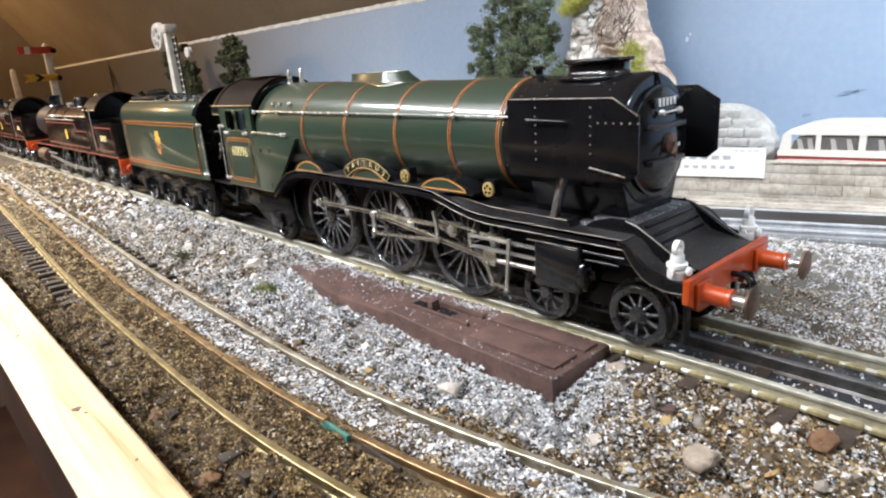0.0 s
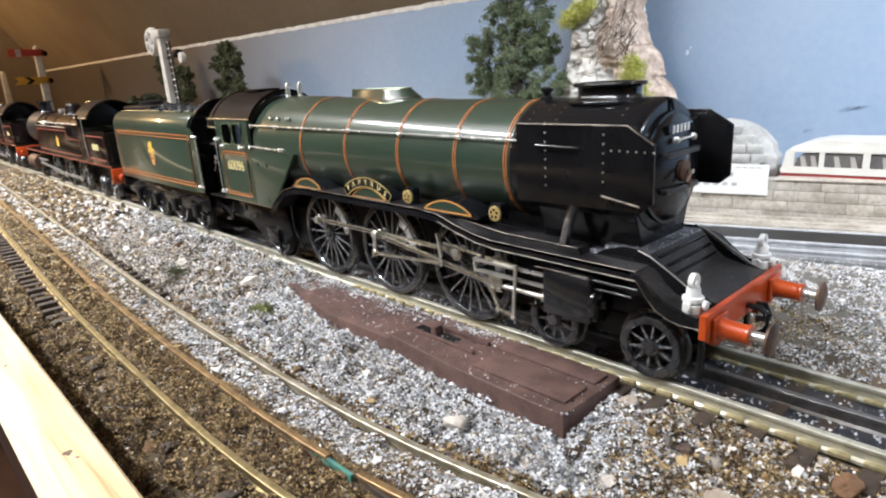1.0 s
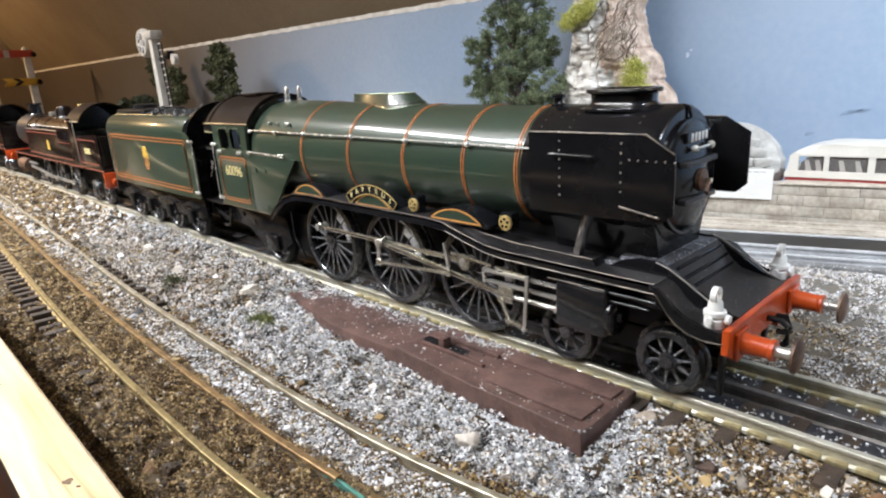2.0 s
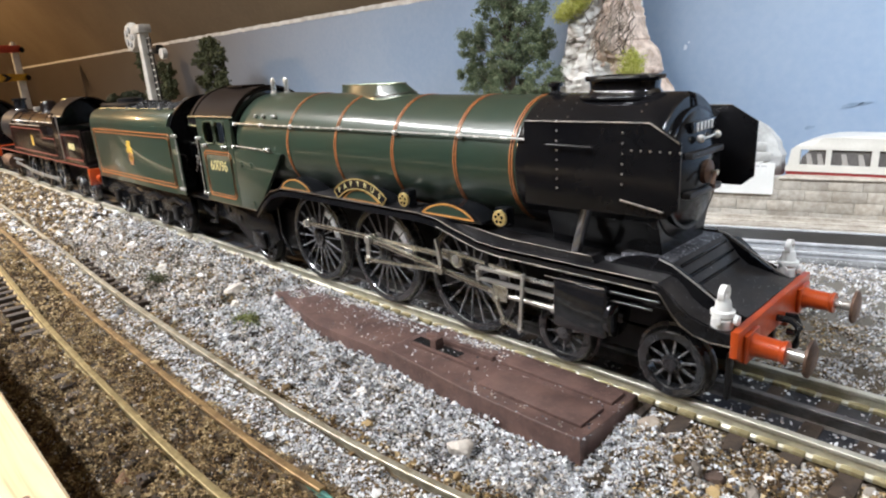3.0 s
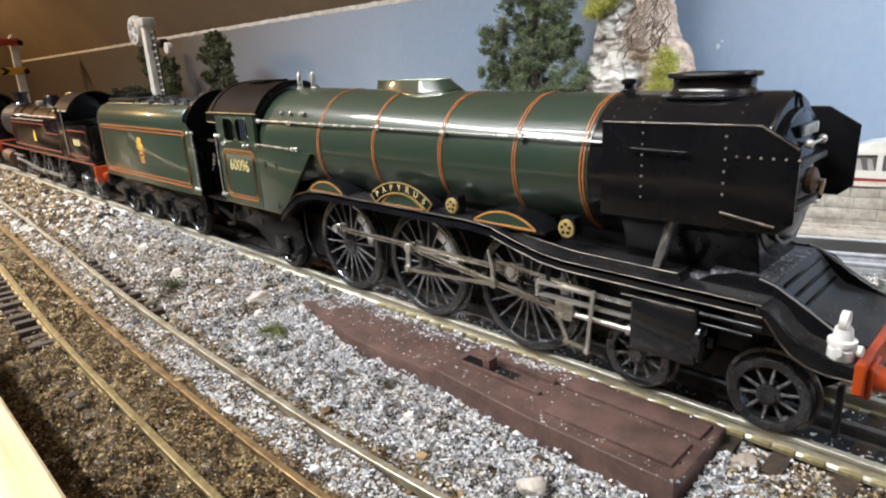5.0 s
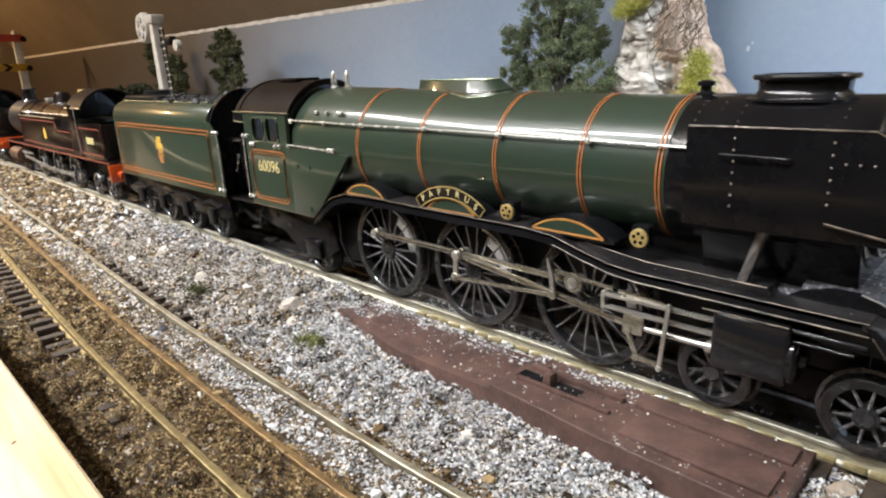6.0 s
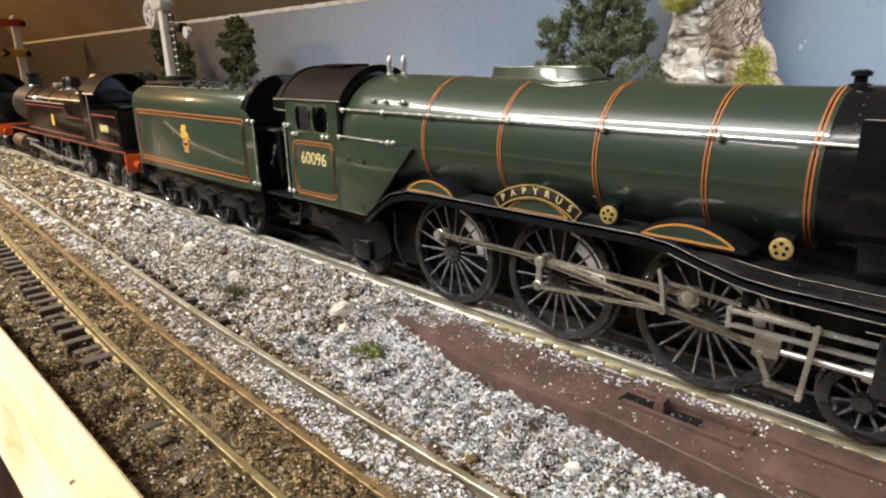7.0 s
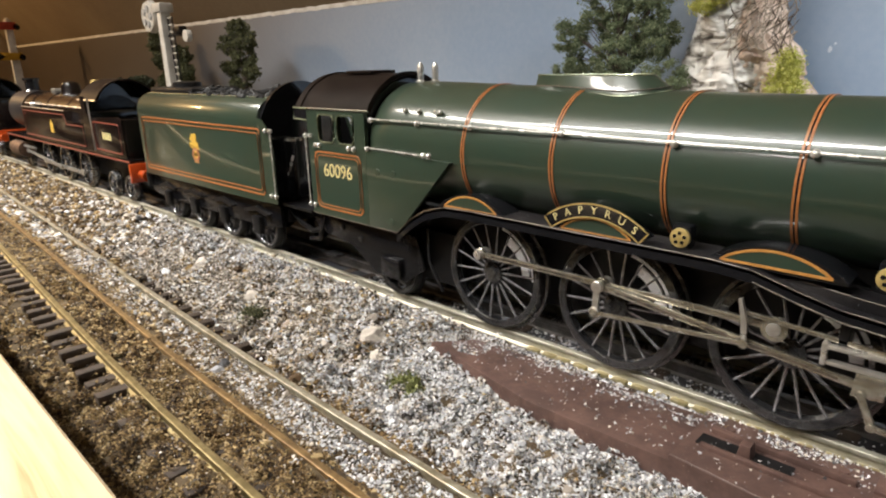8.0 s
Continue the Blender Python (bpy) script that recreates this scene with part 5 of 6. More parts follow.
part("boiler", capped([(-23.6, 0.88), (-33.0, 0.86)], "x", (0, 0, 2.58), 36), TANK_BLACK, tank, "black boiler barrel")
part("smokebox", capped([(-33.0, 0.90), (-35.4, 0.90), (-35.5, 0.6)], "x", (0, 0, 2.58), 36), BLACK_DUSTY, tank, "worn dusty black smokebox")
for x in (-26.6, -29.4, -31.6):
    part("boiler_band", lathe([(x - 0.05, 0.87), (x - 0.05, 0.89), (x + 0.05, 0.89), (x + 0.05, 0.87)], "x", (0, 0, 2.58), 36), BLACK, tank)
part("dome", capped([(3.35, 0.46), (3.48, 0.38), (3.72, 0.36), (3.86, 0.28), (3.93, 0.1)], "z", (-28.4, 0, 0), 20), TANK_BLACK, tank)
part("safety_valve", capped([(3.4, 0.24), (3.6, 0.18), (3.75, 0.2), (3.82, 0.26), (3.98, 0.2)], "z", (-25.1, 0, 0), 14), BRASS, tank, "bright brass safety valve")
part("top_feed", box(-30.2, -29.6, -0.3, 0.3, 3.40, 3.62, 0.05), STEEL, tank)
part("chimney", capped([(3.40, 0.40), (3.52, 0.30), (3.90, 0.28), (3.94, 0.36), (4.04, 0.35)], "z", (-34.2, 0, 0), 20), BLACK, tank)
second = copy_thing(tank, Matrix.Translation(V(-26.4 - 18.6, 0, 0)))
tagged(second, "second black model tank locomotive further down the line")

# ---- sleepers, chairs, track bed ----
part("track_bed", box(-40, 14, -0.70, 0.70, -0.42, -0.225, 0.02), SOOT, main_track, "dark oily bed between the rails")
CHAIR = mat("yellow_brass_chair", (0.50, 0.44, 0.28), (0.32, 0.27, 0.14), rough=0.5, metal=0.5, scale=200, bump=0.1)
SLEEPER_MESH = to_mesh("sleeper", box(-0.115, 0.115, -1.32, 1.32, -0.14, 0, 0.02), SLEEPER)
CHAIR_MESH = to_mesh("rail_chair", box(-0.115, 0.115, -0.105, 0.105, -0.03, 0.03, 0.012), CHAIR)
for i in range(88):
    x = -42 + 0.62 * i + 0.03 * math.sin(i * 2.3)
    part("sleeper", SLEEPER_MESH, SLEEPER, main_track, at=(x, 0, -0.215 + 0.012 * math.sin(i * 1.7)))
    for y in (-0.76, 0.76) if x > -4.6 else ():
        for d in (0.0, 0.31):
            part("rail_chair", CHAIR_MESH, CHAIR, main_track, at=(x + d, y, -0.19))
FRONT_SLEEPER = to_mesh("sleeper", box(-0.105, 0.105, -1.30, 1.30, -0.14, 0.02, 0.02), SLEEPER)
x = -34.0
i = 0
while x < 7.5:
    d = math.atan2(front_y(x + 0.3) - front_y(x - 0.3), 0.6)
    o = part("sleeper", FRONT_SLEEPER, SLEEPER, front_track, at=(x, front_y(x), FRONT_TOP - 0.195 + 0.012 * math.sin(i * 1.9)))
    o.rotation_euler = (0, 0, d + 0.02 * math.sin(i * 5.1))
    x += 0.54
    i += 1
jy = front_y(joint)
part("fishplate", box(joint - 0.80, joint + 0.10, jy - 0.085, jy - 0.03, FRONT_TOP - 0.17, FRONT_TOP - 0.03, 0.01), TEAL, front_track, "verdigris-stained rail joiner")
part("fishplate", box(joint + 0.3, joint + 1.1, front_y(joint + 0.7) - 0.10, front_y(joint + 0.7) - 0.05, FRONT_TOP - 0.2, FRONT_TOP - 0.06, 0.01), SLEEPER, front_track, "dark rail joiner")

# second track, slanting away behind the engine
SLANT = 0.33


def back_y(x, off=0.0):
    return 7.55 + SLANT * (x - 1.6) + off * math.sqrt(1 + SLANT ** 2)


BACK_TOP = -0.10
back_track = thing("back_track", (2, 7.6, -0.4), "grey dusted three-rail track beside the stone wall", "railway track", kind="structure")
RAIL_GREY = mat("dusty_pale_rail", (0.62, 0.63, 0.65), (0.46, 0.46, 0.48), rough=0.4, metal=0.3, scale=150, bump=0.1)
GREY_DUST = mat("grey_dusted_bed", (0.26, 0.26, 0.26), (0.13, 0.13, 0.13), rough=0.9, scale=60, bump=0.5, spots=(0.75, 0.75, 0.74), spot_scale=700, spot_at=0.64)
back_line = [(x, back_y(x)) for x in np.linspace(-8, 14, 12)]
for off in (-0.80, -0.10, 1.08):
    part("rail", rail(offset_line(back_line, off), BACK_TOP), RAIL_GREY, back_track, "pale dusty rail")
part("dark_bed", prism([(-8, back_y(-8, 0.0)), (14, back_y(14, 0.0)), (14, back_y(14, 1.0)), (-8, back_y(-8, 1.0))], -0.4, -0.125, "xy"), BLACK_MATT, back_track, "black strip between the rails")
part("grey_bed", prism([(-8, back_y(-8, -1.15)), (14, back_y(14, -1.15)), (14, back_y(14, -0.20)), (-8, back_y(-8, -0.20))], -0.4, -0.24, "xy"), GREY_DUST, back_track, "grey dusted ballast bed")
for d, z in ((1.30, -0.10), (1.75, -0.085), (2.2, -0.07)):
    part("margin_edge", prism([(-8, back_y(-8, d)), (14, back_y(14, d)), (14, back_y(14, d + 0.10)), (-8, back_y(-8, d + 0.10))], -0.2, z, "xy"), STONE, back_track, "pale moulded edge strip")
part("grey_margin", prism([(-8, back_y(-8, 1.18)), (14, back_y(14, 1.18)), (14, back_y(14, 2.6)), (-8, back_y(-8, 2.6))], -0.4, -0.13, "xy"), STONE, back_track, "pale board between the rail and the wall")

# ---- brown point motor housing ----
housing = thing("point_motor_housing", (-1.4, -1.7, -0.3), "long brown plastic point motor housing set in the ballast", "point motor")
part("tail_plate", prism([(-5.55, -1.78), (-5.0, -1.20), (-1.2, -1.02), (-1.2, -2.22), (-3.2, -2.26)], -0.42, -0.13, "xy", 0.02), BROWN_PLASTIC, housing, "flat brown plastic plate")
part("body", prism([(-1.25, -2.22), (-1.25, -1.00), (2.62, -0.98), (2.62, -2.40), (0.6, -2.36)], -0.55, -0.055, "xy", 0.025), BROWN_PLASTIC, housing, "brown plastic body")
part("step", box(0.75, 2.48, -2.16, -1.62, -0.06, -0.01, 0.015), BROWN_PLASTIC, housing)
part("step", box(0.6, 2.5, -1.46, -1.12, -0.06, -0.005, 0.015), BROWN_PLASTIC, housing)
part("ridge", box(-1.05, 0.45, -1.48, -1.40, -0.06, 0.02, 0.01), BROWN_PLASTIC, housing)
part("ridge", box(-1.05, 0.45, -1.86, -1.79, -0.06, 0.0, 0.01), BROWN_PLASTIC, housing)
# flat black plate on the top face paints the shade of a recess
part("slot", box(-1.12, -0.10, -1.785, -1.54, -0.06, -0.048), BLACK_MATT, housing, "black plate painted for the shade in a slot")
part("lever", prism([(-0.67, -0.06), (-0.51, -0.06), (-0.53, 0.12), (-0.64, 0.12)], -1.76, -1.57, b=0.015), BROWN_PLASTIC, housing)
for x in (-0.9, 0.3):
    part("screw", capped([(-0.06, 0.06), (-0.035, 0.055)], "z", (x, -1.25, 0), 14), BROWN_PLASTIC, housing)

# ---- ballast ----
WHITE_CHIPS = chips_mat("pale_granite_chips", [(0.0, (0.05, 0.05, 0.055)), (0.16, (0.20, 0.20, 0.215)), (0.45, (0.56, 0.57, 0.60)), (0.82, (0.92, 0.93, 0.95)), (1.0, (0.60, 0.53, 0.46))])
PINK_CHIPS = chips_mat("pinkish_grey_chips", [(0.0, (0.06, 0.048, 0.04)), (0.22, (0.23, 0.200, 0.170)), (0.62, (0.47, 0.415, 0.355)), (1.0, (0.80, 0.74, 0.66))])


TAN_CHIPS = chips_mat("tan_grit", [(0.0, (0.07, 0.044, 0.020)), (0.35, (0.23, 0.150, 0.062)), (0.75, (0.42, 0.305, 0.150)), (1.0, (0.60, 0.47, 0.27))])
BROWN_CHIPS = chips_mat("brown_earth_chips", [(0.0, (0.024, 0.015, 0.008)), (0.42, (0.085, 0.050, 0.022)), (0.84, (0.25, 0.160, 0.066)), (1.0, (0.50, 0.36, 0.17))])


GX, GY = np.arange(-44, 14.01, 0.125), np.arange(-7.2, 10.01, 0.125)
GZ = np.array([[ground_z(x, y) for y in GY] for x in GX])
FX = np.arange(-46, 16, 0.25)
FY = np.array([front_y(x) for x in FX])


def ground_at(x, y):
    u, v = np.clip((x - GX[0]) / 0.125, 0, len(GX) - 1.001), np.clip((y - GY[0]) / 0.125, 0, len(GY) - 1.001)
    i, j = u.astype(int), v.astype(int)
    a, b = u - i, v - j
    return GZ[i, j] * (1 - a) * (1 - b) + GZ[i + 1, j] * a * (1 - b) + GZ[i, j + 1] * (1 - a) * b + GZ[i + 1, j + 1] * a * b


def ramp(a, b, t):
    t = np.clip((t - a) / (b - a), 0, 1)
    return t * t * (3 - 2 * t)


def patch(x, y, k):
    """Soft blotches between 0 and 1."""
    return 0.5 + 0.25 * (np.sin(1.3 * k * x + 2.1 * np.sin(0.9 * k * y)) + np.sin(1.9 * k * y + 1.7 * np.sin(1.1 * k * x + 0.6)))


def shade_of(x, y, f):
    """How likely a chip here is pale, pinkish or brown."""
    n1 = patch(x, y, 1.2)
    left = ramp(-4.6, -8.5, x)
    # brown ground at the right end, browner still in place of a shadow
    right = ramp(2.7, 4.4, x + 0.45 * (y + 2.2)) * ramp(-0.3, -0.9, y)
    edge = ramp(1.25, 0.86, f)
    # far end browned, partly to stand in for its dimmer light
    away = ramp(-15, -28, x)
    n2 = patch(x + 3.1, y - 1.7, 4.5)
    pale = 0.95 * (1 - 0.73 * left) * (1 - 0.70 * right) * (1 - 0.95 * edge) * (0.65 + 0.5 * n1) * (1 - 0.8 * away)
    pink = (0.62 * left + 0.05 + 0.16 * right + 0.22 * n2) * (1 - 0.45 * away)
    brown = 0.03 + 0.75 * right + 2.6 * edge + 0.20 * left * (0.2 + 1.4 * n2) + 1.2 * away
    pale = pale + 0.95 * left * ramp(-2.2, -1.1, y) * (1 - away)
    strip = (f >= 0.2) & (f < 0.84)
    lane = ramp(0.16, 0.34, f) * (0.6 + 0.5 * n1)
    pale, pink, brown = np.where(strip, 1.3 * lane * (1 - 0.62 * left), pale), np.where(strip, 0.12 + 0.36 * left, pink), np.where(strip, 0.10 + 0.40 * left + 0.6 * (1 - np.minimum(lane, 1)), brown)
    low = f < 0.2
    pale, pink, brown = np.where(low, 0.004 + 0.08 * (f > 0) * n1, pale), np.where(low, 0.03, pink), np.where(low, 0.85, brown)
    far = y > 0.9
    g = ramp(1.6, 4.6, y - SLANT * (x - 1.6))
    olive = ramp(1.3, 0.4, np.hypot((x - 3.3) / 1.1, y - 2.7))
    return np.stack([np.where(far, 0.52 + 0.3 * g - 0.4 * olive, pale), np.where(far, 0.42, pink), np.where(far, 0.10 * (1 - g) * (0.4 + n1) + 0.05 + 0.9 * olive, brown)], 1)


rng = np.random.default_rng(11)
bins = {}


def scatter(x, y, size, lift=0.0, mix=None):
    """Sorts chips at x, y by colour and size; mix: a number for each that chips of one clod share."""
    count = len(x)
    f = y - np.interp(x, FX, FY)
    z = ground_at(x, y) + lift
    keep = (np.abs(y) > 0.86) & (np.minimum(np.minimum(np.abs(f), np.abs(f - 0.84)), np.abs(f + 0.82)) > 0.075)
    rag = 0.16 * (patch(x, y, 6.0) - 0.1)
    inside = (x > -5.4) & (x < 2.66) & (y > -2.19 - 0.076 * np.clip(x + 1.25, 0, 1.85) - 0.02 * np.clip(x - 0.6, 0, 2) + rag * (x < 0.8) - 0.04 * (x >= 0.8)) & (y < -0.98) & ((x > -1.2) | ((y > -2.20 + rag) & (y > -1.62 + rag - 0.26 * (x + 5.5)) & (y < -1.14)))
    keep &= ~inside | (rng.random(count) < 0.016 + 0.06 * (y > -1.4) * (x < 1) + 0.40 * (y > -1.24) * (x < 0.6) * (patch(x, y, 4.0) > 0.45) + 0.45 * (x < -4.6) * patch(x, y, 5.0))
    z = np.where(inside, np.where(x > -1.2, -0.05, -0.125), z)
    size = np.where(inside, np.minimum(size, 0.03) * 0.8, size)
    bare = ((f > -1.30) & (f < -0.80) & (x < -8) & (rng.random(count) < 0.85)) | ((f > 0.88) & (f < 1.28) & (x > -13.9) & (x < -7.7) & (rng.random(count) < 0.93))
    keep &= ~bare
    keep &= ~((f < 0.2) & (patch(x, y, 8.0) + 0.3 * patch(x, y, 21.0) < 0.52) & (rng.random(count) < 0.6))
    on_sleeper = (x > 2.6) & (y > -1.36) & (y < 0) & (np.abs((x + 42) / 0.62 - np.round((x + 42) / 0.62)) < 0.2)
    keep &= ~on_sleeper | (rng.random(count) < 0.15)
    p = shade_of(x, y, f)
    c = np.cumsum(p / p.sum(1, keepdims=True), 1)
    own = rng.random(count)
    kind = np.minimum(((own if mix is None else np.where(own < 0.5, mix, rng.random(count)))[:, None] > c).sum(1), 2)
    z = z + size * rng.uniform(-0.1, 0.5, count)
    soil = patch(x, y, 5.3) * 0.6 + patch(y + 2.0, x, 11.0) * 0.4 + rng.normal(0, 0.09, count)
    kind = np.where((kind == 2) & (soil > 0.56 - 0.12 * ramp(0.45, 0.1, np.abs(f + 0.95))), 3, kind)
    for k in range(4):
        for big in range(3):
            m = keep & (kind == k) & ((size > 0.032).astype(int) + (size > 0.068) == big)
            if m.any():
                bins.setdefault((k, big), []).append(np.stack([x, y, z, size], 1)[m])


def sow(count, x0, x1, y0, y1, lo, hi, power=2.4):
    scatter(rng.uniform(x0, x1, count), rng.uniform(y0, y1, count), lo * (hi / lo) ** (rng.random(count) ** power))


def heaps(count, per, x0, x1, y0, y1, lo, hi, grain):
    """Clods: chips laid over small mounds."""
    cx, cy, r = rng.uniform(x0, x1, count), rng.uniform(y0, y1, count), lo * (hi / lo) ** rng.random(count)
    d, a = np.sqrt(rng.random((count, per))), rng.uniform(0, 2 * np.pi, (count, per))
    lump = 1 + 0.25 * np.sin(3 * a + cx[:, None] * 7)
    x, y = cx[:, None] + r[:, None] * d * lump * np.cos(a), cy[:, None] + r[:, None] * d * lump * np.sin(a)
    lift = 1.05 * r[:, None] * np.sqrt(np.clip(1 - d ** 2, 0, 1))
    scatter(x.ravel(), y.ravel(), grain * rng.uniform(0.6, 1.7, count * per), lift.ravel(), np.repeat(rng.random(count), per))


sow(130000, -7, 5.0, -4.0, -0.8, 0.010, 0.040, 2.0)
heaps(1000, 34, -7, 5.0, -3.75, -0.95, 0.06, 0.15, 0.019)
sow(380, -7, 6.0, -4.0, -0.95, 0.055, 0.10)
sow(50000, 2.0, 8.0, -4.6, -0.8, 0.010, 0.042, 2.0)
heaps(330, 26, 2.0, 8.0, -4.2, -0.95, 0.05, 0.13, 0.018)
sow(240, 3.0, 8.0, -4.2, -0.95, 0.055, 0.11)
sow(52000, -17, -7, -4.0, -0.8, 0.015, 0.055, 1.9)
heaps(800, 36, -17, -6, -3.75, -0.95, 0.08, 0.22, 0.026)
sow(700, -17, -6, -4.0, -0.95, 0.06, 0.13)
sow(26000, -42, -17, -4.2, -0.8, 0.028, 0.10)
sow(40000, -9, 5, -5.2, -3.8, 0.010, 0.038, 1.9)
sow(14000, -24, -9, -5.2, -3.6, 0.018, 0.055)
sow(80000, -9, 4.5, -7.1, -4.9, 0.009, 0.034, 2.0)
heaps(1300, 34, -9, 4.5, -7.05, -4.9, 0.06, 0.19, 0.016)
heaps(300, 30, -16, -9, -7.05, -4.7, 0.08, 0.2, 0.024)
sow(200, -12, 4.5, -7.1, -4.0, 0.05, 0.10)
sow(18000, -30, -9, -7.1, -4.3, 0.018, 0.07)
sow(14000, -2, 1.6, 0.86, 7.4, 0.014, 0.036, 1.8)
sow(95000, 1.6, 8.5, 0.86, 7.4, 0.011, 0.034, 1.7)
inner = 9000
x, y = rng.uniform(-9, 7, inner), rng.uniform(-0.68, 0.68, inner)
sure = (np.abs(y) > 0.09) & (rng.random(inner) < np.where(x < -1.2, 0.9, 0.22))
bins.setdefault((0, 1), []).append(np.stack([x, y, np.full(inner, -0.218), rng.uniform(0.012, 0.035, inner)], 1)[sure])
names = ["pale_ballast", "pinkish_ballast", "earth_scatter", "tan_grit"]
labels = ["pale grey granite ballast chips round the tracks", "pinkish grey ballast chips beside the main track", "dark brown earthy scatter round the front track", "tan grit in patches beside the front track"]
for (kind, big), places in sorted(bins.items()):
    ob = new(names[kind], scatter_mesh(names[kind], (WHITE_CHIPS, PINK_CHIPS, BROWN_CHIPS, TAN_CHIPS)[kind], np.concatenate(places), big, 20 + kind))
    tagged(ob, labels[kind], "ballast", kind="stuff")


# ---- single stones lying in the ballast ----
STONE_TAN = mat("tan_pebble", (0.42, 0.35, 0.28), (0.28, 0.22, 0.17), rough=0.8, scale=150, bump=0.5, fine=700)
STONE_PALE = mat("pale_pebble", (0.66, 0.60, 0.53), (0.48, 0.43, 0.38), rough=0.8, scale=150, bump=0.5, fine=700)
STONE_RUST = mat("rust_brown_pebble", (0.27, 0.145, 0.07), (0.17, 0.09, 0.045), rough=0.8, scale=150, bump=0.5, fine=700)
STONE_DARK = mat("dark_brown_pebble", (0.10, 0.065, 0.05), (0.06, 0.04, 0.03), rough=0.8, scale=150, bump=0.5, fine=700)
random.seed(5)


def pebble(x, y, r, material, label, squash=0.75):
    bm = bmesh.new()
    bmesh.ops.create_icosphere(bm, subdivisions=4, radius=r)
    o = Vector((x * 3.1, y * 2.7, 0))
    cuts = [(Vector((random.gauss(0, 1), random.gauss(0, 1), random.gauss(0, 1))).normalized(), random.uniform(0.68, 0.95)) for _ in range(11)]
    for v in bm.verts:
        d = v.co.normalized()
        k = min([1.15] + [h / d.dot(c) for c, h in cuts if d.dot(c) > 0.2])
        k *= 1 + 0.08 * noise.noise(d * 3.5 + o) + 0.05 * noise.noise(d * 8 + o)
        v.co = Vector((d.x * k * r, d.y * k * r, d.z * k * r * squash))
    bmesh.ops.translate(bm, verts=bm.verts, vec=(x, y, ground_z(x, y) + r * squash * 0.45))
    return solid("stone", bm, material, label, "stone", "stones in the ballast", smooth=28)


for x, y, r, m, lab in (
    (-6.6, -2.2, 0.24, STONE_PALE, "large pale stone half sunk in grey ballast"),
    (-6.25, -2.38, 0.11, STONE_PALE, "small pale stone beside a larger one"),
    (1.22, -3.05, 0.17, STONE_PALE, "pale angular stone among grey chips"),
    (4.75, -2.45, 0.18, STONE_TAN, "flat tan stone at the edge of the ballast"),
    (3.55, -2.75, 0.10, STONE_PALE, "small pale stone among grey chips"),
    (5.6, -1.35, 0.16, STONE_RUST, "rust-brown stone beside the rail"),
    (2.95, -1.35, 0.14, STONE_TAN, "pinkish tan stone against the plastic housing"),
    (3.35, -1.5, 0.11, STONE_DARK, "dark brown stone beside the sleepers"),
    (4.0, -1.75, 0.12, STONE_DARK, "dark brown stone beside the sleepers"),
    (-8.6, -2.6, 0.18, STONE_TAN, "tan stone in pinkish ballast"),
    (-7.3, -2.75, 0.12, STONE_PALE, "pale stone in pinkish ballast"),
    (-10.4, -2.4, 0.16, STONE_PALE, "pale stone in pinkish ballast"),
    (-13.0, -2.2, 0.20, STONE_PALE, "pale stone in pinkish ballast"),
    (-15.6, -2.6, 0.18, STONE_TAN, "tan stone in pinkish ballast"),
    (-8.25, -3.15, 0.14, STONE_TAN, "tan stone at the edge of the ballast"),
    (-8.75, -3.0, 0.12, STONE_DARK, "dark brown stone beside a mossy tuft"),
    (-7.85, -3.2, 0.11, STONE_PALE, "pale stone at the edge of the ballast"),
    (-7.1, -3.3, 0.12, STONE_TAN, "tan stone at the edge of the ballast"),
    (-2.0, -6.2, 0.13, STONE_RUST, "rust-brown stone in brown scatter"),
    (-4.4, -6.1, 0.12, STONE_TAN, "tan stone in brown scatter"),
    (0.2, -6.3, 0.12, STONE_RUST, "rust-brown stone in brown scatter"),
    (4.7, -3.35, 0.13, STONE_RUST, "rust-brown stone in brown scatter"),
    (5.2, -2.9, 0.12, STONE_TAN, "tan stone in brown scatter"),
    (6.5, 2.6, 0.22, STONE_TAN, "tan stone on the ground behind the engine"),
):
    pebble(x, y, r, m, lab)


# ---- foliage ----
def leaf_mat(name, a, b, c):
    m = chips_mat(name, [(0.0, a), (0.5, b), (1.0, c)], 0.7)
    m.node_tree.nodes["Principled BSDF"].inputs["Subsurface Weight"].default_value = 0.0
    return m


LEAF = leaf_mat("grey_green_flock", (0.07, 0.095, 0.045), (0.15, 0.19, 0.10), (0.27, 0.31, 0.18))
LEAF_OLIVE = leaf_mat("olive_flock", (0.025, 0.03, 0.010), (0.07, 0.078, 0.028), (0.15, 0.15, 0.06))
LEAF_DARK = leaf_mat("dark_green_flock", (0.015, 0.022, 0.010), (0.035, 0.045, 0.022), (0.075, 0.085, 0.04))
MOSS = leaf_mat("yellow_green_flock", (0.30, 0.33, 0.05), (0.52, 0.52, 0.10), (0.70, 0.68, 0.24))
BARK = mat("grey_brown_bark", (0.13, 0.10, 0.08), (0.08, 0.06, 0.05), rough=0.9, scale=300, bump=0.6)


def flock(name, material, clumps, per, leaf, seed):
    """Clumps (centre, radius) of many small crumbs, as one mesh."""
    r = np.random.default_rng(seed)
    places = []
    for c, rad in clumps:
        d = r.normal(size=(per, 3))
        d /= np.linalg.norm(d, axis=1, keepdims=True)
        q = np.array(c) + d * rad * 1.25 * r.random((per, 1)) ** 0.75 * np.array((1, 1, 0.85)) * (1 + 0.4 * np.sin(d[:, :1] * 9 + 5 * c[0]))
        places += [(*p, leaf * r.uniform(0.5, 1.5)) for p in q]
    return scatter_mesh(name, material, places, 0, seed, 1.0, 0.5)


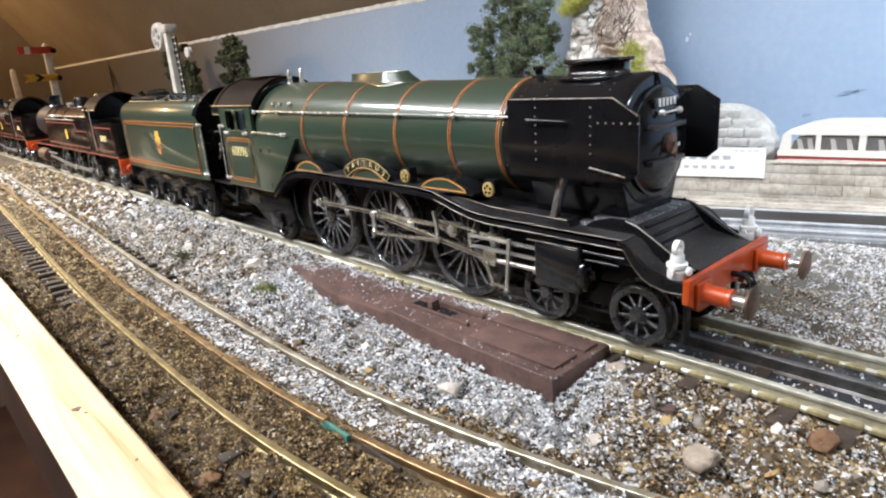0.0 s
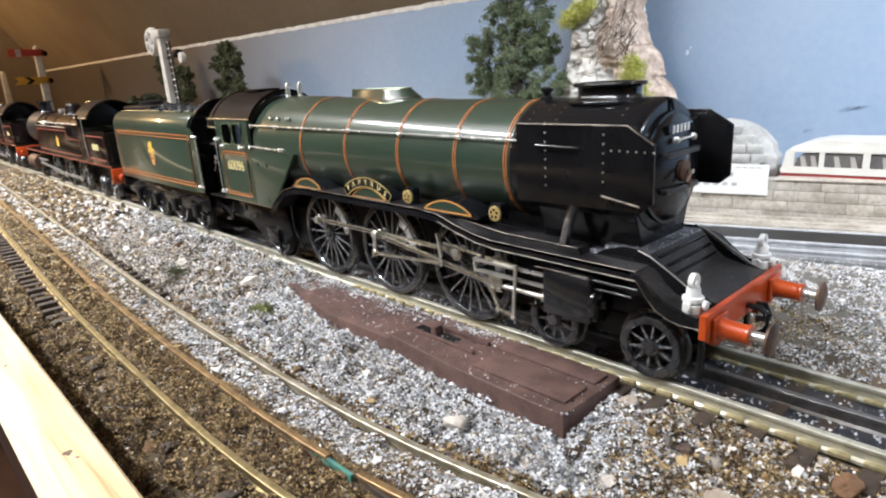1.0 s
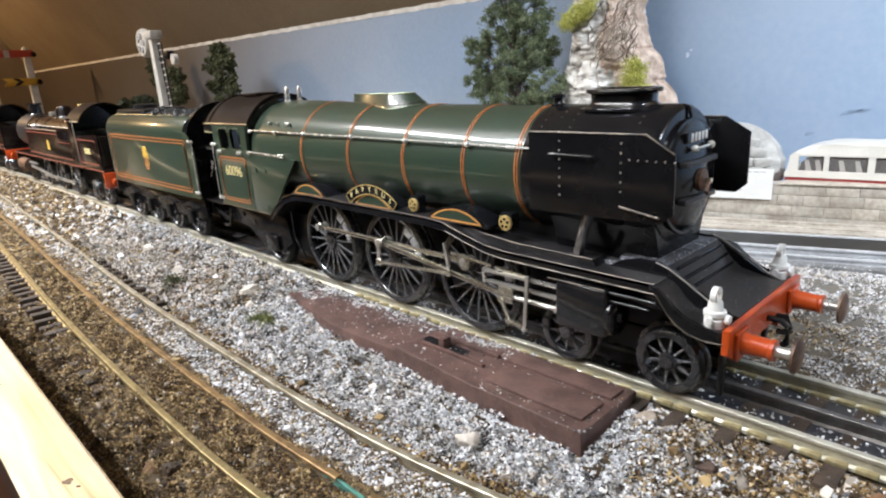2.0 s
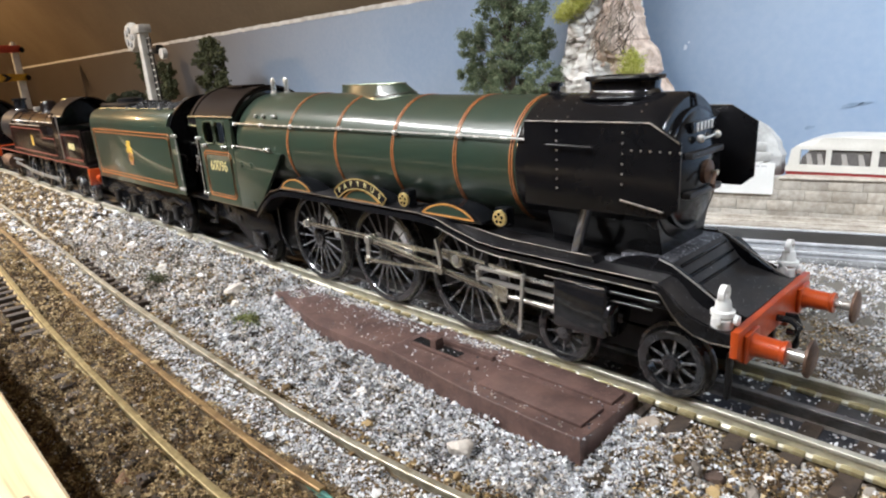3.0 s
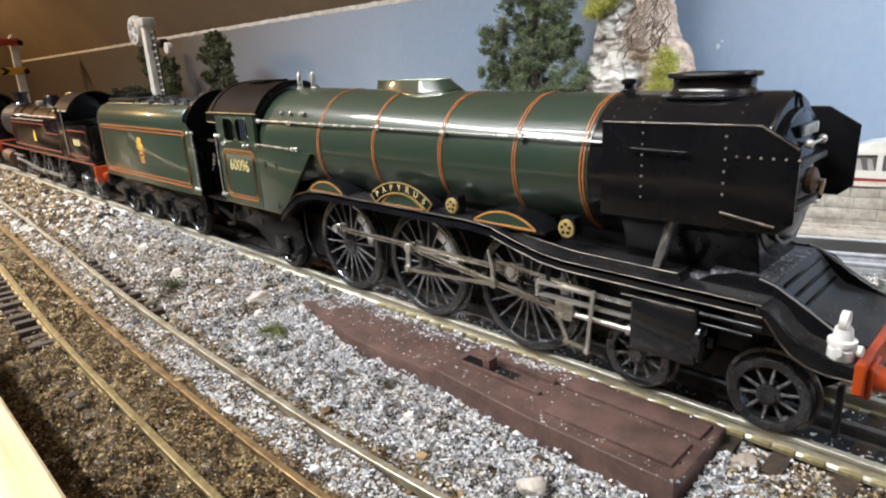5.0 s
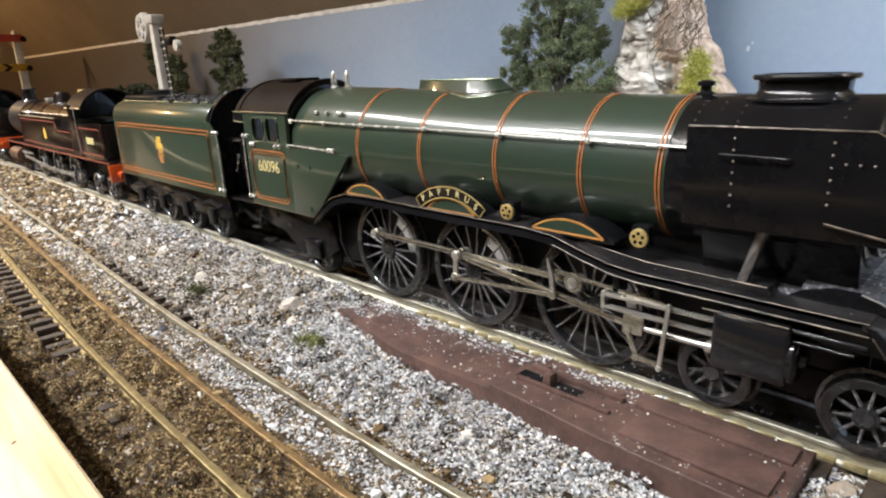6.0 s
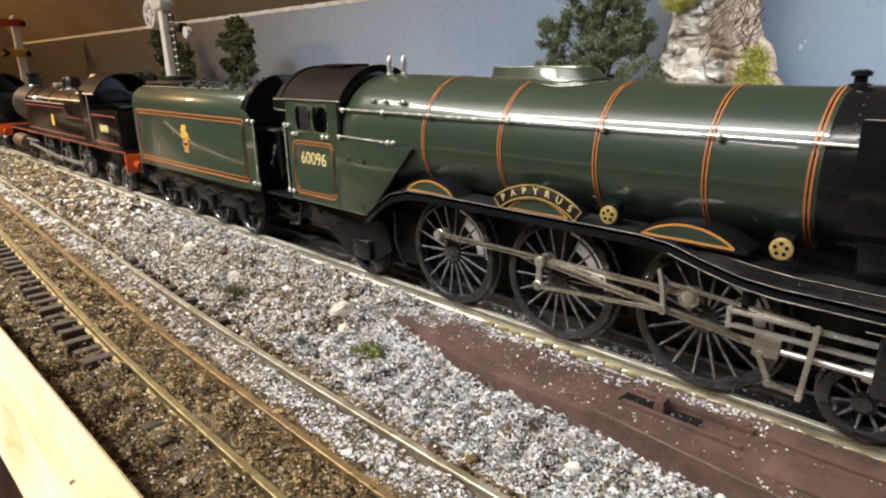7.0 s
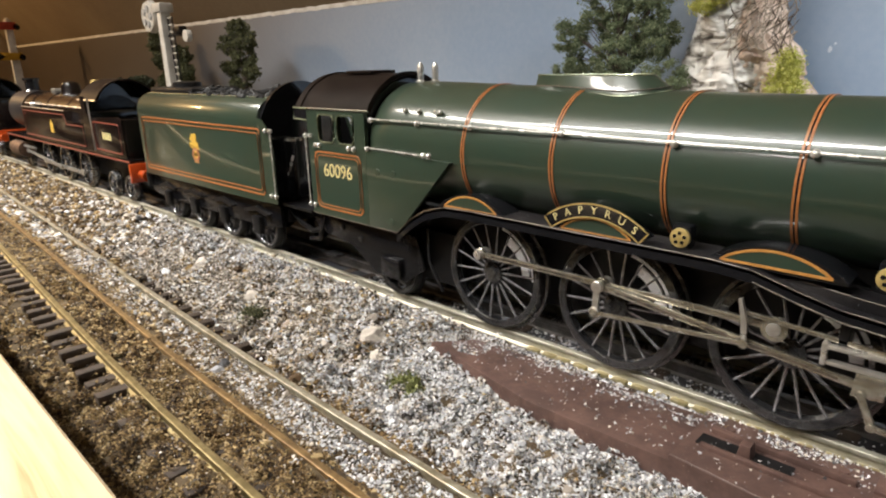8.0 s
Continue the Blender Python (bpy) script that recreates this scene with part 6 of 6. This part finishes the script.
def tree(x, y, z0, lobes, seed, label, leaf_material, per=60, leaf=0.05):
    """A trunk with limbs and a crown of crumbs in clumps; lobes: (x, z, half width, half height) masses of the crown."""
    r = np.random.default_rng(seed)
    t = thing("model_tree", (x, y, z0), label, "tree", "trees by the backdrop")
    trunk = bmesh.new()
    top = max(l[1] + 0.4 * l[3] for l in lobes)
    spine = [(x + 0.12 * math.sin(k * 1.3 + seed), y + 0.08 * math.cos(k * 1.7), z0 + (top - z0) * k / 8) for k in range(9)]
    for k in range(8):
        tube(spine[k], spine[k + 1], 0.20 * (1 - k / 9), 0.20 * (1 - (k + 1) / 9), 8, trunk)
    clumps = []
    for lx, lz, hw, hh in lobes:
        for k in range(int(52 * hw * hh) + 12):
            d = r.normal(size=3)
            d *= r.uniform(0.25, 1.0) ** 0.5 / np.linalg.norm(d)
            c = (lx + hw * d[0], y + 0.75 * hw * d[1], lz + hh * d[2])
            clumps.append((c, r.uniform(0.11, 0.24)))
            if k % 5 == 0:
                tube(spine[int(np.clip((c[2] - z0) / (top - z0) * 7, 1, 8))], c, 0.03, 0.010, 5, trunk)
    part("trunk", trunk, BARK, t, "thin twisting trunk and limbs")
    me = flock("crown", leaf_material, clumps, per, leaf, seed)
    me.transform(Matrix.Translation(-V(x, y, z0)))
    o = new("crown", me)
    o.parent = t
    return t


tree(-9.7, 11.6, -0.3, [(-11.6, 5.1, 0.75, 0.65), (-11.4, 3.9, 0.85, 0.8), (-10.3, 6.0, 0.9, 1.1), (-9.7, 4.6, 1.0, 1.0), (-8.9, 6.3, 0.9, 1.3), (-8.5, 4.9, 0.8, 0.9), (-8.1, 3.6, 0.9, 0.7), (-10.0, 3.2, 1.4, 0.8), (-9.6, 7.6, 1.2, 0.9)], 3, "bushy grey-green model tree beside the rock", LEAF, 130, 0.028)
tree(-35.6, 11.8, -0.3, [(-35.6, 6.6, 0.75, 0.5), (-34.7, 5.8, 0.8, 0.55), (-36.9, 5.6, 0.8, 0.6), (-35.2, 4.8, 1.0, 0.6), (-37.0, 4.3, 0.7, 0.5), (-34.4, 4.0, 0.7, 0.45), (-36.0, 3.3, 0.8, 0.5)], 8, "sparse olive-green model tree near the wall", LEAF_OLIVE, 42, 0.06)
tree(-47.2, 12.6, -0.3, [(-50.0, 6.3, 0.6, 0.9), (-49.4, 5.0, 0.7, 0.7), (-45.6, 5.2, 0.8, 0.8), (-45.2, 4.0, 0.9, 0.7), (-47.6, 3.4, 1.8, 0.6)], 12, "thin dark bush behind the signal", LEAF_OLIVE, 42, 0.07)
tree(-56, 12.6, -0.3, [(-56.5, 3.0, 1.8, 0.6), (-53.6, 3.2, 1.2, 0.5)], 15, "low dark scrub along the wall", LEAF_DARK, 60, 0.10)

TUFT = leaf_mat("dull_green_flock", (0.09, 0.10, 0.03), (0.19, 0.21, 0.07), (0.34, 0.36, 0.15))
for mx, my, k in ((-5.2, -2.67, 41), (-9.25, -2.95, 42)):
    mz = ground_z(mx, my)
    lumps = [((mx + 0.16 * math.sin(q * 2.4), my + 0.10 * math.cos(q * 1.7), mz + 0.06 + (0.05 * q if k == 42 else 0)), 0.12 if k == 41 else 0.15) for q in range(7)]
    tagged(new("moss_tuft", flock("moss_tuft", TUFT if k == 41 else LEAF_OLIVE, lumps, 170, 0.018, k)), "small green tuft of moss lying in the ballast" if k == 41 else "dark olive tuft of moss among stones", "moss")

# ---- rock outcrop ----
ROCK = mat("pale_layered_rock", (0.56, 0.54, 0.50), (0.34, 0.32, 0.29), rough=0.85, scale=30, bump=0.8, fine=350)
n, l = ROCK.node_tree.nodes, ROCK.node_tree.links
tc = n.new("ShaderNodeTexCoord")
mp = n.new("ShaderNodeMapping")
mp.inputs["Scale"].default_value = (26, 26, 95)
mp.inputs["Rotation"].default_value = (0.1, -0.28, 0)
ly = n.new("ShaderNodeTexNoise")
ly.inputs["Scale"].default_value, ly.inputs["Detail"].default_value = 2.0, 7
rp = n.new("ShaderNodeValToRGB")
e = rp.color_ramp.elements
e[0].position, e[0].color = 0.36, (0.17, 0.15, 0.13, 1)
e[1].position, e[1].color = 0.60, (0.84, 0.82, 0.78, 1)
e.new(0.45).color = (0.56, 0.53, 0.49, 1)
l.new(tc.outputs["Object"], mp.inputs["Vector"])
l.new(mp.outputs[0], ly.inputs["Vector"])
l.new(ly.outputs["Fac"], rp.inputs[0])
l.new(rp.outputs[0], n["Principled BSDF"].inputs["Base Color"])
PINK_ROCK = mat("pinkish_rock", (0.84, 0.68, 0.56), (0.48, 0.35, 0.27), rough=0.85, scale=110, spots=(0.40, 0.28, 0.21), spot_scale=55, spot_at=0.60, bump=0.6, fine=400)

outcrop = thing("rock_outcrop", (-5.2, 12.6, -0.3), "tall pale layered rock outcrop with moss and dry roots", "rock")


def crag(cx, cy, z0, z1, left, right, depth, seed, cols=110, rows=150):
    """An upright rock: half round, with ledges and cracks. left, right: half widths by height fraction."""
    bm = bmesh.new()
    grid = []
    for j in range(rows + 1):
        f = j / rows
        z = z0 + (z1 - z0) * f
        row = []
        for i in range(cols + 1):
            a = math.pi * (1 + i / cols)
            c, s = math.cos(a), math.sin(a)
            w = left(f) if c < 0 else right(f)
            x, y = cx + w * math.copysign(abs(c) ** 0.8, c), cy + depth * s
            tilt = z + 0.25 * x + 0.5 * noise.noise((x * 0.8, z * 0.8, seed + 2))
            ledge = 0.10 * noise.noise((x * 1.6, tilt * 6.0, seed)) * 0.7 - 0.07 * max(0, 1 - abs(noise.noise((x * 1.1 + 3, tilt * 2.6, seed))) * 7) - 0.10 * max(0, 1 - abs(noise.noise((x * 1.7, z * 0.5, seed + 8))) * 8)
            k = 0.35 * noise.noise((x * 0.6, z * 0.6, seed + 5)) + ledge + 0.045 * noise.noise((x * 4, tilt * 11, seed)) + 0.025 * noise.noise((x * 9, tilt * 22, seed))
            row.append(bm.verts.new((x + k * c * 0.8, y + k * s * 1.6, z + 0.1 * noise.noise((x * 2, z * 2, 4)))))
        grid.append(row)
    for j in range(rows):
        for i in range(cols):
            bm.faces.new((grid[j][i], grid[j][i + 1], grid[j + 1][i + 1], grid[j + 1][i]))
    bm.faces.new(grid[-1])
    return bm


part("rock_face", crag(-6.25, 14.1, -0.3, 9.5, lambda f: 2.9 - 1.7 * f + 0.2 * math.sin(f * 9), lambda f: max(0.8, 3.3 - 4.2 * f) + 0.12 * math.sin(f * 11), 2.75, 2), ROCK, outcrop, "pale grey layered rock face", smooth=50)
part("side_rock", crag(-5.55, 13.9, -0.3, 8.8, lambda f: 0.45, lambda f: max(0.35, 2.95 - 4.2 * f) + 0.13 * math.sin(f * 17) + 0.08 * math.sin(f * 41), 2.25, 9, 80, 130), PINK_ROCK, outcrop, "pinkish weathered side of the rock", smooth=50)
for clumps, seed in (([((-4.35 + (0.62 - 0.03 * k) * math.sin(k * 2.1), 11.35 + 0.1 * math.sin(k * 1.3), 2.5 + 0.10 * k), 0.26) for k in range(19)], 31), ([((-7.0 + 0.13 * k, 11.15, 5.75 + 0.07 * k + 0.2 * math.sin(k * 2)), 0.24) for k in range(9)], 32)):
    me = flock("moss", MOSS, clumps, 520, 0.022, seed)
    me.transform(Matrix.Translation(-V(-5.2, 12.6, -0.3)))
    o = new("moss", me)
    o.parent = outcrop
    tagged(o, "bright yellow-green moss")
rr = random.Random(4)
for k in range(60):
    x, z = rr.uniform(-5.7, -4.2), rr.uniform(4.9, 6.6)
    pts = [(x, 11.22, z)]
    for s in range(5):
        x += rr.uniform(-0.28, 0.18)
        z -= rr.uniform(0.08, 0.28)
        pts.append((x, 11.2 + rr.uniform(-0.1, 0.12), z))
    part("dry_root", sweep(pts, rr.uniform(0.008, 0.022), 5), STONE_TAN if k % 3 else BARK, outcrop)

# ---- stone wall, sign, portal, coach ----
def wall_y(x):
    return 10.15 + 0.28 * (x - 0.5)


stone_wall = thing("stone_wall", (0.5, 10.3, -0.4), "grey moulded stone retaining wall beside the track", "stone wall", kind="structure")
wall_dir = math.atan(0.28)
core = prism([(-9, wall_y(-9) + 0.014), (12, wall_y(12) + 0.014), (12, wall_y(12) + 0.55), (-9, wall_y(-9) + 0.55)], -0.4, 0.85, "xy")
part("core", core, MORTAR, stone_wall)
BLOCK_A = to_mesh("stone_block", box(-0.31, 0.31, -0.06, 0.06, -0.147, 0.147, 0.008), STONE)
BLOCK_B = to_mesh("stone_block", box(-0.38, 0.38, -0.062, 0.06, -0.147, 0.147, 0.008), STONE)
rr = random.Random(9)
for c in range(4):
    x = -8.6 + (0.5 if c % 2 else 0.0)
    while x < 11:
        wide = rr.random() < 0.45
        half = (0.38 if wide else 0.31) * math.cos(wall_dir)
        x += half
        o = part("stone_block", BLOCK_B if wide else BLOCK_A, STONE, stone_wall, at=(x, wall_y(x) + 0.05 + rr.uniform(-0.006, 0.006), -0.20 + 0.303 * c))
        o.rotation_euler = (0, 0, wall_dir)
        x += half + 0.012
part("coping", prism([(0.75, wall_y(0.75) - 0.06), (12, wall_y(12) - 0.06), (12, wall_y(12) + 0.5), (0.75, wall_y(0.75) + 0.5)], 0.85, 0.90, "xy", 0.015), STONE, stone_wall, "worn grey coping")

PALE_STONE = mat("pale_grey_stone", (0.50, 0.49, 0.47), (0.33, 0.32, 0.30), rough=0.8, scale=45, bump=0.5, fine=400)
portal = thing("stone_portal", (-1.2, 11.2, -0.4), "rounded grey stone abutment behind the sign", "stone abutment")
def mound_edge(z):
    """Half width of the rounded top at height z."""
    return 1.62 * math.sqrt(max(0.0, 1 - ((z - 0.95) / 1.45) ** 2.2))


bm = bmesh.new()
rows = []
for j in range(31):
    z = 0.7 + (2.40 - 0.7) * j / 30
    w = mound_edge(max(z, 0.95)) * (1 + 0.03 * noise.noise((z * 5, 1, 2)))
    row = [(-w, 0.75)] + [(-w + 2 * w * i / 24, -0.12 + 0.45 * abs(2 * i / 24 - 1) ** 3 + 0.05 * noise.noise((i * 0.5, z * 4, 7)) + 0.03 * noise.noise((i * 1.3, z * 9, 3)) + 0.25 * (j / 30) ** 3) for i in range(25)] + [(w, 0.75)]
    rows.append([bm.verts.new((-1.22 + x, 11.05 + y, z)) for x, y in row])
for a, b in zip(rows, rows[1:]):
    for i in range(len(a) - 1):
        bm.faces.new((a[i], a[i + 1], b[i + 1], b[i]))
bm.faces.new(rows[-1])
part("mound", bm, PALE_STONE, portal, "pale weathered stonework", smooth=40)
rr = random.Random(21)
for c in range(5):
    z = 1.0 + 0.28 * c
    w = mound_edge(z + 0.12) - 0.12
    x = -w
    while x < w - 0.2:
        wide = min(rr.uniform(0.42, 0.70), w - x)
        bm = box(-wide / 2 + 0.012, wide / 2 - 0.012, -0.05, 0.05, -0.128, 0.128, 0.03)
        for v in bm.verts:
            v.co += Vector((noise.noise((x + v.co.x * 3, c, 1)), noise.noise((x, c + v.co.z * 4, 5)), noise.noise((x + v.co.x * 3, c, 9)))) * 0.035
        u = (x + wide / 2) / max(w, 0.3)
        o = part("stone_block", bm, PALE_STONE, portal, at=(-1.22 + x + wide / 2, 10.93 + 0.30 * abs(u) ** 3 + 0.22 * ((z - 0.7) / 1.7) ** 3, z))
        o.rotation_euler = (0, rr.uniform(-0.04, 0.04), 0.5 * abs(u) ** 2 * math.copysign(1, u))
        x += wide

WHITE_CARD = mat("white_printed_card", (0.82, 0.81, 0.78), (0.74, 0.73, 0.70), rough=0.6, scale=60)
GREY_INK = mat("faded_grey_ink", (0.34, 0.34, 0.34), (0.5, 0.5, 0.5), rough=0.7, scale=300)
sign = thing("hoarding_sign", (-1.0, 10.0, 0.4), "white paper hoarding sign with faded grey lettering", "sign")
W0, W1 = -2.9, 0.62


def on_wall(x, z0, z1, x1, d0, d1):
    return prism([(x, wall_y(x) - d0), (x1, wall_y(x1) - d0), (x1, wall_y(x1) - d1), (x, wall_y(x) - d1)], z0, z1, "xy")


part("board", on_wall(W0, 0.42, 1.28, W1, 0.04, 0.075), WHITE_CARD, sign, "white card board")
for k in range(6):
    part("text_bar", on_wall(-1.95 + 0.30 * k, 0.93, 1.05, -1.75 + 0.30 * k, 0.075, 0.08), GREY_INK, sign)
for k in range(9):
    part("text_bar", on_wall(-2.2 + 0.24 * k, 0.66, 0.76, -2.06 + 0.24 * k, 0.075, 0.08), GREY_INK, sign)
for k in range(4):
    part("text_bar", on_wall(-0.2 + 0.17 * k, 1.18, 1.215, -0.07 + 0.17 * k, 0.075, 0.08), GREY_INK, sign)

CREAM_BODY = mat("cream_white_coachwork", (0.70, 0.67, 0.61), (0.62, 0.59, 0.53), rough=0.35, scale=40, coat=0.2)
MAROON = mat("maroon_skirt", (0.28, 0.03, 0.03), rough=0.4, scale=60)
GLASS_DARK = mat("smoky_window_plastic", (0.16, 0.15, 0.14), (0.10, 0.09, 0.085), rough=0.15, scale=40)
SEAT = mat("grey_seat_plastic", (0.40, 0.37, 0.34), rough=0.6, scale=100)
coach = thing("toy_coach", (3.6, 11.6, -0.3), "cream toy motor coach with maroon skirt behind the wall", "toy bus")
L0, L1, CY0, CY1 = 0.68, 6.8, 10.75, 12.1
SK = 0.16


def coach_pt(x, y, z):
    return (x, y + SK * (x - 0.6), z)


def coach_panel(pts, y0, y1):
    bm = prism(pts, y0, y1)
    for v in bm.verts:
        v.co = Vector(coach_pt(*v.co))
    return bm


wins = [(1.02, 1.62), (1.74, 2.62), (2.78, 3.78), (3.94, 4.94), (5.10, 6.2)]
Z0, Z1 = 1.17, 1.58
part("lower_body", coach_panel([(L0 + 0.02, 0.98), (L0, 1.10), (L0 + 0.06, Z0), (L1, Z0), (L1, 0.98)], CY0, CY1), CREAM_BODY, coach, "cream lower panels")
part("skirt", coach_panel([(L0 + 0.06, -0.1), (L0 + 0.03, 0.98), (L1, 0.98), (L1, -0.1)], CY0 + 0.02, CY1 - 0.02), MAROON, coach, "maroon skirt")
bm = coach_panel([(L0 + 0.12, Z1), (L0 + 0.20, 1.66), (L0 + 0.33, 1.75), (L0 + 0.55, 1.84), (L0 + 0.85, 1.90), (L0 + 1.2, 1.92), (L1, 1.92), (L1, Z1)], CY0, CY1)
bmesh.ops.bevel(bm, geom=[e for e in bm.edges if max(v.co.z for v in e.verts) > 1.78 and abs(e.verts[0].co.x - e.verts[1].co.x) > 0.05], offset=0.16, segments=4, affect="EDGES", profile=0.5)
part("roof", bm, CREAM_BODY, coach, "rounded cream roof")
edges = [L0 + 0.06] + [v for w in wins for v in w] + [L1]
for k in range(0, len(edges), 2):
    a, b = edges[k], edges[k + 1]
    pts = [(a, Z0), (b, Z0), (b, Z1), (a + (0.06 if k == 0 else 0), Z1)]
    part("pillar", coach_panel(pts, CY0, CY0 + 0.08), CREAM_BODY, coach)
for a, b in wins:
    part("window", coach_panel([(a, Z0), (b, Z0), (b, Z1), (a + (0.20 if a < 1.1 else 0), Z1 - (0.04 if a < 1.1 else 0)), (a + (0.05 if a < 1.1 else 0), Z0 + 0.22)], CY0 + 0.05, CY0 + 0.06), GLASS_DARK, coach, "smoky side window")
    for s in range(2):
        x = a + (b - a) * (0.3 + 0.42 * s)
        part("seat_back", coach_panel([(x, Z0), (x + 0.14, Z0), (x + 0.05, Z0 + 0.30), (x - 0.05, Z0 + 0.30)], CY0 + 0.035, CY0 + 0.055), SEAT, coach)
part("far_side", coach_panel([(L0 + 0.2, Z0), (L1, Z0), (L1, Z1), (L0 + 0.2, Z1)], CY1 - 0.08, CY1), CREAM_BODY, coach)
for x in (1.9, 5.4):
    bm = capped([(CY0 + 0.02, 0.36), (CY0 + 0.25, 0.36)], "y", (x, SK * (x - 0.6), 0.1), 20)
    part("wheel", bm, BLACK_MATT, coach)

# ---- signals ----
POST_WHITE = mat("off_white_post_paint", (0.70, 0.68, 0.63), (0.55, 0.52, 0.47), rough=0.5, scale=80, bump=0.1)
SIGNAL_RED = mat("signal_red", (0.50, 0.06, 0.03), (0.42, 0.05, 0.03), rough=0.45, scale=80)
SIGNAL_YELLOW = mat("signal_yellow", (0.62, 0.36, 0.03), (0.5, 0.28, 0.03), rough=0.45, scale=80)


def ladder(parent, x, y, z0, z1, lean):
    for d in (-0.30, 0.30):
        part("ladder_rail", sweep([(x + d + lean, y, z0), (x + d, y, z1)], 0.05, 6), BLACK_MATT, parent)
    k = z0 + 0.2
    while k < z1:
        o = lean * (z1 - k) / (z1 - z0)
        part("rung", sweep([(x - 0.30 + o, y, k), (x + 0.30 + o, y, k)], 0.045, 5), POST_WHITE, parent)
        k += 0.42


sx, sy = -40.1, 9.3
lamp_post = thing("colour_light_signal", (sx, sy, -0.3), "white model signal post with ladder and round head", "signal", "signals by the line")
part("post", prism([(sx - 0.44, -0.3), (sx + 0.44, -0.3), (sx + 0.26, 7.7), (sx - 0.26, 7.7)], sy - 0.32, sy + 0.32, b=0.06), POST_WHITE, lamp_post, "tapering off-white post")
part("head_box", box(sx - 0.60, sx + 0.60, sy - 0.45, sy + 0.45, 7.7, 8.25, 0.1), POST_WHITE, lamp_post)
disc = part("round_head", capped([(sy - 0.30, 0.9), (sy - 0.12, 1.0), (sy + 0.12, 1.0), (sy + 0.2, 0.9)], "y", (sx - 1.75, 0, 7.55), 24), POST_WHITE, lamp_post, "round white signal head")
for k in range(5):
    a = radians(72 * k)
    part("lens", capped([(sy - 0.38, 0.2), (sy - 0.30, 0.22)], "y", (sx - 1.75 + 0.5 * math.cos(a), 0, 7.55 + 0.5 * math.sin(a)), 12), GREY_INK, disc)
ladder(lamp_post, sx + 0.85, sy, 0.0, 7.4, 0.30)
part("bracket", sweep([(sx + 0.4, sy, 6.3), (sx + 2.4, sy, 6.4)], 0.08, 6), BLACK_MATT, lamp_post)
part("side_lamp", box(sx + 1.7, sx + 2.5, sy - 0.25, sy + 0.25, 6.25, 6.8, 0.08), BLACK_MATT, lamp_post)
part("side_disc", capped([(sy - 0.2, 0.34), (sy + 0.1, 0.34)], "y", (sx + 3.1, 0, 6.2), 20), POST_WHITE, lamp_post)


def semaphore(x, y, top, red_z, yellow_z, label):
    """A square post with arms that stand across the line."""
    t = thing("semaphore_signal", (x, y, -0.3), label, "signal", "signals by the line")
    part("post", prism([(y - 0.45, -0.3), (y + 0.45, -0.3), (y + 0.32, top), (y - 0.32, top)], x - 0.32, x + 0.32, "yz", 0.05), POST_WHITE, t, "white square post")
    part("finial", capped([(top, 0.36), (top + 0.2, 0.3), (top + 0.4, 0.08)], "z", (x, y, 0), 12), POST_WHITE, t)
    for z, material, tip, words in ((red_z, SIGNAL_RED, 0.0, "red signal arm with white bar"), (yellow_z, SIGNAL_YELLOW, 0.5, "yellow fishtail signal arm")):
        if not z:
            continue
        arm = part("arm", prism([(y + 0.6, z - 0.36), (y + 0.6, z + 0.36), (y - 2.9, z + 0.42), (y - 2.9 + tip, z), (y - 2.9, z - 0.42)], x + 0.36, x + 0.5, "yz", 0.02), material, t, words)
        bar_at = y - 2.2 + tip * 0.6
        part("arm_bar", prism([(bar_at, z - 0.38), (bar_at + tip, z), (bar_at, z + 0.38), (bar_at + 0.5, z + 0.38), (bar_at + 0.5 + tip, z), (bar_at + 0.5, z - 0.38)], x + 0.5, x + 0.54, "yz"), BLACK_MATT if tip else POST_WHITE, arm)
        part("spectacle", capped([(x + 0.36, 0.30), (x + 0.5, 0.30)], "x", (0, y + 0.62, z - 0.1), 14), BLACK_MATT, arm)
    return t


semaphore(-78, 9.3, 9.3, 8.9, 5.9, "white semaphore signal with red and yellow arms")
semaphore(-101, 9.3, 7.4, None, None, "white signal post further down the line")
